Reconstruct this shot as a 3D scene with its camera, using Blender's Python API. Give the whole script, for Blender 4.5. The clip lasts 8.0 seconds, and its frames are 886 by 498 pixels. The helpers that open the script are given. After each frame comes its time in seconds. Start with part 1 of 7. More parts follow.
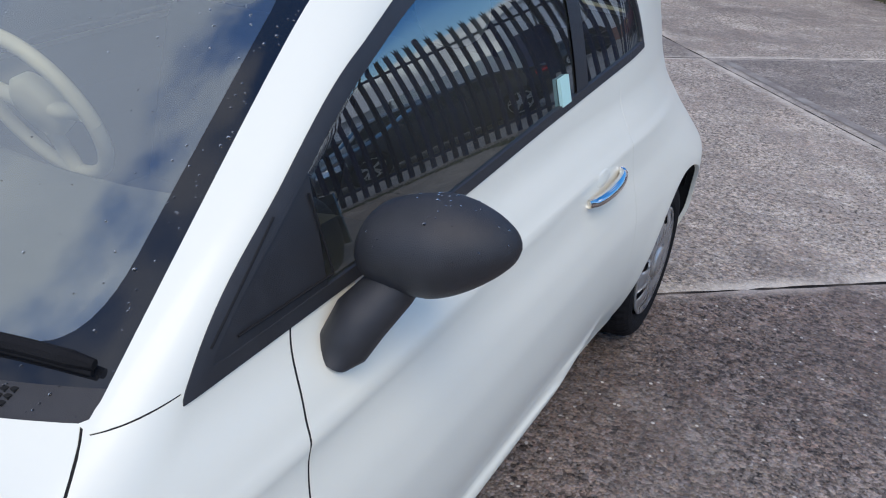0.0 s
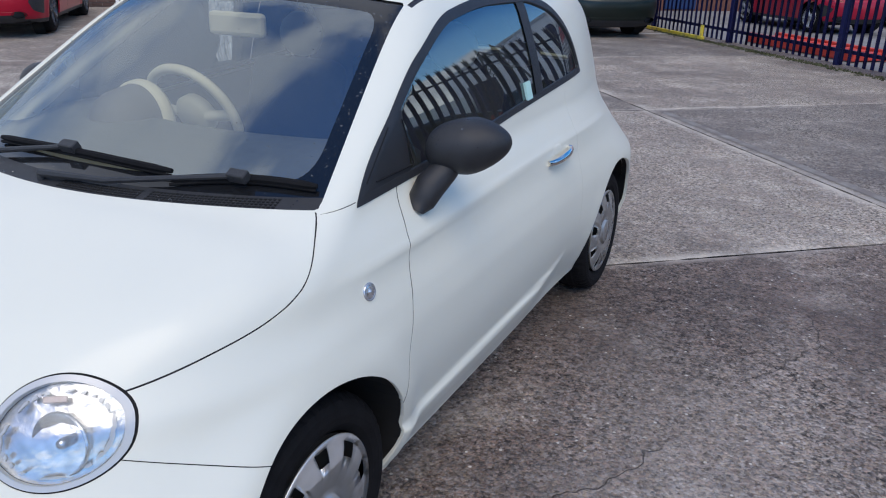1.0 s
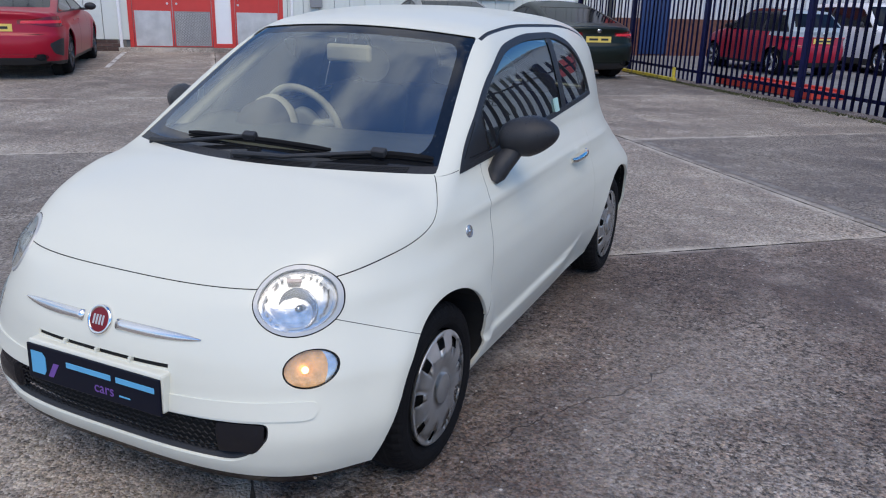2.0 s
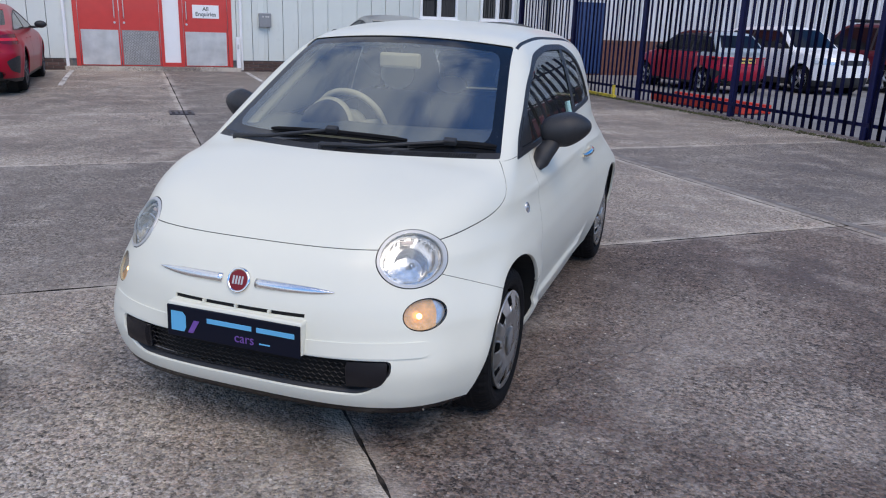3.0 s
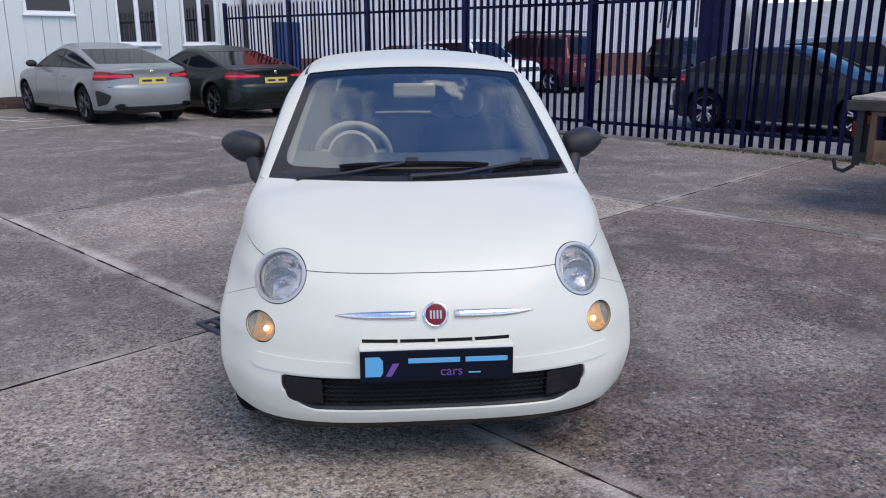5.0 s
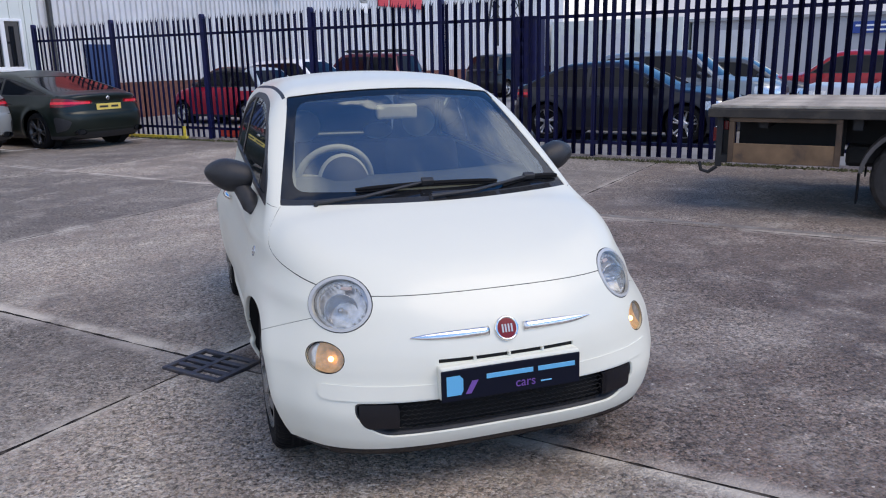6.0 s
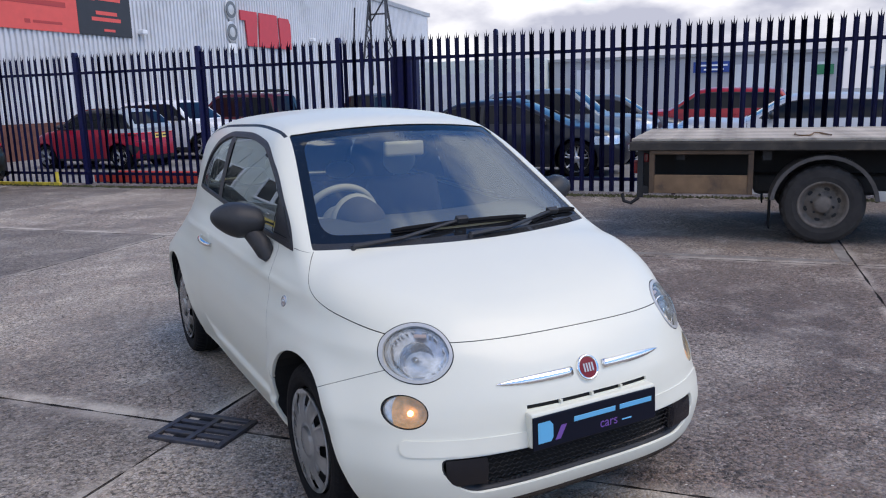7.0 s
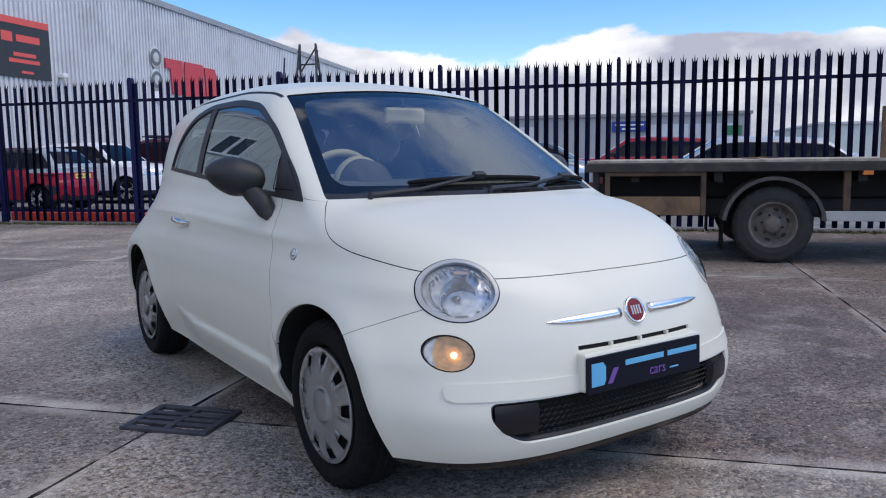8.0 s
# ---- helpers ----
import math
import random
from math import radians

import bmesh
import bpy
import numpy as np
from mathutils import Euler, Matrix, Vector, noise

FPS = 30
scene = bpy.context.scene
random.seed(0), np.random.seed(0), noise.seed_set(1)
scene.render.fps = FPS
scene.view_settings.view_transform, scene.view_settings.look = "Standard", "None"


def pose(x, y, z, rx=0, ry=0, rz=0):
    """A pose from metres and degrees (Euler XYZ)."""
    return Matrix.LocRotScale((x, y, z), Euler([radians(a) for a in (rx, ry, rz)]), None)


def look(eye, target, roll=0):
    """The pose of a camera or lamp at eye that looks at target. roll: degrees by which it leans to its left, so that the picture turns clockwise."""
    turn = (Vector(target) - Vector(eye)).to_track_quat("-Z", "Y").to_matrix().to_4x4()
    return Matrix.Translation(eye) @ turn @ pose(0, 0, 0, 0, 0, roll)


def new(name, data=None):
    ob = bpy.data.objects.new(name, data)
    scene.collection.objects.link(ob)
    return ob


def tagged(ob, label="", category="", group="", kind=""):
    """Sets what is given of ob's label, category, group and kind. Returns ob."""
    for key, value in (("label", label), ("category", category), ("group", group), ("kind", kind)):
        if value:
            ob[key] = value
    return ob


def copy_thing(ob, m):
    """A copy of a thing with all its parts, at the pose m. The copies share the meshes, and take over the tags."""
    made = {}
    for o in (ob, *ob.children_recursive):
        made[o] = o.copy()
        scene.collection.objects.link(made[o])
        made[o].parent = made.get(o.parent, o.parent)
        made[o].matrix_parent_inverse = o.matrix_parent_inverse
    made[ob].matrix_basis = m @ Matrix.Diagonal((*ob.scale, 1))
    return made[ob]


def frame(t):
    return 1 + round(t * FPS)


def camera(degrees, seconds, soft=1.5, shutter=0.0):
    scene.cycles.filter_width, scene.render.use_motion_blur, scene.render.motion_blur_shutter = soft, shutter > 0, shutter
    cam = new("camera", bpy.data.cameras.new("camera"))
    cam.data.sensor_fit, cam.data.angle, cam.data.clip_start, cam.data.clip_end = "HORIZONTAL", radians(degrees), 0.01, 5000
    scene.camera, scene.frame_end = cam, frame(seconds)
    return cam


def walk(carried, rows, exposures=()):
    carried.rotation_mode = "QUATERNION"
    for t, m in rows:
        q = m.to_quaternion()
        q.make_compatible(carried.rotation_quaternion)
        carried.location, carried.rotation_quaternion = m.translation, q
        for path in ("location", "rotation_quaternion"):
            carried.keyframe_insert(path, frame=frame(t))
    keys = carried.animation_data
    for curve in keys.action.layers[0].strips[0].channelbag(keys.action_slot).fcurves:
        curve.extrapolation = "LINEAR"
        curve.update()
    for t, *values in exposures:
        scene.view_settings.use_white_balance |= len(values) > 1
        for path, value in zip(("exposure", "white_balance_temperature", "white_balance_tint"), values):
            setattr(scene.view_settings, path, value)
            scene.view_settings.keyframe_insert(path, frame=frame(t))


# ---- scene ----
cam = camera(59.2, 8.0, soft=1.1)
PATH = [
    (0, (1.236, -1.238, 1.48), (0.39, 0.324, 0.561), 3.9),
    (0.5, (1.411, -1.731, 1.48), (0.565, -0.111, 0.669), 2.1),
    (1, (1.609, -2.194, 1.48), (0.775, -0.526, 0.757), 1.5),
    (1.5, (1.702, -2.666, 1.492), (0.878, -0.968, 0.83), 1.5),
    (2.8, (1.544, -3.624, 1.44), (0.86, -1.833, 0.871), 2.0),
    (3, (1.428, -3.726, 1.435), (0.788, -1.916, 0.873), 2.0),
    (3.5, (1.042, -3.889, 1.449), (0.546, -2.03, 0.904), 1.3),
    (4, (0.607, -4.097, 1.471), (0.304, -2.193, 0.939), 0.5),
    (4.5, (0.195, -4.117, 1.48), (0.118, -2.188, 0.959), -0.2),
    (4.7, (0.049, -4.133, 1.451), (0.066, -2.2, 0.94), -0.3),
    (5.8, (-0.834, -3.995, 1.538), (-0.3, -2.134, 1.038), -0.3),
    (6, (-0.995, -3.985, 1.485), (-0.378, -2.142, 1.015), -1.1),
    (6.5, (-1.352, -3.834, 1.497), (-0.551, -2.054, 1.06), -1.4),
    (7, (-1.571, -3.587, 1.479), (-0.63, -1.864, 1.097), -1.5),
    (7.5, (-1.759, -3.371, 1.352), (-0.703, -1.702, 1.037), -1.1),
    (8, (-1.821, -3.283, 1.071), (-0.693, -1.648, 0.838), -0.7),
]
walk(cam, [(t, look(eye, target, roll)) for t, eye, target, roll in PATH],
     exposures=[(0.0, 0.72, 7750, 11), (0.5, 0.62, 7650, 11), (1.0, 0.52, 7600, 11), (1.5, 0.43, 7650, 11), (4.5, 0.52, 7900, 14), (6.5, 0.60, 7900, 14), (8.0, 0.37, 7650, 13)])

# ---- light ----
SUN_AZ, SUN_EL = 147.0, 55.0    # degrees: the sun's bearing clockwise from +y, and its height
world = bpy.data.worlds.new("sky")
scene.world = world
world.use_nodes = True
wn, wl = world.node_tree.nodes, world.node_tree.links
wn.clear()
w_out, w_bg = wn.new("ShaderNodeOutputWorld"), wn.new("ShaderNodeBackground")
sky = wn.new("ShaderNodeTexSky")
sky.sky_type, sky.sun_disc = "NISHITA", False
sky.sun_elevation, sky.sun_rotation = radians(SUN_EL), radians(SUN_AZ)
sky.air_density, sky.dust_density, sky.ozone_density = 1.0, 0.15, 3.5
w_co, w_map = wn.new("ShaderNodeTexCoord"), wn.new("ShaderNodeMapping")
w_map.inputs["Scale"].default_value = (1.0, 1.0, 2.3)
w_map.inputs["Location"].default_value = (0.35, 0.1, 0.0)
big, small = wn.new("ShaderNodeTexNoise"), wn.new("ShaderNodeTexNoise")
big.inputs["Scale"].default_value, big.inputs["Detail"].default_value, big.inputs["Roughness"].default_value = 3.2, 9, 0.52
small.inputs["Scale"].default_value, small.inputs["Detail"].default_value = 5.0, 6
w_sep = wn.new("ShaderNodeSeparateXYZ")
cover = wn.new("ShaderNodeValToRGB")        # a bank of cloud above the horizon, a clear belt, broken cloud overhead
ramp_c = cover.color_ramp
ramp_c.elements[0].position, ramp_c.elements[0].color = 0.0, (0.52, 0.52, 0.52, 1)
ramp_c.elements[1].position, ramp_c.elements[1].color = 1.0, (0.0, 0.0, 0.0, 1)
for where, much in ((0.09, 0.45), (0.14, 0.20), (0.18, 0.03), (0.42, 0.0)):
    e = ramp_c.elements.new(where)
    e.color = (much, much, much, 1)
vivid = wn.new("ShaderNodeHueSaturation")
vivid.inputs["Saturation"].default_value = 1.40
vivid.inputs["Value"].default_value = 0.98
vivid.inputs["Hue"].default_value = 0.508
w_add = wn.new("ShaderNodeMath")
edge = wn.new("ShaderNodeMapRange")
edge.interpolation_type = "SMOOTHSTEP"
edge.inputs["From Min"].default_value, edge.inputs["From Max"].default_value = 0.735, 0.775
tone = wn.new("ShaderNodeValToRGB")
tone.color_ramp.elements[0].position, tone.color_ramp.elements[1].position = 0.40, 0.58
tone.color_ramp.elements[0].color = (2.0, 2.35, 3.3, 1)
tone.color_ramp.elements[1].color = (4.5, 5.05, 6.0, 1)
mixer = wn.new("ShaderNodeMix")
mixer.data_type = "RGBA"
wl.new(w_co.outputs["Generated"], w_map.inputs["Vector"])
wl.new(w_map.outputs["Vector"], big.inputs["Vector"])
wl.new(w_map.outputs["Vector"], small.inputs["Vector"])
wl.new(w_co.outputs["Generated"], w_sep.inputs["Vector"])
wl.new(w_sep.outputs["Z"], cover.inputs["Fac"])
wl.new(big.outputs["Fac"], w_add.inputs[0])
wl.new(cover.outputs["Color"], w_add.inputs[1])
wl.new(w_add.outputs["Value"], edge.inputs["Value"])
lift = wn.new("ShaderNodeMath")         # cloud tops are brighter than the haze near the horizon
lift.operation = "MULTIPLY_ADD"
lift.inputs[1].default_value, lift.inputs[2].default_value = 1.7, -0.21
lift_sum = wn.new("ShaderNodeMath")
wl.new(w_sep.outputs["Z"], lift.inputs[0])
wl.new(small.outputs["Fac"], lift_sum.inputs[0])
wl.new(lift.outputs["Value"], lift_sum.inputs[1])
wl.new(lift_sum.outputs["Value"], tone.inputs["Fac"])
# broken cloud overhead on both sides of a clear lane that runs north and south
haze, veil, high, both, most = wn.new("ShaderNodeTexNoise"), wn.new("ShaderNodeMapRange"), wn.new("ShaderNodeMapRange"), wn.new("ShaderNodeMath"), wn.new("ShaderNodeMath")
off_lane, lane, lane_sum = wn.new("ShaderNodeMath"), wn.new("ShaderNodeMath"), wn.new("ShaderNodeMath")
haze.inputs["Scale"].default_value, haze.inputs["Detail"].default_value, haze.inputs["Roughness"].default_value = 2.7, 8, 0.55
off_lane.operation, off_lane.inputs[1].default_value = "SUBTRACT", 0.06
lane.operation = "ABSOLUTE"
lane_sum.operation, lane_sum.inputs[1].default_value = "MULTIPLY_ADD", 0.42
veil.interpolation_type = "SMOOTHSTEP"
veil.inputs["From Min"].default_value, veil.inputs["From Max"].default_value, veil.inputs["To Max"].default_value = 0.575, 0.72, 0.62
high.inputs["From Min"].default_value, high.inputs["From Max"].default_value = 0.38, 0.62
both.operation, most.operation = "MULTIPLY", "MAXIMUM"
wl.new(w_co.outputs["Generated"], haze.inputs["Vector"])
wl.new(w_sep.outputs["X"], off_lane.inputs[0])
wl.new(off_lane.outputs["Value"], lane.inputs[0])
wl.new(lane.outputs["Value"], lane_sum.inputs[0])
wl.new(haze.outputs["Fac"], lane_sum.inputs[2])
wl.new(lane_sum.outputs["Value"], veil.inputs["Value"])
wl.new(w_sep.outputs["Z"], high.inputs["Value"])
wl.new(veil.outputs["Result"], both.inputs[0])
wl.new(high.outputs["Result"], both.inputs[1])
wl.new(both.outputs["Value"], most.inputs[0])
wl.new(edge.outputs["Result"], most.inputs[1])
# thin soft cloud over the western sky
west, thin_c, west_mul, west_max = wn.new("ShaderNodeMapRange"), wn.new("ShaderNodeMapRange"), wn.new("ShaderNodeMath"), wn.new("ShaderNodeMath")
west.interpolation_type = thin_c.interpolation_type = "SMOOTHSTEP"
west.inputs["From Min"].default_value, west.inputs["From Max"].default_value = -0.10, -0.75
thin_c.inputs["From Min"].default_value, thin_c.inputs["From Max"].default_value = 0.40, 0.62
thin_c.inputs["To Min"].default_value, thin_c.inputs["To Max"].default_value = 0.05, 0.80
west_mul.operation, west_max.operation = "MULTIPLY", "MAXIMUM"
wl.new(w_sep.outputs["X"], west.inputs["Value"])
wl.new(haze.outputs["Fac"], thin_c.inputs["Value"])
wl.new(west.outputs["Result"], west_mul.inputs[0])
wl.new(thin_c.outputs["Result"], west_mul.inputs[1])
wl.new(west_mul.outputs["Value"], west_max.inputs[0])
wl.new(most.outputs["Value"], west_max.inputs[1])
wl.new(west_max.outputs["Value"], mixer.inputs["Factor"])
wl.new(sky.outputs["Color"], vivid.inputs["Color"])
wl.new(vivid.outputs["Color"], mixer.inputs["A"])
sunward, glow, lit = wn.new("ShaderNodeVectorMath"), wn.new("ShaderNodeMapRange"), wn.new("ShaderNodeVectorMath")
sunward.operation, lit.operation = "DOT_PRODUCT", "SCALE"      # cloud is brighter on the sun's side
sunward.inputs[1].default_value = (math.sin(radians(SUN_AZ)), math.cos(radians(SUN_AZ)), 0.0)
glow.inputs["From Min"].default_value, glow.inputs["From Max"].default_value = 0.05, 0.90
glow.inputs["To Min"].default_value, glow.inputs["To Max"].default_value = 1.0, 2.1
wl.new(w_co.outputs["Generated"], sunward.inputs[0])
wl.new(sunward.outputs["Value"], glow.inputs["Value"])
wl.new(tone.outputs["Color"], lit.inputs[0])
wl.new(glow.outputs["Result"], lit.inputs["Scale"])
wl.new(lit.outputs["Vector"], mixer.inputs["B"])
wl.new(mixer.outputs["Result"], w_bg.inputs["Color"])
wl.new(w_bg.outputs["Background"], w_out.inputs["Surface"])
w_bg.inputs["Strength"].default_value = 0.168

sun = new("sun", bpy.data.lights.new("sun", "SUN"))
sun.data.energy, sun.data.angle, sun.data.color = 1.15, radians(42), (1.0, 0.93, 0.82)
sun.matrix_world = look((40 * math.sin(radians(SUN_AZ)), 40 * math.cos(radians(SUN_AZ)), 40 * math.tan(radians(SUN_EL))), (0, 0, 0))

# ---- materials ----
def material(name, colour, rough=0.5, metal=0.0, coat=0.0, vary=0.0, scale=4.0, bump=0.0, bump_scale=60.0, dirt=None, dirt_scale=1.5, dirt_lo=0.5, dirt_hi=0.7, spec=0.5, rough_vary=0.0, piece=0.0, island=0.0, coat_rough=0.03):
    """A painted, plastic, metal or mineral surface: colour with slow and fine variation, dirt patches, fine relief."""
    m = bpy.data.materials.new(name)
    m.use_nodes = True
    n, k = m.node_tree.nodes, m.node_tree.links
    b = n["Principled BSDF"]
    b.inputs["Roughness"].default_value, b.inputs["Metallic"].default_value = rough, metal
    b.inputs["Coat Weight"].default_value, b.inputs["Coat Roughness"].default_value = coat, coat_rough
    b.inputs["Specular IOR Level"].default_value = spec
    b.inputs["Base Color"].default_value = (*colour, 1)
    m.diffuse_color = (*colour, 1)
    co = n.new("ShaderNodeTexCoord")
    last = None
    if vary or dirt or piece or island:
        noise_a = n.new("ShaderNodeTexNoise")
        noise_a.inputs["Scale"].default_value, noise_a.inputs["Detail"].default_value = scale, 8
        k.new(co.outputs["Object"], noise_a.inputs["Vector"])
        hsv = n.new("ShaderNodeHueSaturation")
        hsv.inputs["Color"].default_value = (*colour, 1)
        ran = n.new("ShaderNodeMapRange")
        ran.inputs["From Min"].default_value, ran.inputs["From Max"].default_value = 0.25, 0.75
        ran.inputs["To Min"].default_value, ran.inputs["To Max"].default_value = 1 - vary, 1 + vary
        k.new(noise_a.outputs["Fac"], ran.inputs["Value"])
        value = ran.outputs["Result"]
        for amount, node, out in ((piece, "ShaderNodeObjectInfo", "Random"), (island, "ShaderNodeNewGeometry", "Random Per Island")):
            if amount:
                info, pr, mul = n.new(node), n.new("ShaderNodeMapRange"), n.new("ShaderNodeMath")
                pr.inputs["To Min"].default_value, pr.inputs["To Max"].default_value = 1 - amount, 1 + amount
                mul.operation = "MULTIPLY"
                k.new(info.outputs[out], pr.inputs["Value"])
                k.new(pr.outputs["Result"], mul.inputs[0])
                k.new(value, mul.inputs[1])
                value = mul.outputs["Value"]
        k.new(value, hsv.inputs["Value"])
        last = hsv.outputs["Color"]
        if dirt:
            noise_b = n.new("ShaderNodeTexNoise")
            noise_b.inputs["Scale"].default_value, noise_b.inputs["Detail"].default_value, noise_b.inputs["Roughness"].default_value = dirt_scale, 10, 0.62
            k.new(co.outputs["Object"], noise_b.inputs["Vector"])
            dr = n.new("ShaderNodeMapRange")
            dr.inputs["From Min"].default_value, dr.inputs["From Max"].default_value = dirt_lo, dirt_hi
            k.new(noise_b.outputs["Fac"], dr.inputs["Value"])
            mx = n.new("ShaderNodeMix")
            mx.data_type = "RGBA"
            mx.inputs["B"].default_value = (*dirt, 1)
            k.new(dr.outputs["Result"], mx.inputs["Factor"])
            k.new(last, mx.inputs["A"])
            last = mx.outputs["Result"]
        k.new(last, b.inputs["Base Color"])
        if rough_vary:
            rr = n.new("ShaderNodeMapRange")
            rr.inputs["To Min"].default_value, rr.inputs["To Max"].default_value = max(rough - rough_vary, 0.02), min(rough + rough_vary, 1)
            k.new(noise_a.outputs["Fac"], rr.inputs["Value"])
            k.new(rr.outputs["Result"], b.inputs["Roughness"])
    if bump:
        nb, bp = n.new("ShaderNodeTexNoise"), n.new("ShaderNodeBump")
        nb.inputs["Scale"].default_value, nb.inputs["Detail"].default_value = bump_scale, 5
        bp.inputs["Strength"].default_value, bp.inputs["Distance"].default_value = min(bump, 1), 0.004
        k.new(co.outputs["Object"], nb.inputs["Vector"])
        k.new(nb.outputs["Fac"], bp.inputs["Height"])
        k.new(bp.outputs["Normal"], b.inputs["Normal"])
    return m


def glass_pane(name, tint, gloss_ior=1.5, rough=0.0, film=0.0):
    """A thin pane: what lies behind shows through its tint, the sky mirrors in it by Fresnel."""
    m = bpy.data.materials.new(name)
    m.use_nodes = True
    n, k = m.node_tree.nodes, m.node_tree.links
    n.clear()
    out, mix, clear, shine, fres = (n.new(t) for t in ("ShaderNodeOutputMaterial", "ShaderNodeMixShader", "ShaderNodeBsdfTransparent", "ShaderNodeBsdfGlossy", "ShaderNodeFresnel"))
    clear.inputs["Color"].default_value = (*tint, 1)
    shine.inputs["Roughness"].default_value = rough
    shine.inputs["Color"].default_value = (0.86, 0.95, 1.0, 1)     # blue tint put in to turn the sky's reflection bluer
    fres.inputs["IOR"].default_value = gloss_ior
    k.new(fres.outputs["Fac"], mix.inputs["Fac"])
    k.new(clear.outputs["BSDF"], mix.inputs[1])
    k.new(shine.outputs["BSDF"], mix.inputs[2])
    last = mix.outputs["Shader"]
    if film:                        # thin uneven film of dust and dried rain, also paints hazy cloud reflections
        dust_haze, over, veil, amount = (n.new(t) for t in ("ShaderNodeBsdfDiffuse", "ShaderNodeMixShader", "ShaderNodeTexNoise", "ShaderNodeMapRange"))
        dust_haze.inputs["Color"].default_value = (0.52, 0.57, 0.57, 1)
        veil.inputs["Scale"].default_value, veil.inputs["Detail"].default_value = 3.5, 7
        amount.inputs["From Min"].default_value, amount.inputs["From Max"].default_value = 0.3, 0.7
        amount.inputs["To Min"].default_value, amount.inputs["To Max"].default_value = film * 0.5, film * 1.5
        spot = n.new("ShaderNodeTexCoord")
        k.new(spot.outputs["Object"], veil.inputs["Vector"])
        k.new(veil.outputs["Fac"], amount.inputs["Value"])
        k.new(amount.outputs["Result"], over.inputs["Fac"])
        k.new(last, over.inputs[1])
        k.new(dust_haze.outputs["BSDF"], over.inputs[2])
        last = over.outputs["Shader"]
    k.new(last, out.inputs["Surface"])
    m.diffuse_color = (*tint, 1)
    return m


PAINT_WHITE = material("ivory car paint", (0.735, 0.73, 0.625), 0.50, coat=0.36, coat_rough=0.13, vary=0.012, scale=3)
GAP_BLACK = material("dark panel gap", (0.014, 0.014, 0.015), 0.8, spec=0.2)
PLASTIC = material("black grained plastic", (0.027, 0.028, 0.031), 0.45, spec=0.36, vary=0.15, scale=30, bump=0.25, bump_scale=900)
RUBBER = material("black rubber", (0.008, 0.008, 0.009), 0.78, spec=0.15, vary=0.25, scale=25, bump=0.3, bump_scale=300)
FRIT = material("black glazing border", (0.010, 0.011, 0.013), 0.06, spec=0.5)
SCREEN = glass_pane("windscreen glass", (0.80, 0.90, 0.85), 2.65, film=0.05)
SIDE_GLASS = glass_pane("side window glass", (0.52, 0.61, 0.58), 2.8, film=0.03)
CHROME = material("chrome", (0.84, 0.82, 0.78), 0.09, 1.0)
BAR_CHROME = material("soft bright chrome", (0.80, 0.785, 0.76), 0.24, 1.0)
SILVER = material("silver painted plastic", (0.64, 0.64, 0.63), 0.24, 0.55, vary=0.08, scale=20, dirt=(0.2, 0.17, 0.14), dirt_scale=9, dirt_lo=0.6, dirt_hi=0.95)
IVORY = material("ivory soft plastic", (0.72, 0.71, 0.63), 0.5, vary=0.04, scale=20)
PILLAR_GREY = material("pale grey pillar trim", (0.36, 0.37, 0.35), 0.6, vary=0.05, scale=15)
TRIM_GREY = material("warm grey cabin trim", (0.13, 0.125, 0.12), 0.7, vary=0.1, scale=15)
CLOTH = material("dark woven seat cloth", (0.035, 0.035, 0.038), 0.9, vary=0.2, scale=60, bump=0.5, bump_scale=500)
# ---- the small car's body as a smooth solid: below zero inside, metres, nose towards -y ----
def spline(xs, ys):
    """A smooth curve through a few knots, as a function on arrays."""
    xs, ys = np.array(xs, float), np.array(ys, float)
    h, d = np.diff(xs), np.diff(ys) / np.diff(xs)
    m = np.empty(len(xs))
    m[0], m[-1] = d[0], d[-1]
    same = d[:-1] * d[1:] > 0
    m[1:-1] = np.where(same, 2 * d[:-1] * d[1:] / np.where(same, d[:-1] + d[1:], 1), 0)

    def at(x):
        x = np.clip(x, xs[0], xs[-1])
        i = np.clip(np.searchsorted(xs, x, side="right") - 1, 0, len(xs) - 2)
        t = (x - xs[i]) / h[i]
        return ((2 * t**3 - 3 * t**2 + 1) * ys[i] + (t**3 - 2 * t**2 + t) * h[i] * m[i]
                + (3 * t**2 - 2 * t**3) * ys[i + 1] + (t**3 - t**2) * h[i] * m[i + 1])
    return at


def smax(a, b, k):
    h = np.clip(0.5 + 0.5 * (a - b) / k, 0, 1)
    return b + (a - b) * h + k * h * (1 - h)


nose_y = spline([0.12, 0.18, 0.26, 0.36, 0.46, 0.53, 0.60, 0.68, 0.724, 0.80, 0.95],
                [-1.58, -1.645, -1.690, -1.708, -1.706, -1.697, -1.672, -1.626, -1.592, -1.54, -1.45])
tail_y = spline([0.15, 0.25, 0.45, 0.60, 0.80, 0.95], [1.74, 1.81, 1.85, 1.84, 1.79, 1.73])
half_w = spline([0.12, 0.20, 0.28, 0.38, 0.50, 0.60, 0.68, 0.75, 0.80, 0.86, 0.925, 1.0],
                [0.700, 0.738, 0.770, 0.795, 0.806, 0.800, 0.781, 0.755, 0.742, 0.720, 0.682, 0.60])
tuck_w = spline([0.10, 0.175, 0.25, 0.32, 0.40, 0.50, 0.62, 0.72, 0.80], [0.062, 0.054, 0.044, 0.036, 0.028, 0.022, 0.014, 0.006, 0.0])
round_n = spline([0.2, 0.32, 0.50, 0.60, 0.70, 0.95], [3.4, 3.2, 2.6, 2.8, 3.0, 2.8])
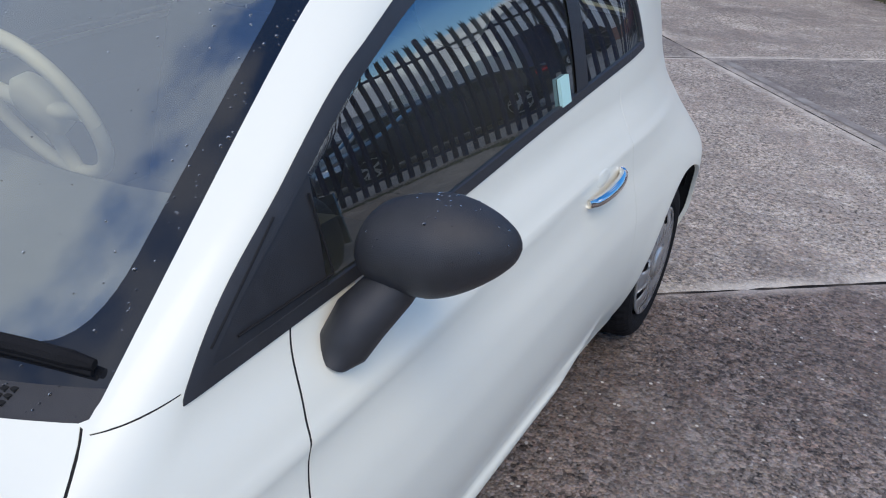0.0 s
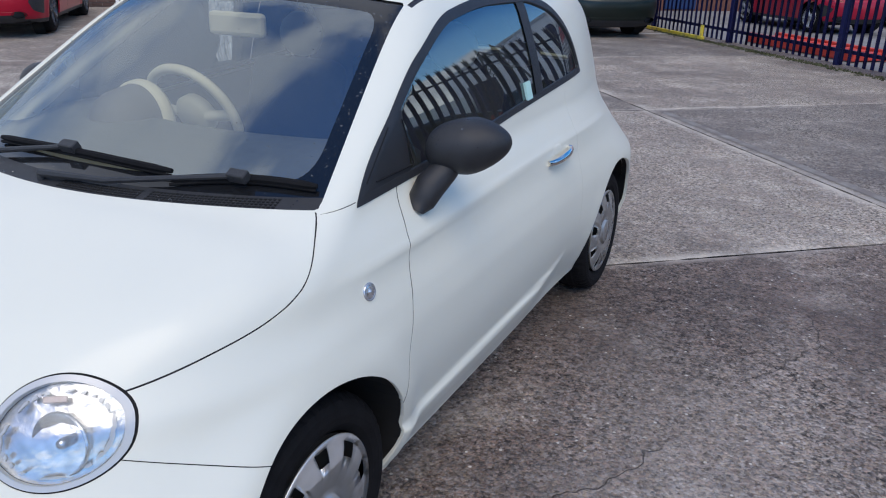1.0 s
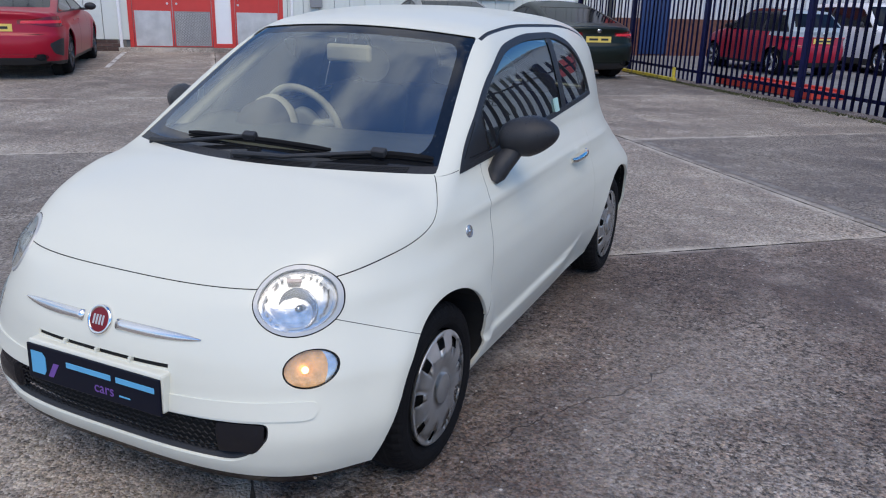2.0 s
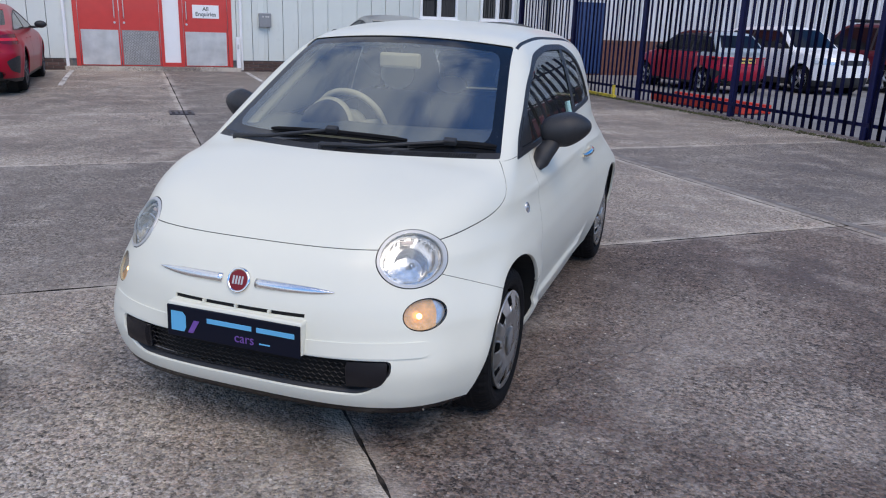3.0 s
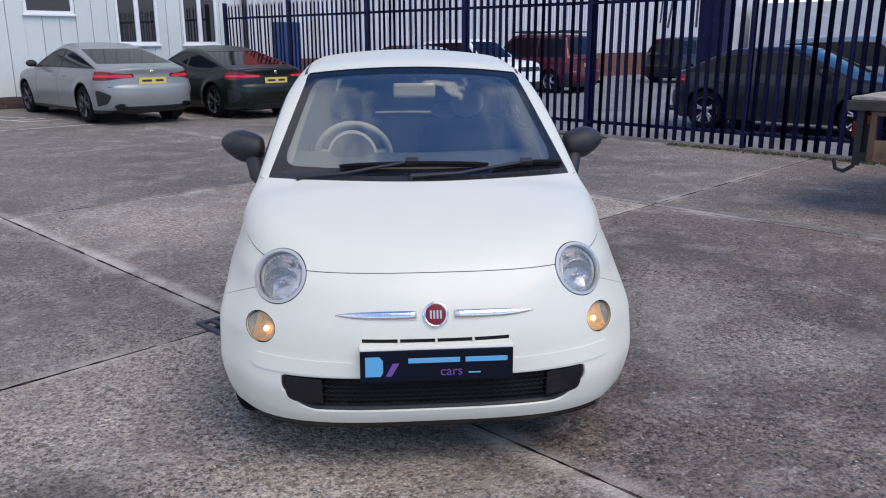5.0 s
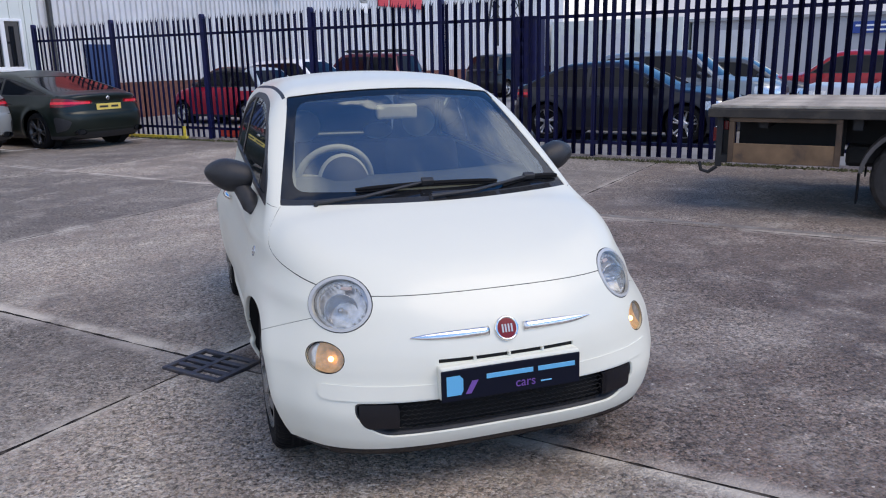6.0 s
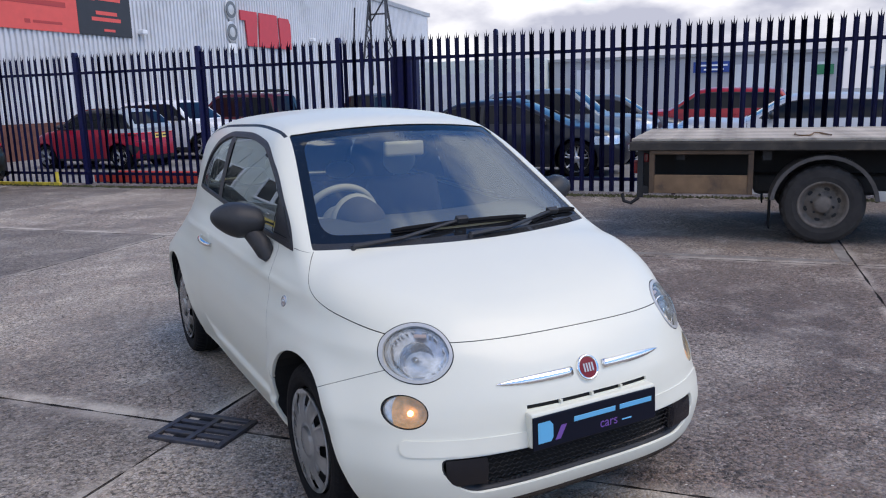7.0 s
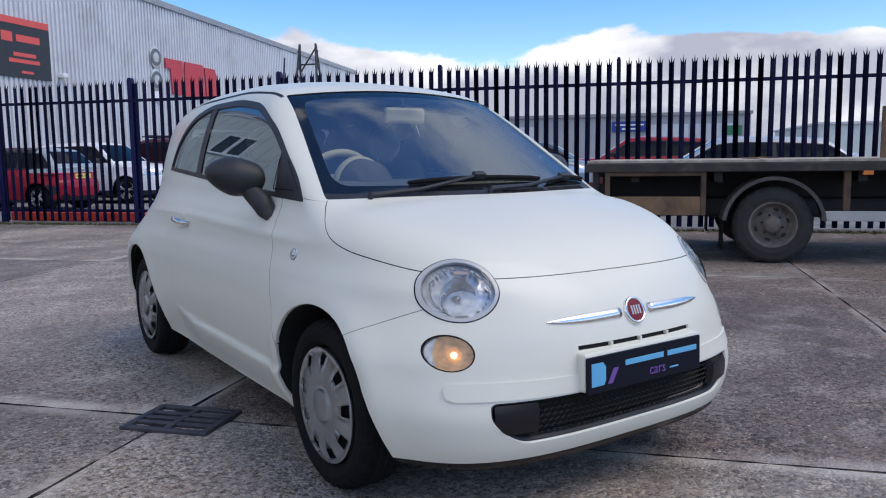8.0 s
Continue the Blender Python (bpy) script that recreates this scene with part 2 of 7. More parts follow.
bend_y = spline([0.2, 0.48, 0.66, 0.95], [-1.0, -0.98, -0.58, -0.55])
bend_r = spline([0.3, 0.60, 0.70, 0.88, 1.0], [1.20, 1.18, 0.88, 0.42, 0.40])
hood_z = spline([-1.72, -1.60, -1.50, -1.35, -1.20, -1.05, -0.8, 2.0], [0.64, 0.735, 0.795, 0.857, 0.902, 0.936, 0.96, 0.99])
cabin_w = spline([0.80, 0.925, 1.0, 1.1, 1.2, 1.3, 1.38, 1.5], [0.70, 0.684, 0.668, 0.643, 0.612, 0.574, 0.536, 0.45])
screen_y = spline([0.80, 0.935, 1.36, 1.6], [-1.24, -1.020, -0.330, 0.06])
roof_z = spline([-0.8, -0.33, -0.1, 0.2, 0.6, 1.0, 1.35, 1.6], [1.16, 1.366, 1.412, 1.438, 1.435, 1.402, 1.345, 1.28])
hatch_y = spline([0.8, 0.95, 1.33, 1.5], [1.78, 1.73, 1.53, 1.42])
sill_z = spline([-1.0, -0.63, -0.2, 0.2, 0.4, 0.55, 0.7], [0.325, 0.330, 0.337, 0.345, 0.360, 0.390, 0.43])

shoulder_z = spline([-1.0, -0.6, 0.0, 0.5, 1.3], [0.800, 0.805, 0.818, 0.826, 0.815])


def body(x, y, z):
    x = np.abs(x)
    w, n = half_w(z), round_n(z)
    far_back = np.clip((y + 1.30) / 0.45, 0, 1)            # behind the front wheels the flanks tuck in towards the sill
    w = w - tuck_w(z) * far_back * far_back * (3 - 2 * far_back) * (1 - 0.60 * np.clip((y - 0.55) / 0.45, 0, 1))
    for cy in (-1.04, 1.165):
        r = np.hypot(y - cy, z - 0.29)
        w = w + (0.018 if cy < 0 else 0.006) * np.exp(-((r - 0.35) / 0.055) ** 2) * np.exp(-np.maximum(z - 0.45, 0) / 0.25)
    w = w + 0.0055 * np.exp(-((z - shoulder_z(y)) / 0.017) ** 2) * np.clip((y + 1.0) / 0.35, 0, 1) * np.clip((1.3 - y) / 0.4, 0, 1)
    blade = sill_z(y)                                      # the sill stands out under the doors' lower crease
    w = w + 0.022 / (1 + np.exp(-(blade - z) / 0.005)) * np.clip((0.56 - y) / 0.30, 0, 1) * np.clip((y + 0.80) / 0.10, 0, 1) * np.clip((z - 0.13) / 0.08, 0, 1)
    front, rear = nose_y(z), tail_y(z)
    bend, bend_b = bend_y(z), bend_r(z)
    uf = np.clip((bend - y) / (bend - front), 0, 3)
    ur = np.clip((y - bend_b) / (rear - bend_b), 0, 3)
    u = np.maximum(uf, ur)
    side = (((x / w) ** n + u ** n) ** (1 / n) - 1) * w
    top = (z - (hood_z(y) - 0.06 * x * x - 0.15 * x ** 4)) * 0.9
    lower = smax(side, top, 0.055)
    wide = x - (cabin_w(z) - 0.22 * np.clip(y - 0.72, 0, 2) ** 2)
    glass = (screen_y(z) + 0.40 * x * x - y) * 0.55
    roof = (z - (roof_z(y) - 0.17 * x * x)) * 0.95
    back = (y + 0.60 * x * x - hatch_y(z)) * 0.9
    upper = smax(smax(smax(wide, roof, 0.10), glass, 0.05), back, 0.10)
    return -smax(-lower, -upper, 0.035)


def slope(x, y, z, e=0.002):
    """The body's outward normals."""
    n = np.stack([body(x + e, y, z) - body(x - e, y, z), body(x, y + e, z) - body(x, y - e, z), body(x, y, z + e) - body(x, y, z - e)], -1)
    return n / np.linalg.norm(n, axis=-1, keepdims=True)


# ---- building helpers ----
def part(name, bm, mat, parent=None, label="", smooth=False, m=None):
    """A bmesh as one mesh object under a thing or a part."""
    me = bpy.data.meshes.new(name)
    bm.to_mesh(me)
    bm.free()
    for one in (mat if isinstance(mat, (list, tuple)) else [mat]):
        me.materials.append(one)
    if smooth:
        me.polygons.foreach_set("use_smooth", np.ones(len(me.polygons), bool))
    ob = new(name, me)
    if m is not None:
        ob.matrix_basis = m
    if parent is not None:
        ob.parent = parent
    if label:
        ob["label"] = label
    return ob


def same_mesh(name, ob, parent, m):
    """Another part on the mesh of ob."""
    o = new(name, ob.data)
    o.matrix_basis = m
    o.parent = parent
    return o


def thing(name, label, category, m=None, group="", kind=""):
    e = new(name)
    e.empty_display_size = 0.2
    if m is not None:
        e.matrix_basis = m
    return tagged(e, label, category, group, kind)


def box(bm, x0, x1, y0, y1, z0, z1, bevel=0.0, m=None, seg=2):
    r = bmesh.ops.create_cube(bm, size=1.0)
    vs = r["verts"]
    for v in vs:
        v.co = Vector((x0 + (v.co.x + 0.5) * (x1 - x0), y0 + (v.co.y + 0.5) * (y1 - y0), z0 + (v.co.z + 0.5) * (z1 - z0)))
    if bevel:
        es = list({e for v in vs for e in v.link_edges})
        r2 = bmesh.ops.bevel(bm, geom=es, offset=bevel, segments=seg, affect="EDGES", profile=0.5)
        vs = list({v for f in r2["faces"] for v in f.verts} | {v for v in vs if v.is_valid})
    if m is not None:
        for v in vs:
            v.co = m @ v.co
    return vs


def tube(bm, pts, r, n=8, cap=True):
    """A round bar along points; r is one radius or one for each point."""
    pts = [Vector(p) for p in pts]
    rs = r if isinstance(r, (list, tuple)) else [r] * len(pts)
    rings, up = [], None
    for i, p in enumerate(pts):
        d = (pts[min(i + 1, len(pts) - 1)] - pts[max(i - 1, 0)]).normalized()
        if up is None:
            up = Vector((0, 0, 1)) if abs(d.z) < 0.9 else Vector((1, 0, 0))
        a = d.cross(up).normalized()
        up = a.cross(d).normalized()
        rings.append([bm.verts.new(p + rs[i] * (math.cos(2 * math.pi * j / n) * a + math.sin(2 * math.pi * j / n) * up)) for j in range(n)])
    for a, b in zip(rings, rings[1:]):
        for j in range(n):
            bm.faces.new((a[j], a[(j + 1) % n], b[(j + 1) % n], b[j]))
    if cap:
        bm.faces.new(rings[0])
        bm.faces.new(rings[-1][::-1])
    return rings


def lathe(bm, profile, n=48, m=None, close=False):
    """Turns (radius, height) pairs about the local z axis."""
    m = m or Matrix()
    rings = []
    for r, h in profile:
        if r < 1e-6:
            rings.append([bm.verts.new(m @ Vector((0, 0, h)))])
        else:
            rings.append([bm.verts.new(m @ Vector((r * math.cos(2 * math.pi * j / n), r * math.sin(2 * math.pi * j / n), h))) for j in range(n)])
    pairs = list(zip(rings, rings[1:])) + ([(rings[-1], rings[0])] if close else [])
    for a, b in pairs:
        for j in range(n):
            q = [a[j % len(a)], a[(j + 1) % n % len(a)], b[(j + 1) % n % len(b)], b[j % len(b)]]
            q = [v for i, v in enumerate(q) if v not in q[:i]]
            if len(q) > 2:
                bm.faces.new(q)
    return rings


def prism(bm, outline, lift, m=None):
    """A flat outline of (x, y) pairs with thickness along z from lift[0] to lift[1]."""
    m = m or Matrix()
    low = [bm.verts.new(m @ Vector((x, y, lift[0]))) for x, y in outline]
    high = [bm.verts.new(m @ Vector((x, y, lift[1]))) for x, y in outline]
    bm.faces.new(low[::-1])
    bm.faces.new(high)
    for i in range(len(outline)):
        j = (i + 1) % len(outline)
        bm.faces.new((low[i], low[j], high[j], high[i]))


class Skin:
    """A triangle mesh on a smooth solid that can be cut along level lines."""

    def __init__(self, solid, lo, hi, step, spine):
        self.solid = solid
        self.V, self.T = [], []
        (x1, y0, z0), (x2, y1, z1) = lo, hi
        nx, ny, nz = (max(int((b - a) / step), 4) for a, b in zip((0, y0, z0), hi))
        gx, gy, gz = np.linspace(0, x2, nx), np.linspace(y0, y1, ny), np.linspace(z0, z1, nz)
        faces = [(np.full((ny, nz), x2), *np.meshgrid(gy, gz, indexing="ij"), False)]
        a, b = np.meshgrid(gx, gy, indexing="ij")
        faces.append((a, b, np.full_like(a, z1), True))
        a, b = np.meshgrid(gx, gz, indexing="ij")
        faces += [(a, np.full_like(a, y0), b, True), (a, np.full_like(a, y1), b, False)]
        V, T, count = [], [], 0
        for X, Y, Z, flip in faces:
            n0, n1 = X.shape
            V.append(np.stack([X.ravel(), Y.ravel(), Z.ravel()], -1))
            i = np.arange(n0 * n1).reshape(n0, n1) + count
            p, q, r, s = i[:-1, :-1].ravel(), i[1:, :-1].ravel(), i[1:, 1:].ravel(), i[:-1, 1:].ravel()
            t = np.concatenate([np.stack([p, q, r], -1), np.stack([p, r, s], -1)])
            T.append(t[:, ::-1] if flip is False and False else t)
            count += n0 * n1
        V, T = np.concatenate(V), np.concatenate(T)
        S = np.stack([0 * V[:, 0], np.clip(V[:, 1], y0 * 0.55, y1 * 0.55), 0 * V[:, 0] + spine], -1)
        D = V - S
        a, b = np.zeros(len(V)), np.ones(len(V)) * 1.1
        for _ in range(40):
            mid = (a + b) / 2
            inside = solid(*(S + D * mid[:, None]).T) < 0
            a, b = np.where(inside, mid, a), np.where(inside, b, mid)
        self.V = S + D * a[:, None]
        nrm = np.cross(self.V[T[:, 1]] - self.V[T[:, 0]], self.V[T[:, 2]] - self.V[T[:, 0]])
        out = np.einsum("ij,ij->i", nrm, D[T[:, 0]]) < 0
        T[out] = T[out][:, ::-1]
        area = np.linalg.norm(nrm, axis=1)
        self.T = T[area > 1e-10]

    def split(self, T, field):
        """Cuts the triangles T where field(x, y, z) is 0; gives those below and those above."""
        used = np.unique(T)
        g = np.zeros(len(self.V))
        g[used] = field(*self.V[used].T)
        g[np.abs(g) < 1e-7] = 1e-7
        s = g[T] < 0
        c = s.sum(1)
        low, high, mixed = [T[c == 3]], [T[c == 0]], T[(c > 0) & (c < 3)]
        new_v, made = [], {}
        base = len(self.V)

        def crossing(i, j):
            key = (i, j) if i < j else (j, i)
            if key not in made:
                made[key] = base + len(new_v)
                i, j = key
                t = g[i] / (g[i] - g[j])
                new_v.append(self.V[i] + t * (self.V[j] - self.V[i]))
            return made[key]
        lo, hi = [], []
        for tri in mixed.tolist():
            sign = [g[i] < 0 for i in tri]
            odd = sign.index(True) if sum(sign) == 1 else sign.index(False)
            a, b, d = tri[odd], tri[(odd + 1) % 3], tri[(odd + 2) % 3]
            ab, ad = crossing(a, b), crossing(a, d)
            one, two = ([(a, ab, ad)], [(ab, b, d), (ab, d, ad)])
            (lo if g[a] < 0 else hi).extend(one)
            (hi if g[a] < 0 else lo).extend(two)
        if new_v:
            N = np.array(new_v)
            e = 0.001
            for _ in range(2):
                f = self.solid(*N.T)
                gr = np.stack([(self.solid(N[:, 0] + e, N[:, 1], N[:, 2]) - f) / e, (self.solid(N[:, 0], N[:, 1] + e, N[:, 2]) - f) / e, (self.solid(N[:, 0], N[:, 1], N[:, 2] + e) - f) / e], -1)
                stepv = gr * (f / np.maximum((gr ** 2).sum(1), 1e-6))[:, None]
                N = N - np.clip(stepv, -0.004, 0.004)
            N[np.abs(np.array(new_v)[:, 0]) < 1e-9, 0] = 0
            self.V = np.concatenate([self.V, N])
        pack = lambda a, b: np.concatenate(a + ([np.array(b)] if b else [])).astype(int)
        return pack(low, lo), pack(high, hi)

    def normals(self, P):
        e, s = 0.002, self.solid
        n = np.stack([s(P[:, 0] + e, P[:, 1], P[:, 2]) - s(P[:, 0] - e, P[:, 1], P[:, 2]), s(P[:, 0], P[:, 1] + e, P[:, 2]) - s(P[:, 0], P[:, 1] - e, P[:, 2]),
                      s(P[:, 0], P[:, 1], P[:, 2] + e) - s(P[:, 0], P[:, 1], P[:, 2] - e)], -1)
        return n / np.maximum(np.linalg.norm(n, axis=1, keepdims=True), 1e-9)

    def take(self, name, T, mat, parent, label="", sides=(1, -1), sink=0.0, thick=0.0, shift=None):
        """The triangles T as a mesh on one or both sides of the car; sink: metres it lies below the skin; thick: turned-in edge."""
        idx, inv = np.unique(T, return_inverse=True)
        P = self.V[idx]
        N = self.normals(P)
        N[np.abs(P[:, 0]) < 1e-5, 0] = 0
        Q = P - sink * N
        if shift is not None:
            Q = Q + N * shift(*P.T)[:, None]
        F = inv.reshape(-1, 3)
        if thick:
            E = np.concatenate([F[:, [0, 1]], F[:, [1, 2]], F[:, [2, 0]]])
            key = np.sort(E, 1)
            _, first, cnt = np.unique(key, axis=0, return_index=True, return_counts=True)
            rim = E[first[cnt == 1]]
            rim = rim[~((np.abs(P[rim[:, 0], 0]) < 1e-5) & (np.abs(P[rim[:, 1], 0]) < 1e-5))]
            ids = np.unique(rim)
            back = dict(zip(ids.tolist(), range(len(Q), len(Q) + len(ids))))
            Q = np.concatenate([Q, Q[ids] - thick * N[ids]])
            N = np.concatenate([N, N[ids]])
            extra = [(b, a, back[a]) for a, b in rim.tolist()] + [(b, back[a], back[b]) for a, b in rim.tolist()]
            F = np.concatenate([F, np.array(extra)]) if extra else F
        vs, ns, fs = [], [], []
        for side in sides:
            m = np.array([side, 1, 1])
            fs.append((F if side == 1 else F[:, ::-1]) + sum(len(v) for v in vs))
            vs.append(Q * m)
            ns.append(N * m)
        me = bpy.data.meshes.new(name)
        me.from_pydata(np.concatenate(vs).tolist(), [], np.concatenate(fs).tolist())
        me.materials.append(mat)
        me.polygons.foreach_set("use_smooth", np.ones(len(me.polygons), bool))
        if not thick:
            me.normals_split_custom_set_from_vertices(np.concatenate(ns).tolist())
        else:
            nn = np.concatenate(ns)
            flat = len(F) - (len(extra) if thick and extra else 0)
            loops = []
            for si in range(len(sides)):
                off = si * len(Q)
                for k, f in enumerate(fs[si].tolist()):
                    loops.extend(nn[i] if k < flat else (0.0, 0.0, 0.0) for i in f)
            me.normals_split_custom_set([tuple(v) for v in loops])
        ob = new(name, me)
        ob.parent = parent
        if label:
            ob["label"] = label
        return ob


def inside_all(*fs):
    return lambda x, y, z: np.maximum.reduce([f(x, y, z) for f in fs])


# ---- the small white car ----
AMBER = material("amber indicator bulb glow", (0.95, 0.56, 0.27), 0.3, vary=0.25, scale=45, coat=0.5, bump=1.0, bump_scale=70)
RING = material("bright satin lamp ring", (0.50, 0.51, 0.51), 0.30, 0.15)
BULB = material("lit lamp bulb", (1.0, 0.85, 0.6), 0.4)
BULB.node_tree.nodes["Principled BSDF"].inputs["Emission Color"].default_value = (1.0, 0.62, 0.26, 1)
BULB.node_tree.nodes["Principled BSDF"].inputs["Emission Strength"].default_value = 3.0
LENS = glass_pane("clear lamp lens", (0.90, 0.92, 0.94), 1.45)
REFLECTOR = material("bright lamp reflector", (0.70, 0.70, 0.69), 0.18, 0.60, vary=0.3, scale=40, bump=0.5, bump_scale=30)
BOWL = material("faceted lamp bowl", (0.66, 0.67, 0.68), 0.16, 0.80, vary=0.2, scale=60, bump=1.0, bump_scale=45)
LAMP_GREY = material("lamp housing", (0.50, 0.52, 0.55), 0.25, 0.7)
LINER = material("wheel arch liner", (0.005, 0.005, 0.005), 0.9, vary=0.3, scale=20)
PLATE_BLUE = material("dark blue dealer plate", (0.003, 0.005, 0.014), 0.35, spec=0.2)
GLOSS_BLACK = material("gloss black cover", (0.006, 0.006, 0.009), 0.20, spec=0.5)
CYAN = material("light blue print", (0.09, 0.42, 0.68), 0.4)
PURPLE = material("purple print", (0.16, 0.07, 0.32), 0.4)
BADGE_RED = material("deep red badge enamel", (0.20, 0.012, 0.020), 0.4, spec=0.3)
MINT = material("pale green sticker", (0.45, 0.72, 0.66), 0.5)
GREY_MESH = material("honeycomb grille plastic", (0.006, 0.006, 0.007), 0.5, spec=0.3)

car = thing("small_car", "small white three-door hatchback parked on the concrete yard", "car")
skin = Skin(body, (0, -1.82, -0.32), (0.90, 1.95, 1.55), 0.017, 0.60)
hood_line = spline([-1.75, -1.59, -1.53, -1.38, -1.25, -1.12, -1.03, -0.93, -0.865, -0.75], [0.712, 0.719, 0.720, 0.741, 0.764, 0.788, 0.819, 0.890, 0.935, 1.04])
win_low = spline([-0.9, -0.787, -0.27, 0.20, 0.89, 1.0], [0.920, 0.924, 0.944, 0.977, 1.022, 1.03])
win_high = spline([-0.80, -0.787, -0.56, -0.36, -0.10, 0.20, 0.45, 0.65, 0.78, 0.86, 0.91, 0.93], [0.90, 0.925, 1.097, 1.217, 1.31, 1.337, 1.335, 1.30, 1.235, 1.15, 1.022, 0.95])
door_line = spline([0.15, 0.30, 0.47, 0.60, 0.72, 0.82, 0.925, 1.0], [-0.765, -0.760, -0.742, -0.70, -0.665, -0.641, -0.607, -0.58])


def pillar_x(z):
    return 0.636 - 0.345 * np.maximum(z - 0.931, 0) + 0.05 * np.maximum(0.931 - z, 0)


def f_screen(x, y, z):
    return smax(smax(x - pillar_x(z), (-1.052 + 0.465 * x * x - y) * 0.6, 0.004), smax(z - (1.362 - 0.12 * x * x), y - 0.3, 0.004), 0.01)


def f_pane(x, y, z):
    return smax(smax(x - (pillar_x(z) - 0.040), (-0.955 + 0.42 * x * x - y) * 0.6, 0.06), z - (1.335 - 0.12 * x * x), 0.05)


def f_cowl(x, y, z):
    return (y - (-1.000 + 0.43 * x * x)) * 0.6


def f_side(x, y, z):
    return np.maximum(np.maximum(np.maximum(win_low(y) - z, (z - win_high(y)) * 0.75), 0.42 - x), np.abs(y - 0.07) - 0.86)


def f_lamp(x, y, z):
    u, v = 0.866 * (x - 0.528) - 0.5 * (z - 0.690), 0.5 * (x - 0.528) + 0.866 * (z - 0.690)
    return np.maximum((np.sqrt((u / 0.105) ** 2 + (v / 0.078) ** 2) - 1) * 0.09, y + 1.15)


def f_blinker(x, y, z):
    u, v = 0.97 * (x - 0.598) - 0.24 * (z - 0.525), 0.24 * (x - 0.598) + 0.97 * (z - 0.525)
    return np.maximum((np.sqrt((u / 0.0585) ** 2 + (v / 0.049) ** 2) - 1) * 0.053, y + 1.15)


def f_mouth(x, y, z):
    lower = 0.262 + 0.07 * np.clip((x - 0.40) / 0.12, 0, 1) ** 2
    return np.maximum(smax(smax(x - 0.527, z - (0.392 - 0.006 * x), 0.02), lower - z, 0.02), y + 1.25)


def f_strip(x, y, z):
    return np.maximum(smax(x - 0.628, np.abs(z - 0.420) - 0.0245, 0.022), y + 1.2)


def arch_r(cy, y=0.0, z=0.5):
    """The arch's radius at a place; ahead of the front wheel it opens towards the ground."""
    if cy > 0:
        return 0.332
    return 0.322 + 0.28 * np.maximum(0.40 - z, 0) * np.clip((cy - y) / 0.10, 0, 1)


def f_arch(cy):
    return lambda x, y, z: np.maximum(np.hypot(y - cy, z - 0.29) - arch_r(cy, y, z), 0.45 - x)


bottom_z = spline([-1.75, -1.60, -1.42, -1.25, -0.9, -0.6, 0.7, 1.3, 1.6, 1.9], [0.172, 0.174, 0.186, 0.200, 0.185, 0.176, 0.190, 0.23, 0.26, 0.27])
T = skin.T
_, T = skin.split(T, lambda x, y, z: z - bottom_z(y))
for cy in (-1.04, 1.165):
    _, T = skin.split(T, f_arch(cy))
t_lamp, T = skin.split(T, f_lamp)
t_blinker, T = skin.split(T, f_blinker)
t_screen, T = skin.split(T, f_screen)
t_pane, t_frit = skin.split(t_screen, f_pane)
t_cowl, t_frit = skin.split(t_frit, inside_all(f_cowl, lambda x, y, z: z - 1.02))
t_side, T = skin.split(T, f_side)
t_light, t_trim = skin.split(t_side, lambda x, y, z: f_side(x, y, z) + 0.019)
t_sail, t_light = skin.split(t_light, lambda x, y, z: y + 0.52 - 0.06 * (z - 1.0))
t_quarter, t_light = skin.split(t_light, lambda x, y, z: 0.462 - y)
t_post, t_door_pane = skin.split(t_light, lambda x, y, z: 0.392 - y)
t_hatch, T = skin.split(T, lambda x, y, z: smax(smax(np.maximum(x - 0.50, 1.1 - y), 0.985 - z, 0.05), z - 1.285, 0.05))
t_mouth, T = skin.split(T, f_mouth)
t_strip, T = skin.split(T, f_strip)


def thin(T, f, half, *limits):
    t, rest = skin.split(T, inside_all(*limits))
    below, above = skin.split(t, lambda x, y, z: f(x, y, z) - half)
    low, strip = skin.split(below, lambda x, y, z: f(x, y, z) + half)
    return strip, np.concatenate([rest, low, above])


t_slot, T = thin(T, lambda x, y, z: z - 0.5175, 0.0066, lambda x, y, z: x - 0.247, lambda x, y, z: y + 1.2)
t_lip, T = skin.split(T, inside_all(lambda x, y, z: z - 0.210, lambda x, y, z: y + 1.1))
t_rail, T = thin(T, lambda x, y, z: x - (0.512 + 0.02 * np.clip(y, 0, 1)), 0.0075, lambda x, y, z: 1.29 - z, lambda x, y, z: -0.245 - y, lambda x, y, z: y - 1.3)
gaps = []


def across(f):
    """f turned into metres across its zero line on the skin."""
    def g(x, y, z, e=0.002):
        G = np.stack([f(x + e, y, z) - f(x - e, y, z), f(x, y + e, z) - f(x, y - e, z), f(x, y, z + e) - f(x, y, z - e)], -1) / (2 * e)
        N = slope(x, y, z)
        G = G - (G * N).sum(-1, keepdims=True) * N
        return f(x, y, z) / np.maximum(np.linalg.norm(G, axis=-1), 0.12)
    return g


def gap(T, f, half, *limits):
    strip, rest = thin(T, across(f), half, *limits)
    gaps.append(strip)
    return rest


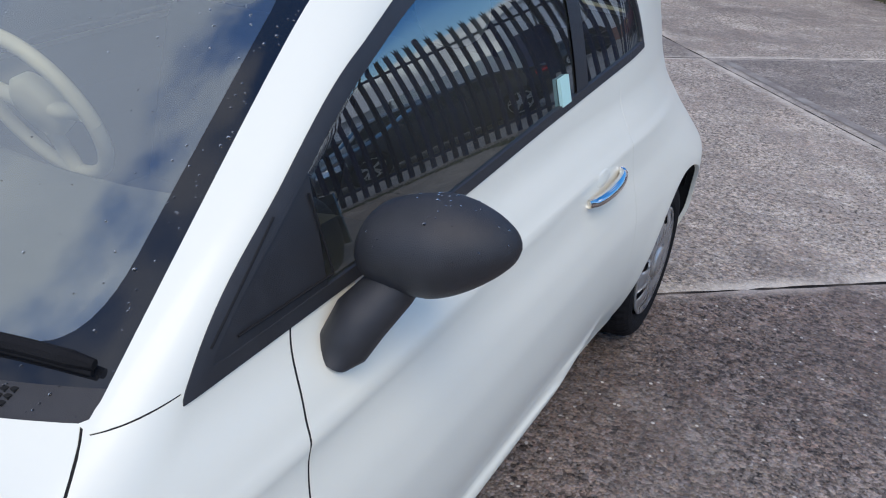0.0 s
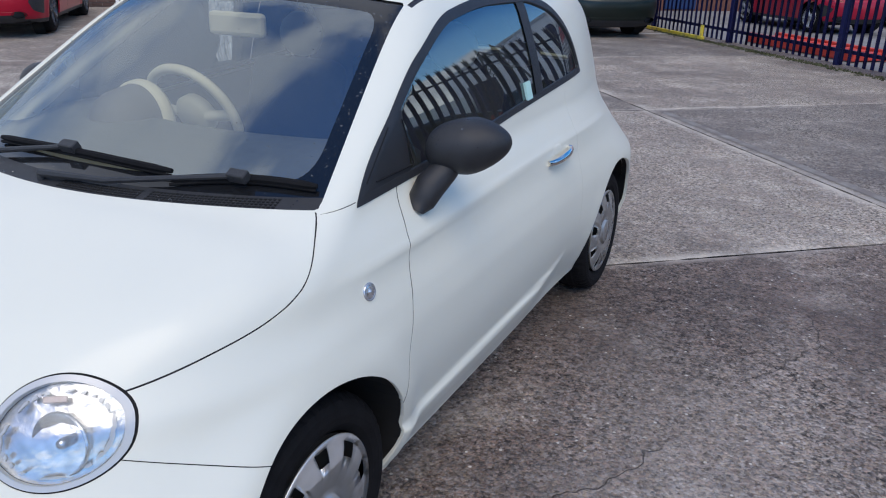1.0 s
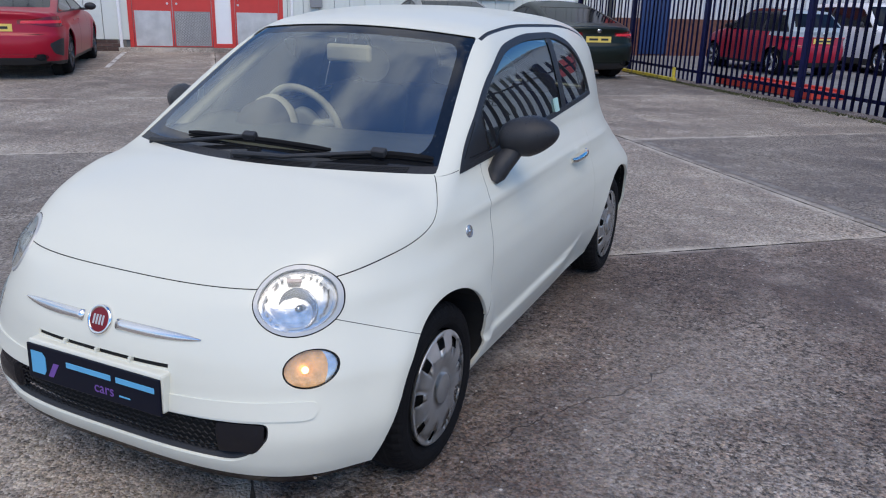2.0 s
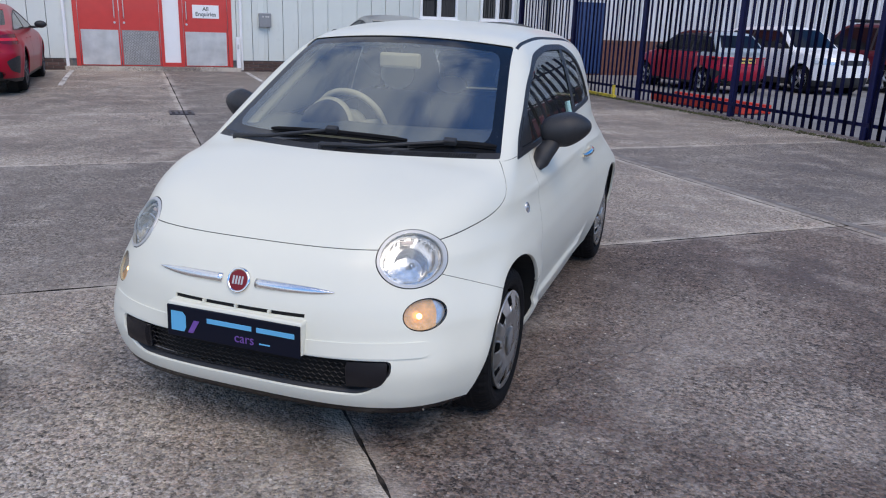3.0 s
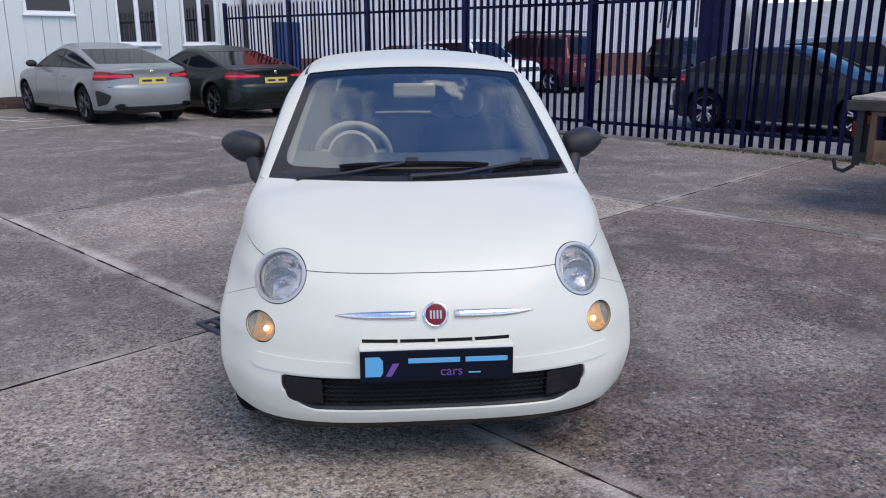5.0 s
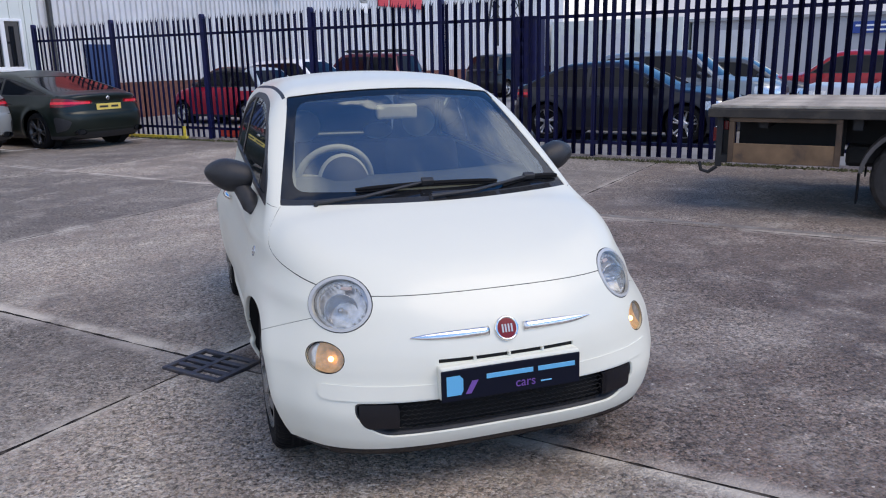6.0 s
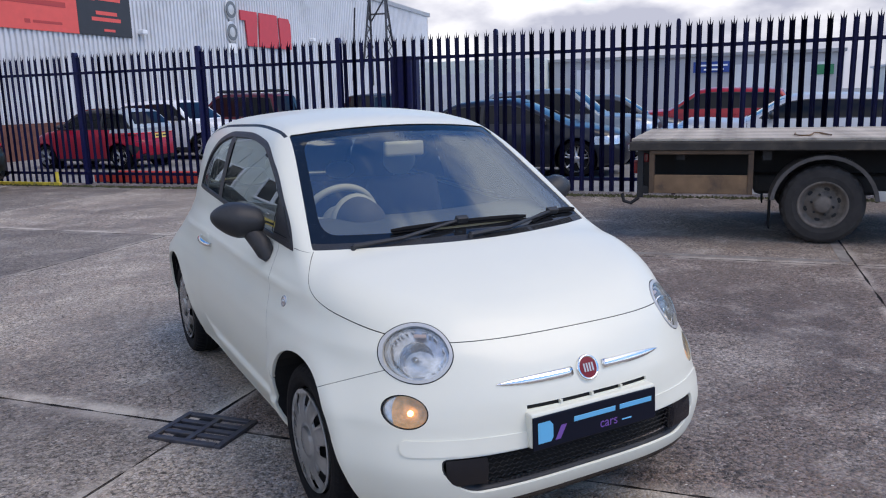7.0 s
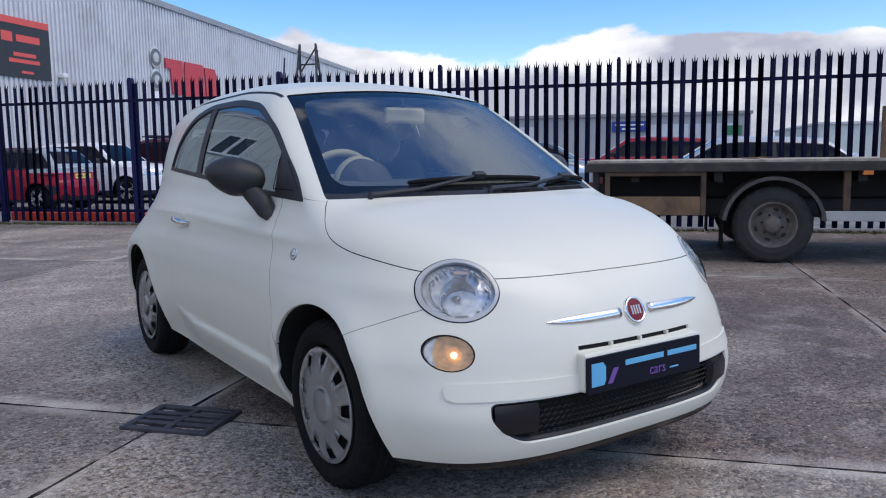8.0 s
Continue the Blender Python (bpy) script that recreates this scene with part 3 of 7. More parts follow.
T = gap(T, lambda x, y, z: z - hood_line(y), 0.0018, lambda x, y, z: y + 0.87)
T = gap(T, lambda x, y, z: (z - (0.567 + 0.44 * (-1.275 - y))) * 0.92, 0.0011, lambda x, y, z: 0.56 - x, lambda x, y, z: y + 1.15, lambda x, y, z: -1.5 - y)
T = gap(T, lambda x, y, z: y - door_line(z), 0.0021, lambda x, y, z: z - 0.932, lambda x, y, z: 0.34 - z, lambda x, y, z: 0.4 - x)
T = gap(T, lambda x, y, z: y - (0.655 + 0.05 * np.clip(z - 0.6, -0.3, 0.4)), 0.0010, lambda x, y, z: z - 0.99, lambda x, y, z: 0.47 - z, lambda x, y, z: 0.4 - x)
T = gap(T, lambda x, y, z: (z - (0.928 + 0.1 * (y + 0.862))) * 1.0, 0.0011, lambda x, y, z: np.abs(y + 0.825) - 0.045, lambda x, y, z: 0.6 - x)
t_hood, T = skin.split(T, inside_all(lambda x, y, z: hood_line(y) - z, lambda x, y, z: y + 0.855, lambda x, y, z: y - (-1.048 + 0.465 * x * x)))
t_bumper, T = skin.split(T, inside_all(lambda x, y, z: z - np.minimum(0.567 + 0.44 * (-1.275 - y), 0.717), lambda x, y, z: y + 1.02))
t_wing, T = skin.split(T, lambda x, y, z: y - door_line(z))
t_doorskin, T = skin.split(T, inside_all(lambda x, y, z: y - (0.655 + 0.05 * np.clip(z - 0.6, -0.3, 0.4)), lambda x, y, z: z - win_low(y) - 0.001, lambda x, y, z: sill_z(y) - z - 0.13))
t_roof, T = skin.split(T, lambda x, y, z: np.maximum(x - 0.52, 1.30 - z))

skin.take("bonnet", t_hood, PAINT_WHITE, car, thick=0.012)
skin.take("front_bumper", t_bumper, PAINT_WHITE, car, thick=0.012)
for s in (1, -1):
    skin.take("front_wing", t_wing, PAINT_WHITE, car, sides=(s,), thick=0.016)
    door = skin.take("door", t_doorskin, PAINT_WHITE, car, sides=(s,), thick=0.012)
    skin.take("window_trim", t_trim, PLASTIC, door, sides=(s,), sink=-0.002, thick=0.012, label="black rubber window trim")
    skin.take("mirror_sail", t_sail, PLASTIC, door, sides=(s,), sink=0.001)
    skin.take("centre_post", t_post, PLASTIC, door, sides=(s,), sink=0.001)
    pane = skin.take("door_window", t_door_pane, SIDE_GLASS, door, sides=(s,), sink=0.005)
    pane.visible_shadow = False
    pane = skin.take("quarter_window", t_quarter, SIDE_GLASS, car, sides=(s,), sink=0.005, label="dark tinted quarter window")
    pane.visible_shadow = False
    skin.take("roof_rail_strip", t_rail, PLASTIC, car, sides=(s,), sink=0.002)
skin.take("rear_body", T, PAINT_WHITE, car, thick=0.014)
skin.take("roof", t_roof, PAINT_WHITE, car)
skin.take("windscreen_border", t_frit, FRIT, car, sink=0.004)
pane = skin.take("windscreen", t_pane, SCREEN, car, sink=0.004, label="tinted windscreen with fine rain drops")
pane.visible_shadow = False
pane = skin.take("rear_window", t_hatch, SIDE_GLASS, car, sink=0.004)
pane.visible_shadow = False
skin.take("cowl_panel", t_cowl, PLASTIC, car, sink=0.004)
skin.take("front_lip", t_lip, GLOSS_BLACK, car, sink=0.007)
skin.take("bumper_strip", t_strip, PAINT_WHITE, car, sink=-0.005, thick=0.02)
skin.take("intake_slot", t_slot, LINER, car, sink=0.008)
for name, t in zip(("bonnet_gap", "bumper_gap", "door_front_gap", "door_rear_gap", "pillar_gap"), gaps):
    for s in (1, -1) if name != "bonnet_gap" else (0,):
        skin.take(name, t, GAP_BLACK, car, sink=0.0008 if "door" in name else 0.0020, sides=(s,) if s else (1, -1))

# cabin lining: the same shell a hand's width inside, with the same openings
lining = np.concatenate([t for t in (T, t_roof, t_doorskin)])
lining, _ = skin.split(lining, lambda x, y, z: 0.45 - z)
skin.take("cabin_lining", lining, TRIM_GREY, car, sink=0.035)

for x in (-0.124, 0.0, 0.124):
    bm = bmesh.new()
    box(bm, x - 0.004, x + 0.004, -1.704 + 0.12 * x * x, -1.680, 0.512, 0.523)
    part("slot_rib", bm, PAINT_WHITE, car)

# mouth: dark pan, honeycomb and two blank covers
skin.take("grille_pan", t_mouth, LINER, car, sink=0.05)


def on_front(x, z, out=0.0):
    """The point of the nose at this width and height, a little proud of it."""
    a, b = -1.9, -0.9
    for _ in range(34):
        mid = (a + b) / 2
        if body(np.array(x), np.array(mid), np.array(z)) > 0:
            a = mid
        else:
            b = mid
    p = np.array((x, b, z))
    n = skin.normals(p[None])[0]
    return Vector(p + out * n), Vector(n)


def on_side(y, z):
    """The body's half width at this place."""
    a, b = 0.3, 0.95
    for _ in range(30):
        mid = (a + b) / 2
        if body(np.array(mid), np.array(y), np.array(z)) < 0:
            a = mid
        else:
            b = mid
    return a


bm = bmesh.new()
cell = 0.022
for r in range(7):
    for c in range(-18, 19):
        x, z = (c + 0.5 * (r % 2)) * cell, 0.268 + r * 0.0185
        if abs(x) > 0.375:
            continue
        p, n = on_front(abs(x), z, -0.022)
        p.x = x
        pts = []
        for k in range(3):
            a = math.pi / 6 + k * math.pi / 3
            pts.append((p.x + 0.0118 * math.cos(a), p.y, p.z + 0.0118 * math.sin(a)))
        tube(bm, pts, 0.0022, 4)
part("honeycomb_grille", bm, GREY_MESH, car, "black honeycomb grille")
for s in (1, -1):
    t_blank, _ = skin.split(t_mouth, inside_all(lambda x, y, z: 0.385 - x, lambda x, y, z: x - 0.515, lambda x, y, z: np.abs(z - 0.335) - 0.046))
    skin.take("fog_lamp_cover", t_blank, GLOSS_BLACK, car, sides=(s,), thick=0.03, shift=lambda x, y, z: -0.012 + 0.014 * np.clip(np.minimum(np.minimum(x - 0.385, 0.515 - x), 0.046 - np.abs(z - 0.335)) / 0.016, 0, 1) ** 0.5)
    t_edge, _ = skin.split(t_mouth, lambda x, y, z: -0.0045 - f_mouth(x, y, z))
skin.take("mouth_rim", t_edge, PLASTIC, car, sink=0.010, thick=0.03)


# lamps
for s in (1, -1):
    # headlamp: black seal, chrome ring, reflector bowl, inner projector, clear lens
    seal, rest = skin.split(t_lamp, lambda x, y, z: -f_lamp(x, y, z) - 0.0034)
    head = skin.take("headlamp", seal, GAP_BLACK, car, sides=(s,), sink=0.002, label="oval headlamp with chrome ring and clear lens")
    ring, glass = skin.split(rest, lambda x, y, z: -f_lamp(x, y, z) - 0.0125)
    skin.take("chrome_ring", ring, RING, head, sides=(s,), sink=-0.003, thick=0.012)
    dome = lambda x, y, z: 0.014 * np.clip(-f_lamp(x, y, z) / 0.05, 0, 1) ** 0.7
    pane = skin.take("lens", glass, LENS, head, sides=(s,), shift=dome)
    pane.visible_shadow = False
    bowl = lambda x, y, z: -0.010 - 0.048 * np.clip((-f_lamp(x, y, z) - 0.012) / 0.07, 0, 1) ** 0.8
    inner, _ = skin.split(glass, lambda x, y, z: np.abs(-f_lamp(x, y, z) - 0.0235) - 0.0028)
    skin.take("inner_ring", inner, RING, head, sides=(s,), sink=0.008, thick=0.006)
    skin.take("reflector", glass, REFLECTOR, head, sides=(s,), shift=bowl)
    p, n = on_front(0.530, 0.672)
    n.y, n.x = n.y - 0.9, n.x * 0.5
    n.normalize()
    m = Matrix.Translation(p - 0.035 * n) @ n.to_track_quat("Z", "Y").to_matrix().to_4x4()
    bm = bmesh.new()
    lathe(bm, [(0.0, -0.034), (0.016, -0.032), (0.034, -0.022), (0.050, -0.002), (0.055, 0.010), (0.0565, 0.011), (0.058, 0.004)], 36, m)
    for v in bm.verts:
        v.co.x *= s
    part("dipped_beam_bowl", bm, BOWL, head, smooth=True)
    bm = bmesh.new()
    lathe(bm, [(0.0, 0.012), (0.007, 0.010), (0.010, 0.002), (0.010, -0.026)], 16, m)
    for v in bm.verts:
        v.co.x *= s
    part("bulb_shield", bm, BOWL, head, smooth=True)
    # added block for a faint pinkish smear inside the lamp
    p, n = on_front(0.505, 0.742)
    bm = bmesh.new()
    box(bm, -0.020, 0.020, -0.006, 0.006, -0.004, 0.002, 0.002, Matrix.Translation(p - 0.012 * n) @ n.to_track_quat("Z", "Y").to_matrix().to_4x4())
    for v in bm.verts:
        v.co.x *= s
    part("orange_marker", bm, material("pale pinkish grey", (0.55, 0.44, 0.41), 0.3), head)
    # round indicator below it
    seal, rest = skin.split(t_blinker, lambda x, y, z: -f_blinker(x, y, z) - 0.0030)
    blink = skin.take("indicator_lamp", seal, GAP_BLACK, car, sides=(s,), sink=0.002, label="small oval indicator lamp with amber bulb")
    dome = lambda x, y, z: 0.006 * np.clip(-f_blinker(x, y, z) / 0.03, 0, 1) ** 0.7
    pane = skin.take("lens", rest, LENS, blink, sides=(s,), shift=dome)
    pane.visible_shadow = False
    bowl = lambda x, y, z: -0.006 - 0.035 * np.clip(-f_blinker(x, y, z) / 0.04, 0, 1) ** 0.8
    # the bulb's orange glow is painted on this part of the bowl
    amber, clear = skin.split(rest, lambda x, y, z: np.hypot(x - 0.560, z - 0.510) - 0.078)
    skin.take("amber_reflector", amber, AMBER, blink, sides=(s,), shift=bowl)
    p, n = on_front(0.590, 0.523)
    bm = bmesh.new()
    bmesh.ops.create_uvsphere(bm, u_segments=14, v_segments=8, radius=0.010, matrix=Matrix.Translation((s * p.x - s * 0.022 * n.x, p.y - 0.022 * n.y, p.z - 0.022 * n.z)))
    part("lit_bulb", bm, BULB, blink, "warm lit bulb", True)
    skin.take("reflector", clear, REFLECTOR, blink, sides=(s,), shift=bowl)
    # side repeater
    bm = bmesh.new()
    xs = on_side(-0.835, 0.751)
    nx_, ny_, nz_ = slope(np.array(xs), np.array(-0.835), np.array(0.751))
    m = Matrix.Translation((s * (xs - 0.001), -0.835, 0.751)) @ Vector((s * nx_, ny_, nz_)).to_track_quat("Z", "Y").to_matrix().to_4x4()
    lathe(bm, [(0.0165, 0.0045), (0.0185, 0.0060), (0.0210, 0.0045), (0.0220, -0.004), (0.0220, -0.012)], 28, m)
    rep_o = part("side_repeater", bm, LAMP_GREY, car, "small round clear side repeater", True)
    bm = bmesh.new()
    lathe(bm, [(0.0, 0.0078), (0.004, 0.0074), (0.0055, 0.0045), (0.011, 0.0055), (0.0165, 0.0042)], 28, m)
    part("repeater_lens", bm, BOWL, rep_o, smooth=True)

# black apron under the front bumper
bm = bmesh.new()
rows = []
for i in range(33):
    x = -0.60 + 1.20 * i / 32
    q, n = on_front(abs(x), 0.215)
    rows.append([bm.verts.new((x, q.y + d, z)) for d, z in ((0.010, 0.212), (0.018, 0.184), (0.030, 0.180), (0.034, 0.20))])
for a, b in zip(rows, rows[1:]):
    for k in range(3):
        bm.faces.new((a[k], a[k + 1], b[k + 1], b[k]))
bmesh.ops.recalc_face_normals(bm, faces=bm.faces)
part("bumper_apron", bm, GLOSS_BLACK, car, "thin black apron below the bumper", True)

# badge and chrome bars
p, n = on_front(0.0, 0.598)
m = Matrix.Translation(p) @ n.to_track_quat("Z", "Y").to_matrix().to_4x4()
bm = bmesh.new()
lathe(bm, [(0.034, 0.007), (0.037, 0.010), (0.041, 0.009), (0.0435, 0.004), (0.044, -0.01)], 48, m)
badge = part("badge", bm, CHROME, car, "round chrome-rimmed deep red badge", True)
bm = bmesh.new()
lathe(bm, [(0.0, 0.009), (0.020, 0.0085), (0.034, 0.0065)], 48, m)
part("badge_disc", bm, BADGE_RED, badge, smooth=True)
bm = bmesh.new()
for i, x in enumerate((-0.0165, -0.0055, 0.0055, 0.0165)):
    box(bm, x - 0.0032, x + 0.0032, -0.014, 0.014, 0.008, 0.0105, 0.0008, m, 1)
part("badge_bars", bm, RING, badge)
for s in (1, -1):
    bm = bmesh.new()
    secs = []
    for i in range(17):
        u = i / 16
        x = 0.064 + 0.268 * u
        hh = 0.0145 * (1 - u ** 3.2) ** 0.8 + 0.0015
        q, n = on_front(x, 0.598 - 0.002 * u)
        upv = Vector((0, 0, 1)) - n * n.z
        upv.normalize()
        ring = []
        for k in range(7):
            a = math.pi * k / 6
            ring.append(bm.verts.new(q + upv * (hh * math.cos(a)) + n * (0.001 + 0.011 * math.sin(a) * (0.3 + 0.7 * (1 - u)))))
        for v in ring:
            v.co.x *= s
        secs.append(ring)
    for a, b in zip(secs, secs[1:]):
        for k in range(6):
            bm.faces.new((a[k], a[k + 1], b[k + 1], b[k]) if s == 1 else (a[k], b[k], b[k + 1], a[k + 1]))
    bm.faces.new(secs[0])
    bmesh.ops.recalc_face_normals(bm, faces=bm.faces)
    part("chrome_bar", bm, BAR_CHROME, car, "tapered chrome whisker bar", True)

# dealer plate: white plinth, dark board, print as plain bars
bm = bmesh.new()
box(bm, -0.256, 0.256, -1.722, -1.66, 0.391, 0.506, 0.008)
plinth = part("plate_plinth", bm, PAINT_WHITE, car)
tilt = Matrix.Translation((0, -1.7245, 0.442)) @ Matrix.Rotation(radians(88), 4, "X")
bm = bmesh.new()
box(bm, -0.2535, 0.2535, -0.0550, 0.0535, -0.003, 0.004, 0.003, tilt)
board = part("number_plate", bm, PLATE_BLUE, plinth, "dark blue plate with light blue and purple print")


def stroke(name, mat, rows):
    bm = bmesh.new()
    for x0, x1, y0, y1 in rows:
        box(bm, x0, x1, y0, y1, 0.0035, 0.0052, 0.0008, tilt, 1)
    return part(name, bm, mat, board)


stroke("light_blue_bar", CYAN, [(-0.095, 0.076, 0.009, 0.026), (0.094, 0.234, 0.009, 0.026)])
cu = bpy.data.curves.new("lettering", "FONT")
cu.body, cu.size, cu.extrude = "cars", 0.046, 0.0006
cu.materials.append(PURPLE)
word = new("lettering", cu)
word.matrix_basis = tilt @ Matrix.Translation((0.010, -0.036, 0.0045))
word.parent = board
stroke("small_bar", CYAN, [(0.104, 0.145, -0.031, -0.026)])
bm = bmesh.new()
prism(bm, [(-0.236, -0.034), (-0.186, -0.034), (-0.178, -0.020), (-0.178, 0.020), (-0.190, 0.034), (-0.236, 0.034)], (0.0035, 0.0052), tilt)
part("emblem_shape", bm, CYAN, board)
bm = bmesh.new()
prism(bm, [(-0.170, -0.034), (-0.150, -0.034), (-0.124, 0.010), (-0.146, 0.010)], (0.0036, 0.0053), tilt)
part("emblem_tick", bm, PURPLE, board)


# wheels
def wheel_mesh():
    e = thing("wheel", "", "")
    bm = bmesh.new()
    prof = [(0.186, -0.070), (0.205, -0.084), (0.225, -0.089), (0.244, -0.086), (0.258, -0.076), (0.2675, -0.057), (0.2700, -0.030), (0.2700, 0.030), (0.2675, 0.057), (0.258, 0.076), (0.244, 0.086), (0.225, 0.089), (0.205, 0.084), (0.186, 0.070)]
    rings = lathe(bm, prof, 144)
    for i, ring in enumerate(rings):
        for j, v in enumerate(ring):
            if i in (4, 5, 8, 9) and j % 3 == 0:
                v.co.x *= 0.986
                v.co.y *= 0.986
    for f in bm.faces:
        f.smooth = False
    part("tyre", bm, RUBBER, e, "black tyre with block tread")
    bm = bmesh.new()
    for h in (-0.026, 0.026, 0.0):
        lathe(bm, [(0.2703, h - 0.004), (0.2706, h), (0.2703, h + 0.004)], 72)
    part("tread_groove", bm, GAP_BLACK, e)
    # wheel cover: dished disc with nine windows near its edge
    bm = bmesh.new()
    n = 108
    def ringv(r, h):
        return [bm.verts.new((r * math.cos(2 * math.pi * j / n), r * math.sin(2 * math.pi * j / n), h)) for j in range(n)]
    rr = [(0.176, 0.074), (0.184, 0.083), (0.180, 0.087), (0.166, 0.084), (0.150, 0.090), (0.134, 0.094), (0.100, 0.096), (0.070, 0.092), (0.052, 0.090), (0.050, 0.098), (0.044, 0.101), (0.0, 0.103)]
    rings = [ringv(r, h) if r else [bm.verts.new((0, 0, h))] for r, h in rr]
    for i, (a, b) in enumerate(zip(rings, rings[1:])):
        for j in range(n):
            if i in (3, 4) and j % 12 in (4, 5, 6, 7):
                continue
            q = [a[j], a[(j + 1) % n], b[(j + 1) % n % len(b)], b[j % len(b)]]
            q = [v for t, v in enumerate(q) if v not in q[:t]]
            bm.faces.new(q)
    for j in range(n):
        if j % 12 in (3, 8):
            for i in (3, 4, 5):
                rings[i][j].co.z -= 0.004
    r = bmesh.ops.solidify(bm, geom=bm.faces[:], thickness=0.006)
    part("wheel_cover", bm, SILVER, e, "silver wheel cover with nine small windows", True)
    bm = bmesh.new()
    lathe(bm, [(0.178, 0.06), (0.17, 0.055), (0.10, 0.05), (0.0, 0.05)], 36)
    lathe(bm, [(0.178, -0.06), (0.17, -0.03), (0.10, -0.02), (0.0, -0.02)], 36)
    part("steel_rim", bm, LINER, e)
    return e


wheel = wheel_mesh()
for i, (x, y) in enumerate(((0.665, -1.04), (-0.665, -1.04), (0.665, 1.163), (-0.665, 1.163))):
    m = Matrix.Translation((x, y, 0.2785)) @ Matrix.Rotation(radians(90 if x > 0 else -90), 4, "Y") @ Matrix.Rotation(radians(17 * i), 4, "Z") @ Matrix.Diagonal((1.035, 1.035, 1.0, 1))
    w = copy_thing(wheel, m)
    w.parent = car
for o in list(wheel.children_recursive) + [wheel]:
    bpy.data.objects.remove(o)


def flank(y, z):
    """A hair inside the body's half width, for what lines the arches."""
    return max(on_side(y, z) - 0.008, 0.43)


for cy in (-1.04, 1.165):
    for s in (1, -1):
        bm = bmesh.new()
        n = 26
        prof = []
        for k in range(n + 1):
            a = radians(-28) + radians(236) * k / n
            r = float(arch_r(cy, cy + 0.33 * math.cos(a), 0.29 + 0.33 * math.sin(a))) + 0.005
            prof.append((cy + r * math.cos(a), max(0.29 + r * math.sin(a), 0.195)))
        for (y0, z0), (y1, z1) in zip(prof, prof[1:]):
            v = [bm.verts.new((s * x, y, z)) for x, y, z in ((0.42, y0, z0), (0.42, y1, z1), (flank(y1, z1), y1, z1), (flank(y0, z0), y0, z0))]
            bm.faces.new(v)
        c = bm.verts.new((s * 0.42, cy, 0.29))
        for (y0, z0), (y1, z1) in zip(prof, prof[1:]):
            bm.faces.new((c, bm.verts.new((s * 0.42, y0, z0)), bm.verts.new((s * 0.42, y1, z1))))
        part("arch_liner", bm, LINER, car, smooth=True)
bm = bmesh.new()
box(bm, -0.54, 0.54, -1.42, 1.62, 0.160, 0.25, 0.03)
box(bm, -0.625, 0.625, -0.70, 0.82, 0.150, 0.25, 0.03)
part("underbody", bm, LINER, car)

# mirrors
for s in (1, -1):
    bm = bmesh.new()
    bmesh.ops.create_uvsphere(bm, u_segments=40, v_segments=24, radius=1.0)
    for v in bm.verts:
        x, y, z = v.co
        r = max(math.hypot(y, z), 1e-4)
        k = r ** (0.36 if x < 0 else 0.76) / r
        y, z = y * k, z * k
        zz = z * (0.074 - 0.022 * max(x, 0) ** 1.5 - 0.006 * max(-x, 0))
        yy = y * (0.085 if y < 0 else 0.030) * (1 - 0.25 * max(x, 0) ** 2)
        v.co = Vector((s * (0.799 + 0.101 * x * (1 - 0.10 * (z < 0) * abs(z))), -0.425 + yy + 0.02 * x, 1.010 + zz + 0.012 * x))
    if s < 0:
        bmesh.ops.reverse_faces(bm, faces=bm.faces)
    mir = part("door_mirror", bm, PLASTIC, car, "matt black plastic door mirror", True)
    bm = bmesh.new()
    tube(bm, [(s * 0.712, -0.556, 0.858), (s * 0.720, -0.545, 0.882), (s * 0.728, -0.515, 0.915), (s * 0.748, -0.475, 0.950), (s * 0.760, -0.450, 0.985)], [0.020, 0.036, 0.040, 0.036, 0.036], 16)
    part("mirror_arm", bm, PLASTIC, mir, smooth=True)
    # seams of the black corner panel in front of the door glass
    for ya, za, yb, zb in ((-0.730, 0.966, -0.590, 1.068), (-0.690, 0.962, -0.510, 0.964), (-0.510, 0.966, -0.525, 1.078)):
        bm = bmesh.new()
        tube(bm, [(s * (on_side(ya + (yb - ya) * k / 8, za + (zb - za) * k / 8) + 0.0022), ya + (yb - ya) * k / 8, za + (zb - za) * k / 8) for k in range(9)], 0.0018, 6)
        part("panel_seam", bm, GAP_BLACK, car)
    bm = bmesh.new()
    box(bm, -0.070, 0.070, -0.001, 0.003, -0.040, 0.040, 0.0, Matrix.Translation((s * 0.790, -0.3965, 1.010)), 1)
    part("mirror_glass", bm, CHROME, mir)
    # door handle: chrome grip over a shallow scoop
    bm = bmesh.new()
    pts = [(s * (0.750 + 0.022 * math.sin(math.pi * k / 12) ** 0.5), 0.330 + 0.225 * k / 12, 0.784 + 0.012 * k / 12) for k in range(13)]
    tube(bm, pts, [0.010 + 0.004 * math.sin(math.pi * k / 12) for k in range(13)], 10)
    hand = part("door_handle", bm, CHROME, car, "chrome pull handle", True)
    bm = bmesh.new()
    bmesh.ops.create_uvsphere(bm, u_segments=24, v_segments=12, radius=1.0)
    for v in bm.verts:
        v.co = Vector((s * (0.7365 + 0.008 * v.co.x), 0.44 + 0.062 * v.co.y, 0.800 + 0.030 * v.co.z))
    part("handle_scoop", bm, PAINT_WHITE, hand, smooth=True)


# wipers
def on_screen(x, z, out):
    a, b = -1.4, 0.0
    for _ in range(34):
        mid = (a + b) / 2
        if body(np.array(x), np.array(mid), np.array(z)) > 0:
            a = mid
        else:
            b = mid
    p = np.array((x, b, z))
    return Vector(p + out * skin.normals(p[None])[0])


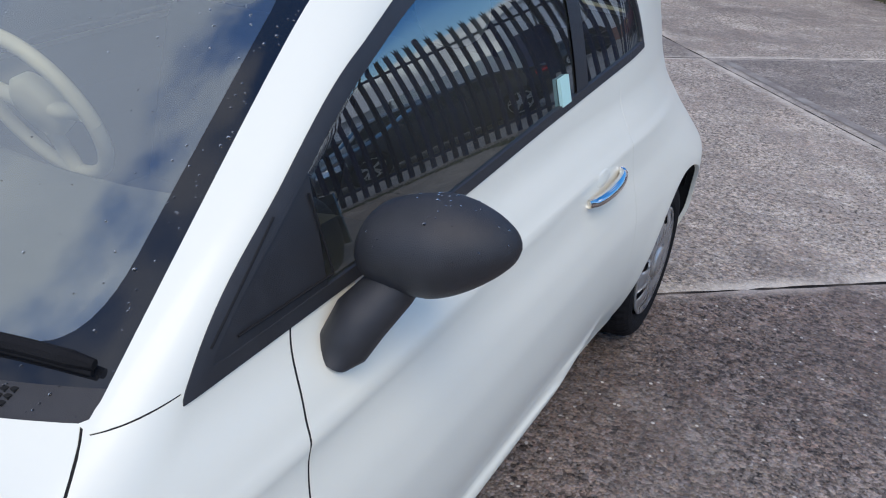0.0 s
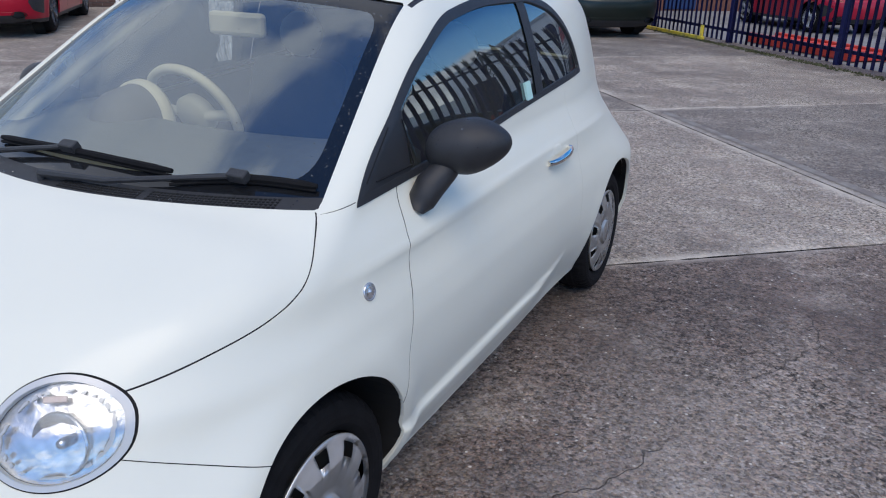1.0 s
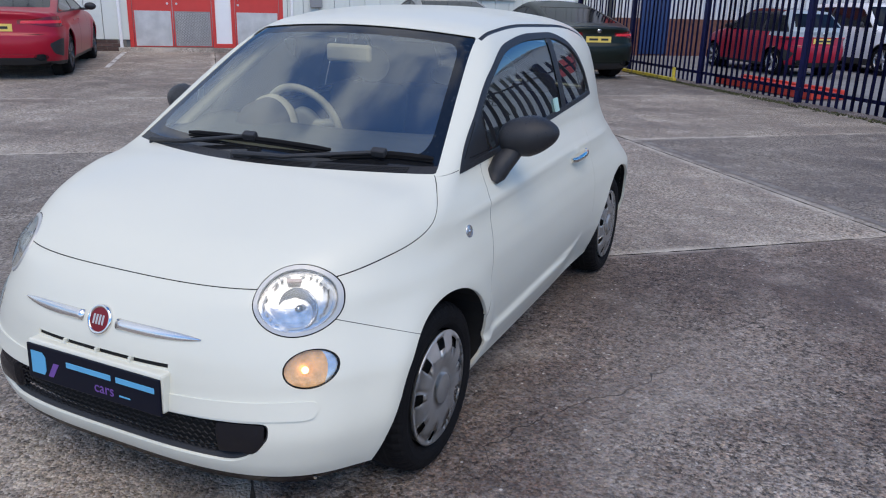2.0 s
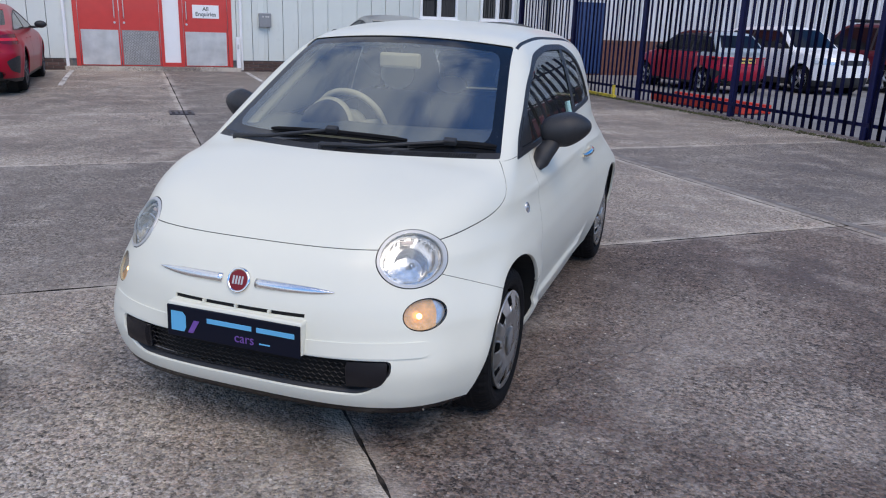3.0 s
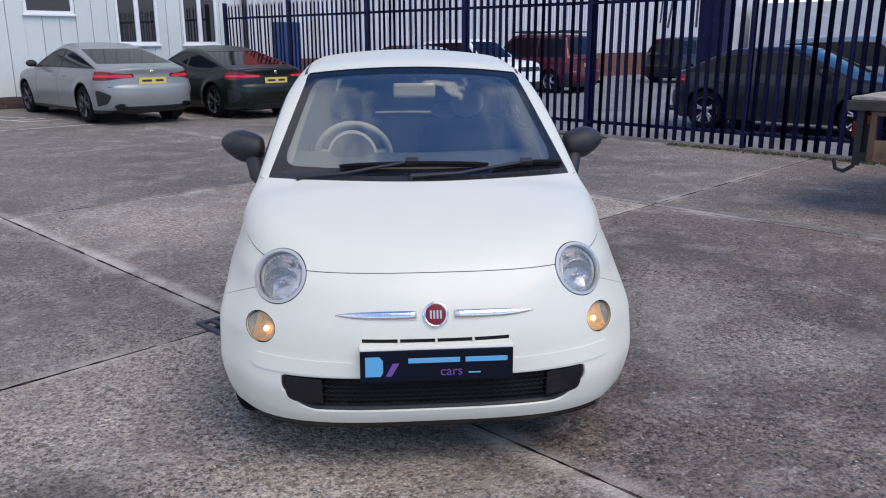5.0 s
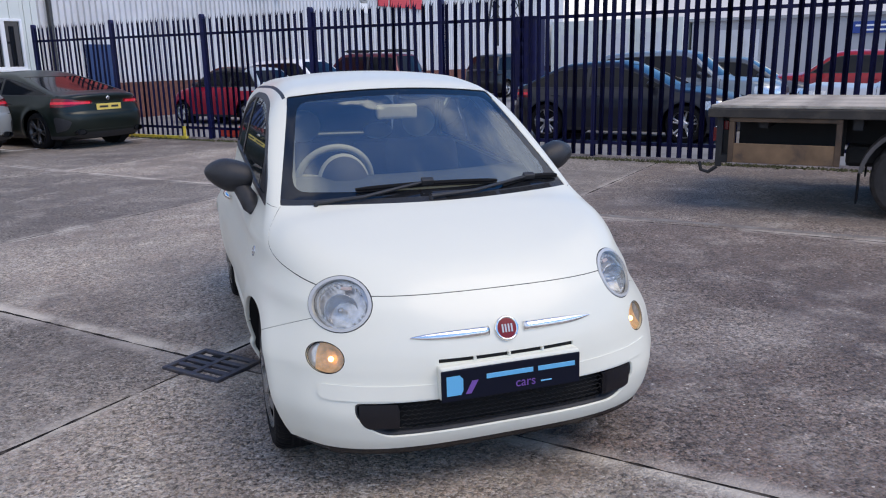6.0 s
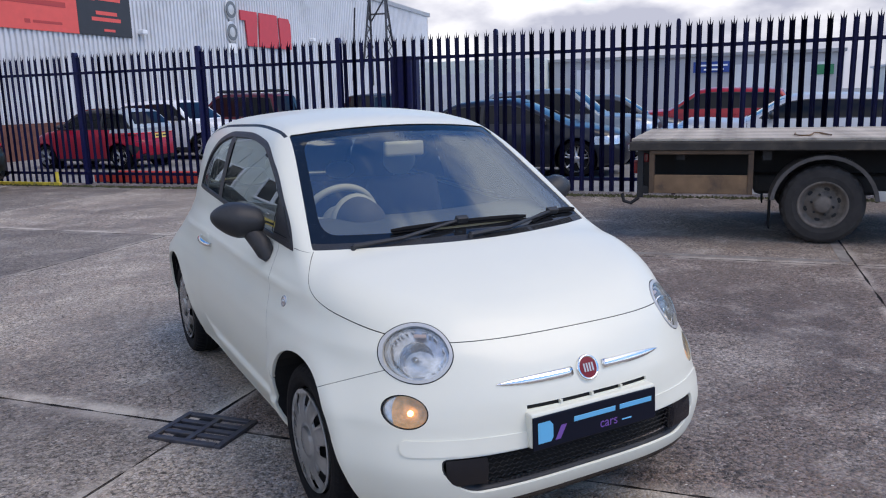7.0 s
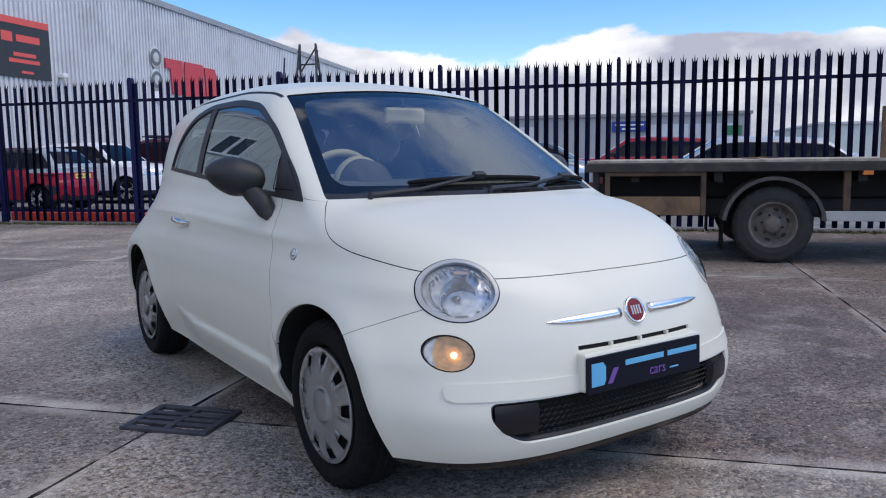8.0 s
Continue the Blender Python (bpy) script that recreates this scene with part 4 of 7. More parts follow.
for ends, hub, foot in ((((-0.335, 0.975), (0.275, 0.976)), (-0.040, 0.987), (-0.50, 0.936)), (((0.292, 0.963), (0.606, 0.966)), (0.437, 0.972), (-0.05, 0.946))):
    bm = bmesh.new()
    (x0, z0), (x1, z1) = ends
    xs = [x0 + (x1 - x0) * k / 12 for k in range(13)]
    zs = [z0 + (z1 - z0) * k / 12 + 0.010 * math.sin(math.pi * k / 12) for k in range(13)]
    tube(bm, [on_screen(x, z, 0.010) for x, z in zip(xs, zs)], [0.006] + [0.0095] * 11 + [0.006], 8)
    tube(bm, [on_screen(x, z - 0.004, 0.003) for x, z in zip(xs, zs)], 0.004, 6)
    wip = part("wiper", bm, RUBBER, car, "black wiper blade and arm")
    bm = bmesh.new()
    c = on_screen(hub[0], hub[1], 0.020)
    box(bm, -0.026, 0.026, -0.013, 0.013, -0.012, 0.012, 0.004, Matrix.Translation(c) @ Matrix.Rotation(radians(28), 4, "X"))
    part("wiper_joint", bm, PLASTIC, wip)
    bm = bmesh.new()
    f = on_screen(foot[0], foot[1], 0.010)
    mid = on_screen((foot[0] * 0.6 + hub[0] * 0.4), foot[1] * 0.6 + hub[1] * 0.4 - 0.006, 0.012)
    tube(bm, [f, mid, c], [0.011, 0.008, 0.006], 8)
    tube(bm, [f - Vector((0, 0, 0.03)), f + Vector((0, 0, 0.004))], 0.010, 12)
    part("wiper_arm", bm, PLASTIC, wip)
def on_deck(x, y):
    """The height of the body's top at this place."""
    a, b = 0.6, 1.2
    for _ in range(30):
        mid = (a + b) / 2
        if body(np.array(x), np.array(y), np.array(mid)) < 0:
            a = mid
        else:
            b = mid
    return a


bm = bmesh.new()
for c in range(56):
    x = 0.02 + c * 0.0095
    if 0.24 < x < 0.262:
        continue
    for r in range(4):
        yy = -1.037 + 0.455 * x * x + 0.008 * r
        zz = float(on_deck(x, yy)) - 0.0035
        box(bm, x - 0.0034, x + 0.0034, yy - 0.0030, yy + 0.0030, zz - 0.006, zz + 0.0005)
o = part("cowl_grille", bm, LINER, car)
o["kind"] = "stuff"

# cabin: dashboard, wheel, seats, mirror
bm = bmesh.new()
nx = 12
rows = []
for i in range(nx + 1):
    x = -0.60 + 1.2 * i / nx
    edge = 0.40 * x * x
    rows.append([bm.verts.new((x, y + edge, z)) for y, z in ((-1.05, 0.875), (-0.97, 0.918), (-0.86, 0.955), (-0.66, 0.985), (-0.54, 0.985), (-0.475, 0.95), (-0.46, 0.72), (-0.55, 0.45))])
for a, b in zip(rows, rows[1:]):
    for k in range(7):
        bm.faces.new((a[k], b[k], b[k + 1], a[k + 1]))
part("dashboard", bm, material("grey dashboard", (0.150, 0.160, 0.155), 0.7, vary=0.1, scale=25), car, smooth=True)
bm = bmesh.new()
rows = []
for k in range(17):
    a = math.pi * k / 16
    rows.append([bm.verts.new((-0.295 + r * math.cos(a), y, 0.955 + 1.08 * r * math.sin(a))) for r, y in ((0.102, -0.50), (0.116, -0.495), (0.118, -0.47), (0.112, -0.455), (0.085, -0.46), (0.080, -0.50))])
for a, b in zip(rows, rows[1:]):
    for k in range(5):
        bm.faces.new((a[k], a[k + 1], b[k + 1], b[k]))
hood_o = part("instrument_hood", bm, IVORY, car, "ivory crescent hood over the instruments", smooth=True)
bm = bmesh.new()
lathe(bm, [(0.0, 0.05), (0.04, 0.045), (0.075, 0.025), (0.095, -0.02), (0.106, -0.11), (0.106, -0.14)], 32, Matrix.Translation((-0.295, -0.60, 0.960)) @ Matrix.Rotation(radians(90), 4, "X") @ Matrix.Diagonal((1, 1.06, 1, 1)))
part("binnacle", bm, TRIM_GREY, hood_o, smooth=True)
steer = Matrix.Translation((-0.295, -0.262, 0.932)) @ Matrix.Rotation(radians(113), 4, "X")
bm = bmesh.new()
tube(bm, [steer @ Vector((0.178 * math.cos(2 * math.pi * k / 48), 0.178 * math.sin(2 * math.pi * k / 48), 0)) for k in range(49)], 0.0165, 10, False)
sw = part("steering_wheel", bm, IVORY, car, "ivory steering wheel rim", True)
bm = bmesh.new()
lathe(bm, [(0.0, 0.02), (0.06, 0.015), (0.075, 0.0), (0.07, -0.03), (0.0, -0.04)], 28, steer)
for a in (0.15, math.pi - 0.15, -math.pi / 2):
    tube(bm, [steer @ Vector((0.06 * math.cos(a), 0.06 * math.sin(a), 0)), steer @ Vector((0.17 * math.cos(a), 0.17 * math.sin(a), 0))], 0.018, 8)
part("wheel_hub", bm, IVORY, sw, smooth=True)
for s in (1, -1):
    x = s * 0.335
    bm = bmesh.new()
    box(bm, x - 0.23, x + 0.23, -0.25, 0.25, 0.42, 0.58, 0.06, None, 3)
    seat = part("front_seat", bm, CLOTH, car, "dark cloth front seat with ivory round headrest", True)
    bm = bmesh.new()
    box(bm, -0.215, 0.215, -0.06, 0.07, 0.0, 0.56, 0.06, Matrix.Translation((x, 0.22, 0.52)) @ Matrix.Rotation(radians(-16), 4, "X"), 3)
    part("backrest", bm, CLOTH, seat, smooth=True)
    bm = bmesh.new()
    bmesh.ops.create_uvsphere(bm, u_segments=28, v_segments=16, radius=1.0, matrix=Matrix.Translation((x, 0.39, 1.145)) @ Matrix.Diagonal((0.098, 0.052, 0.088, 1)))
    part("headrest", bm, IVORY, seat, "round ivory headrest", True)
    for d in (-0.04, 0.04):
        bm = bmesh.new()
        tube(bm, [(x + d, 0.38, 1.02), (x + d, 0.39, 1.10)], 0.006, 8)
        part("headrest_post", bm, CHROME, seat)
    # rear bench halves and rests
    bm = bmesh.new()
    box(bm, x - 0.25, x + 0.25, 0.78, 1.15, 0.48, 0.60, 0.05)
    box(bm, x - 0.25, x + 0.25, 1.10, 1.22, 0.55, 0.98, 0.05, None)
    bench = part("rear_seat", bm, CLOTH, car)
    bm = bmesh.new()
    bmesh.ops.create_uvsphere(bm, u_segments=20, v_segments=12, radius=1.0, matrix=Matrix.Translation((x * 0.85, 1.18, 1.035)) @ Matrix.Diagonal((0.10, 0.045, 0.055, 1)))
    part("rear_headrest", bm, IVORY, bench, smooth=True)
    bm = bmesh.new()
    box(bm, 0.80 * x - 0.17, 0.80 * x + 0.17, -0.20, -0.06, 1.302, 1.312, 0.004, None, 1)
    part("sun_visor", bm, IVORY, car)
for s in (1, -1):
    bm = bmesh.new()
    rows = []
    for k in range(9):
        z = 0.97 + 0.34 * k / 8
        x, y = float(cabin_w(np.array([z]))[0]) - 0.095, float(screen_y(np.array([z]))[0]) + 0.24
        rows.append([bm.verts.new((s * (x + dx), y + dy, z)) for dx, dy in ((-0.035, 0.0), (0.0, -0.012), (0.02, 0.05), (-0.03, 0.06))])
    for a, b in zip(rows, rows[1:]):
        for k in range(4):
            bm.faces.new((a[k], a[(k + 1) % 4], b[(k + 1) % 4], b[k]))
    part("pillar_trim", bm, PILLAR_GREY, car, "pale grey inner windscreen pillar trim", smooth=True)
bm = bmesh.new()
box(bm, -0.100, 0.100, -0.375, -0.345, 1.220, 1.288, 0.012)
rear_view = part("rear_view_mirror", bm, IVORY, car, "ivory rear-view mirror")
bm = bmesh.new()
tube(bm, [(0, -0.355, 1.27), (0, -0.345, 1.325)], 0.012, 8)
part("mirror_stem", bm, PLASTIC, rear_view)
bm = bmesh.new()
box(bm, -0.004, 0.004, -0.024, 0.024, -0.030, 0.030, 0, Matrix.Translation((0.661, 0.318, 1.030)) @ Matrix.Rotation(radians(-14), 4, "Y") @ Matrix.Rotation(radians(3), 4, "X"))
part("window_sticker", bm, MINT, car)

# fine rain beads on the glass, the black borders and the door mirrors
WATER = material("water bead", (0.16, 0.17, 0.19), 0.05)
WATER.node_tree.nodes["Principled BSDF"].inputs["Transmission Weight"].default_value = 1.0
WATER.node_tree.nodes["Principled BSDF"].inputs["IOR"].default_value = 1.33


def beads(bm, P, N, rng):
    for p, n in zip(P, N):
        r = rng.uniform(0.0007, 0.0017) * (1.5 if rng.random() < 0.12 else 1.0)
        m = Matrix.Translation(Vector(p)) @ Vector(n).to_track_quat("Z", "Y").to_matrix().to_4x4() @ Matrix.Diagonal((r * rng.uniform(0.9, 1.3), r, r * 0.6, 1))
        lathe(bm, [(0.0, 1.0), (0.6, 0.8), (0.95, 0.3), (1.0, -0.2)], 7, m)


rng = random.Random(21)
spots = np.random.default_rng(8)
bm = bmesh.new()
for T, count, keep in ((t_frit, 300, lambda p: True), (t_pane, 260, lambda p: abs(p[0]) > 0.30 or p[2] > 1.22), (t_cowl, 160, lambda p: True)):
    A = skin.V[T]
    area = np.linalg.norm(np.cross(A[:, 1] - A[:, 0], A[:, 2] - A[:, 0]), axis=1)
    pick = spots.choice(len(T), count, p=area / area.sum())
    b = spots.random((count, 3))
    b /= b.sum(1, keepdims=True)
    P = np.einsum("ij,ijk->ik", b, A[pick])
    N = skin.normals(P)
    flip = np.where(spots.random(count) < 0.5, 1.0, -1.0)
    P, N = P - 0.0035 * N, N.copy()
    P[:, 0] *= flip
    N[:, 0] *= flip
    ok = [i for i in range(count) if keep(P[i])]
    beads(bm, P[ok], N[ok], rng)
for mir in (o for o in car.children if o.name.startswith("door_mirror")):
    V = np.array([v.co for v in mir.data.vertices])
    N = np.array([v.normal for v in mir.data.vertices])
    up = [i for i in range(len(V)) if N[i][2] > 0.05]
    for i in rng.sample(up, min(70, len(up))):
        beads(bm, [mir.matrix_basis @ Vector(V[i])], [mir.matrix_basis.to_3x3() @ Vector(N[i])], rng)
drops = part("rain_bead", bm, WATER, car, "tiny rain drops on glass and mirrors", True)
drops["kind"] = "stuff"


# ---- the yard: a runs along the white building, c runs along the fence towards it ----
YARD = Matrix.Rotation(math.atan2(0.658, 0.753), 4, "Z")
FENCE_A, WALL_C, SHED_C = 8.16, 15.80, 18.0


def at(a, c, z=0.0, turn=0.0):
    return YARD @ pose(a, c, z, 0, 0, turn)


def rise(a, c):
    """The apron climbs a little towards the building."""
    t = min(max((c - 6.0) / 9.6, 0), 1)
    s = min(max((FENCE_A - 0.5 - a) / 5.0, 0), 1)
    return 0.115 * t * t * (3 - 2 * t) * s * s * (3 - 2 * s)


def concrete(name, base, dark, light, warm, grain=0.8, pit=0.6, patches=()):
    """Old yard concrete with its aggregate worn bare: single stones, stains, pits, hair cracks, pale worn slab edges.
    patches: (x, y, rx, ry, much), pale (+) or dark (-) spots.
    """
    m = bpy.data.materials.new(name)
    m.use_nodes = True
    n, k = m.node_tree.nodes, m.node_tree.links
    b = n["Principled BSDF"]
    co, info = n.new("ShaderNodeTexCoord"), n.new("ShaderNodeNewGeometry")
    pos = info.outputs["Position"]

    def noise_node(scale, detail=8, rough=0.6, where=None):
        t = n.new("ShaderNodeTexNoise")
        t.inputs["Scale"].default_value, t.inputs["Detail"].default_value, t.inputs["Roughness"].default_value = scale, detail, rough
        k.new(where or pos, t.inputs["Vector"])
        return t.outputs["Fac"]

    def ramp(fac, lo, hi, out_lo=0.0, out_hi=1.0):
        r = n.new("ShaderNodeMapRange")
        r.inputs["From Min"].default_value, r.inputs["From Max"].default_value = lo, hi
        r.inputs["To Min"].default_value, r.inputs["To Max"].default_value = out_lo, out_hi
        k.new(fac, r.inputs["Value"])
        return r.outputs["Result"]

    def blend(fac, a, c2, mode="MIX"):
        x = n.new("ShaderNodeMix")
        x.data_type, x.blend_type = "RGBA", mode
        for sock, v in (("A", a), ("B", c2)):
            if isinstance(v, tuple):
                x.inputs[sock].default_value = (*v, 1)
            else:
                k.new(v, x.inputs[sock])
        if isinstance(fac, (int, float)):
            x.inputs["Factor"].default_value = fac
        else:
            k.new(fac, x.inputs["Factor"])
        return x.outputs["Result"]

    def calc(op, a, b2):
        x = n.new("ShaderNodeMath")
        x.operation = op
        for i, v in enumerate((a, b2)):
            if isinstance(v, (int, float)):
                x.inputs[i].default_value = v
            else:
                k.new(v, x.inputs[i])
        return x.outputs["Value"]

    def stones(scale):
        v = n.new("ShaderNodeTexVoronoi")
        v.inputs["Scale"].default_value = scale
        k.new(pos, v.inputs["Vector"])
        sp = n.new("ShaderNodeSeparateColor")
        k.new(v.outputs["Color"], sp.inputs["Color"])
        return v.outputs["Distance"], sp.outputs["Red"], sp.outputs["Green"], sp.outputs["Blue"]

    # slow stains
    broad = noise_node(0.55, 9, 0.62)
    middle = noise_node(2.1, 9, 0.66)
    colour = blend(ramp(broad, 0.40, 0.62), base, dark)
    colour = blend(ramp(middle, 0.50, 0.72, 0, 0.8), colour, light)
    colour = blend(ramp(noise_node(3.4, 6, 0.6), 0.48, 0.75, 0, 0.7), colour, warm)
    # pale and dark spots
    sep = n.new("ShaderNodeSeparateXYZ")
    k.new(pos, sep.inputs["Vector"])
    wob = noise_node(1.7, 8, 0.68)
    for px, py, rx, ry, much in patches:
        dx, dy = calc("DIVIDE", calc("SUBTRACT", sep.outputs["X"], px), rx), calc("DIVIDE", calc("SUBTRACT", sep.outputs["Y"], py), ry)
        d2 = calc("ADD", calc("MULTIPLY", dx, dx), calc("MULTIPLY", dy, dy))
        mask = ramp(calc("ADD", d2, calc("MULTIPLY", calc("SUBTRACT", wob, 0.5), 3.4)), 1.5, -0.1, 0, abs(much))
        colour = blend(mask, colour, light if much > 0 else tuple(v * 0.55 for v in dark))
    # bare aggregate: fine and coarse stones, each with its own tone
    skin_mask = ramp(noise_node(1.1, 8, 0.65), 0.40, 0.62, 1.0, 0.45)          # where cement skin is left the stones show less
    d1, r1, g1, b1 = stones(105)
    d2_, r2, g2, _ = stones(48)
    tone_v = calc("ADD", calc("MULTIPLY", calc("SUBTRACT", r1, 0.5), 1.25), calc("MULTIPLY", calc("SUBTRACT", r2, 0.5), 0.75))
    tone_v = calc("ADD", tone_v, calc("MULTIPLY", calc("SUBTRACT", noise_node(260, 3, 0.7), 0.5), 1.1))
    tone_v = calc("ADD", tone_v, calc("MULTIPLY", calc("SUBTRACT", noise_node(27, 5, 0.72), 0.5), 1.9))
    tone_v = calc("ADD", 1.0, calc("MULTIPLY", calc("MULTIPLY", tone_v, skin_mask), grain))
    val = n.new("ShaderNodeHueSaturation")
    k.new(calc("MAXIMUM", tone_v, 0.15), val.inputs["Value"])
    k.new(ramp(g1, 0, 1, 0.7, 1.5), val.inputs["Saturation"])
    k.new(ramp(b1, 0, 1, 0.485, 0.512), val.inputs["Hue"])
    k.new(colour, val.inputs["Color"])
    colour = val.outputs["Color"]
    colour = blend(calc("MULTIPLY", ramp(g2, 0.93, 0.97, 0, 0.75), ramp(d2_, 0.32, 0.22)), colour, (0.66, 0.62, 0.55))   # odd white pebbles
    # pits where stones have gone
    pits = noise_node(46, 4, 0.62)
    gsep = n.new("ShaderNodeSeparateXYZ")
    k.new(co.outputs["Generated"], gsep.inputs["Vector"])
    near = calc("MINIMUM", calc("MINIMUM", gsep.outputs["X"], calc("SUBTRACT", 1, gsep.outputs["X"])), calc("ADD", 0.005, calc("MINIMUM", gsep.outputs["Y"], calc("SUBTRACT", 1, gsep.outputs["Y"]))))
    field = ramp(near, 0.012, 0.034, 0.15, 1.0)
    pit_mask = calc("MULTIPLY", calc("MULTIPLY", ramp(pits, 0.44, 0.37, 0, pit), field), ramp(noise_node(0.8, 6, 0.6), 0.38, 0.58, 0.25, 1.0))
    colour = blend(pit_mask, colour, tuple(v * 0.28 for v in dark))
    # hair cracks
    warp = n.new("ShaderNodeVectorMath")
    warp.operation = "ADD"
    off = n.new("ShaderNodeTexNoise")
    off.inputs["Scale"].default_value, off.inputs["Detail"].default_value = 2.0, 4
    k.new(pos, off.inputs["Vector"])
    amp = n.new("ShaderNodeVectorMath")
    amp.operation = "SCALE"
    amp.inputs["Scale"].default_value = 0.30
    k.new(off.outputs["Color"], amp.inputs[0])
    k.new(pos, warp.inputs[0])
    k.new(amp.outputs["Vector"], warp.inputs[1])
    cell = n.new("ShaderNodeTexVoronoi")
    cell.feature = "DISTANCE_TO_EDGE"
    cell.inputs["Scale"].default_value = 0.46
    k.new(warp.outputs["Vector"], cell.inputs["Vector"])
    crack = calc("MULTIPLY", ramp(cell.outputs["Distance"], 0.0010, 0.0002, 0, 0.6), ramp(noise_node(0.7, 3, 0.5), 0.47, 0.53))
    colour = blend(crack, colour, tuple(v * 0.18 for v in dark))
    # pale worn edges
    edge_mask = calc("MULTIPLY", ramp(near, 0.010, 0.026, 0.72, 0), ramp(noise_node(1.3, 9, 0.65), 0.42, 0.56))
    colour = blend(edge_mask, colour, tuple(min(v * 1.12, 0.6) for v in light))
    obj = n.new("ShaderNodeObjectInfo")
    hsv = n.new("ShaderNodeHueSaturation")
    k.new(ramp(obj.outputs["Random"], 0, 1, 0.92, 1.10), hsv.inputs["Value"])
    k.new(colour, hsv.inputs["Color"])
    k.new(hsv.outputs["Color"], b.inputs["Base Color"])
    k.new(ramp(broad, 0.35, 0.65, 0.85, 0.55), b.inputs["Roughness"])
    b.inputs["Specular IOR Level"].default_value = 0.35
    bp = n.new("ShaderNodeBump")
    bp.inputs["Strength"].default_value, bp.inputs["Distance"].default_value = 0.9, 0.006
    height = calc("ADD", calc("MULTIPLY", calc("MULTIPLY", d1, skin_mask), -1.0), calc("ADD", calc("MULTIPLY", pit_mask, -1.4), calc("MULTIPLY", crack, -1.5)))
    height = calc("ADD", height, calc("MULTIPLY", d2_, -0.8))
    k.new(height, bp.inputs["Height"])
    k.new(bp.outputs["Normal"], b.inputs["Normal"])
    m.diffuse_color = (*base, 1)
    return m


SLAB_GREY = concrete("grey yard concrete", (0.370, 0.325, 0.280), (0.195, 0.166, 0.143), (0.540, 0.485, 0.415), (0.350, 0.285, 0.239), 0.85, 0.95, [(-1.3, -1.75, 0.35, 0.22, -0.8)])
# the -0.4 spot paints contact shade on the ground beside the car's flank
SLAB_BROWN = concrete("damp brown yard concrete", (0.190, 0.155, 0.135), (0.115, 0.090, 0.077), (0.400, 0.350, 0.304), (0.205, 0.157, 0.132), 1.0, 0.5,
                      [(1.5, 0.1, 0.55, 0.75, 0.45), (1.75, -0.7, 0.7, 0.4, 0.45), (1.0, 0.9, 0.5, 0.8, -0.4)])
SLAB_TAN = concrete("dry brown yard concrete", (0.240, 0.203, 0.175), (0.150, 0.122, 0.104), (0.420, 0.372, 0.323), (0.250, 0.198, 0.164), 1.0, 0.5)
SLAB_DARK = concrete("dark worn yard concrete", (0.250, 0.222, 0.196), (0.150, 0.130, 0.115), (0.400, 0.360, 0.315), (0.230, 0.193, 0.166), 0.9, 0.7)
TAR = material("tar joint filler", (0.016, 0.015, 0.015), 0.95, spec=0.1, vary=0.4, scale=25, dirt=(0.13, 0.11, 0.095), dirt_scale=4.5, dirt_lo=0.47, dirt_hi=0.62, bump=0.8, bump_scale=90)
TARMAC = material("pale worn tarmac", (0.23, 0.228, 0.225), 0.85, vary=0.25, scale=0.4, dirt=(0.14, 0.137, 0.133), dirt_scale=0.9, bump=0.5, bump_scale=90)
ROAD_PAINT = material("worn white road paint", (0.62, 0.61, 0.58), 0.7, vary=0.2, scale=9, dirt=(0.15, 0.13, 0.12), dirt_scale=7, dirt_lo=0.50, dirt_hi=0.62)
NAVY = material("navy blue gloss paint on steel", (0.0054, 0.0068, 0.0486), 0.50, spec=0.22, vary=0.25, scale=6, dirt=(0.018, 0.018, 0.035), dirt_scale=3)
CLAD = material("white coated cladding", (0.66, 0.70, 0.655), 0.45, vary=0.05, scale=1.2, dirt=(0.46, 0.47, 0.46), dirt_scale=1.3, dirt_lo=0.55, dirt_hi=0.85, piece=0.03)
SEAM = material("dark cladding seam", (0.16, 0.18, 0.19), 0.7)
UPVC = material("white window frame", (0.84, 0.85, 0.85), 0.35, vary=0.03)
DARK_PANE = material("dark window glass", (0.012, 0.014, 0.017), 0.04, spec=0.6)
BRICK = material("brown brick", (0.085, 0.050, 0.044), 0.85, vary=0.25, scale=8, piece=0.25, bump=0.5, bump_scale=150)
MORTAR = material("grey mortar", (0.17, 0.155, 0.14), 0.9, vary=0.2, scale=30)
DOOR_RED = material("red door paint", (0.62, 0.044, 0.036), 0.38, vary=0.06, scale=5, coat=0.2)
STEEL = material("brushed steel plate", (0.60, 0.59, 0.57), 0.38, 0.5, vary=0.18, scale=4, bump=0.2, bump_scale=200)
STEEL_DULL = material("dull steel tread plate", (0.30, 0.29, 0.28), 0.45, 0.5, vary=0.2, scale=5)
IRON = material("cast iron grating", (0.060, 0.061, 0.075), 0.5, 0.4, vary=0.3, scale=25, dirt=(0.10, 0.085, 0.07), dirt_scale=14)
MOSS = material("moss and dead weed", (0.070, 0.072, 0.032), 0.95, vary=0.5, scale=20, island=0.4)
YELLOW = material("yellow painted steel", (0.72, 0.55, 0.06), 0.5, vary=0.15, scale=10, dirt=(0.25, 0.2, 0.12), dirt_scale=8)
ORANGE = material("orange red plastic barrier", (0.62, 0.055, 0.036), 0.5, vary=0.15, scale=6)
SHED = material("light grey corrugated steel", (0.66, 0.67, 0.685), 0.45, 0.1, vary=0.08, scale=0.6, dirt=(0.50, 0.50, 0.50), dirt_scale=0.7, dirt_lo=0.5, dirt_hi=0.8)

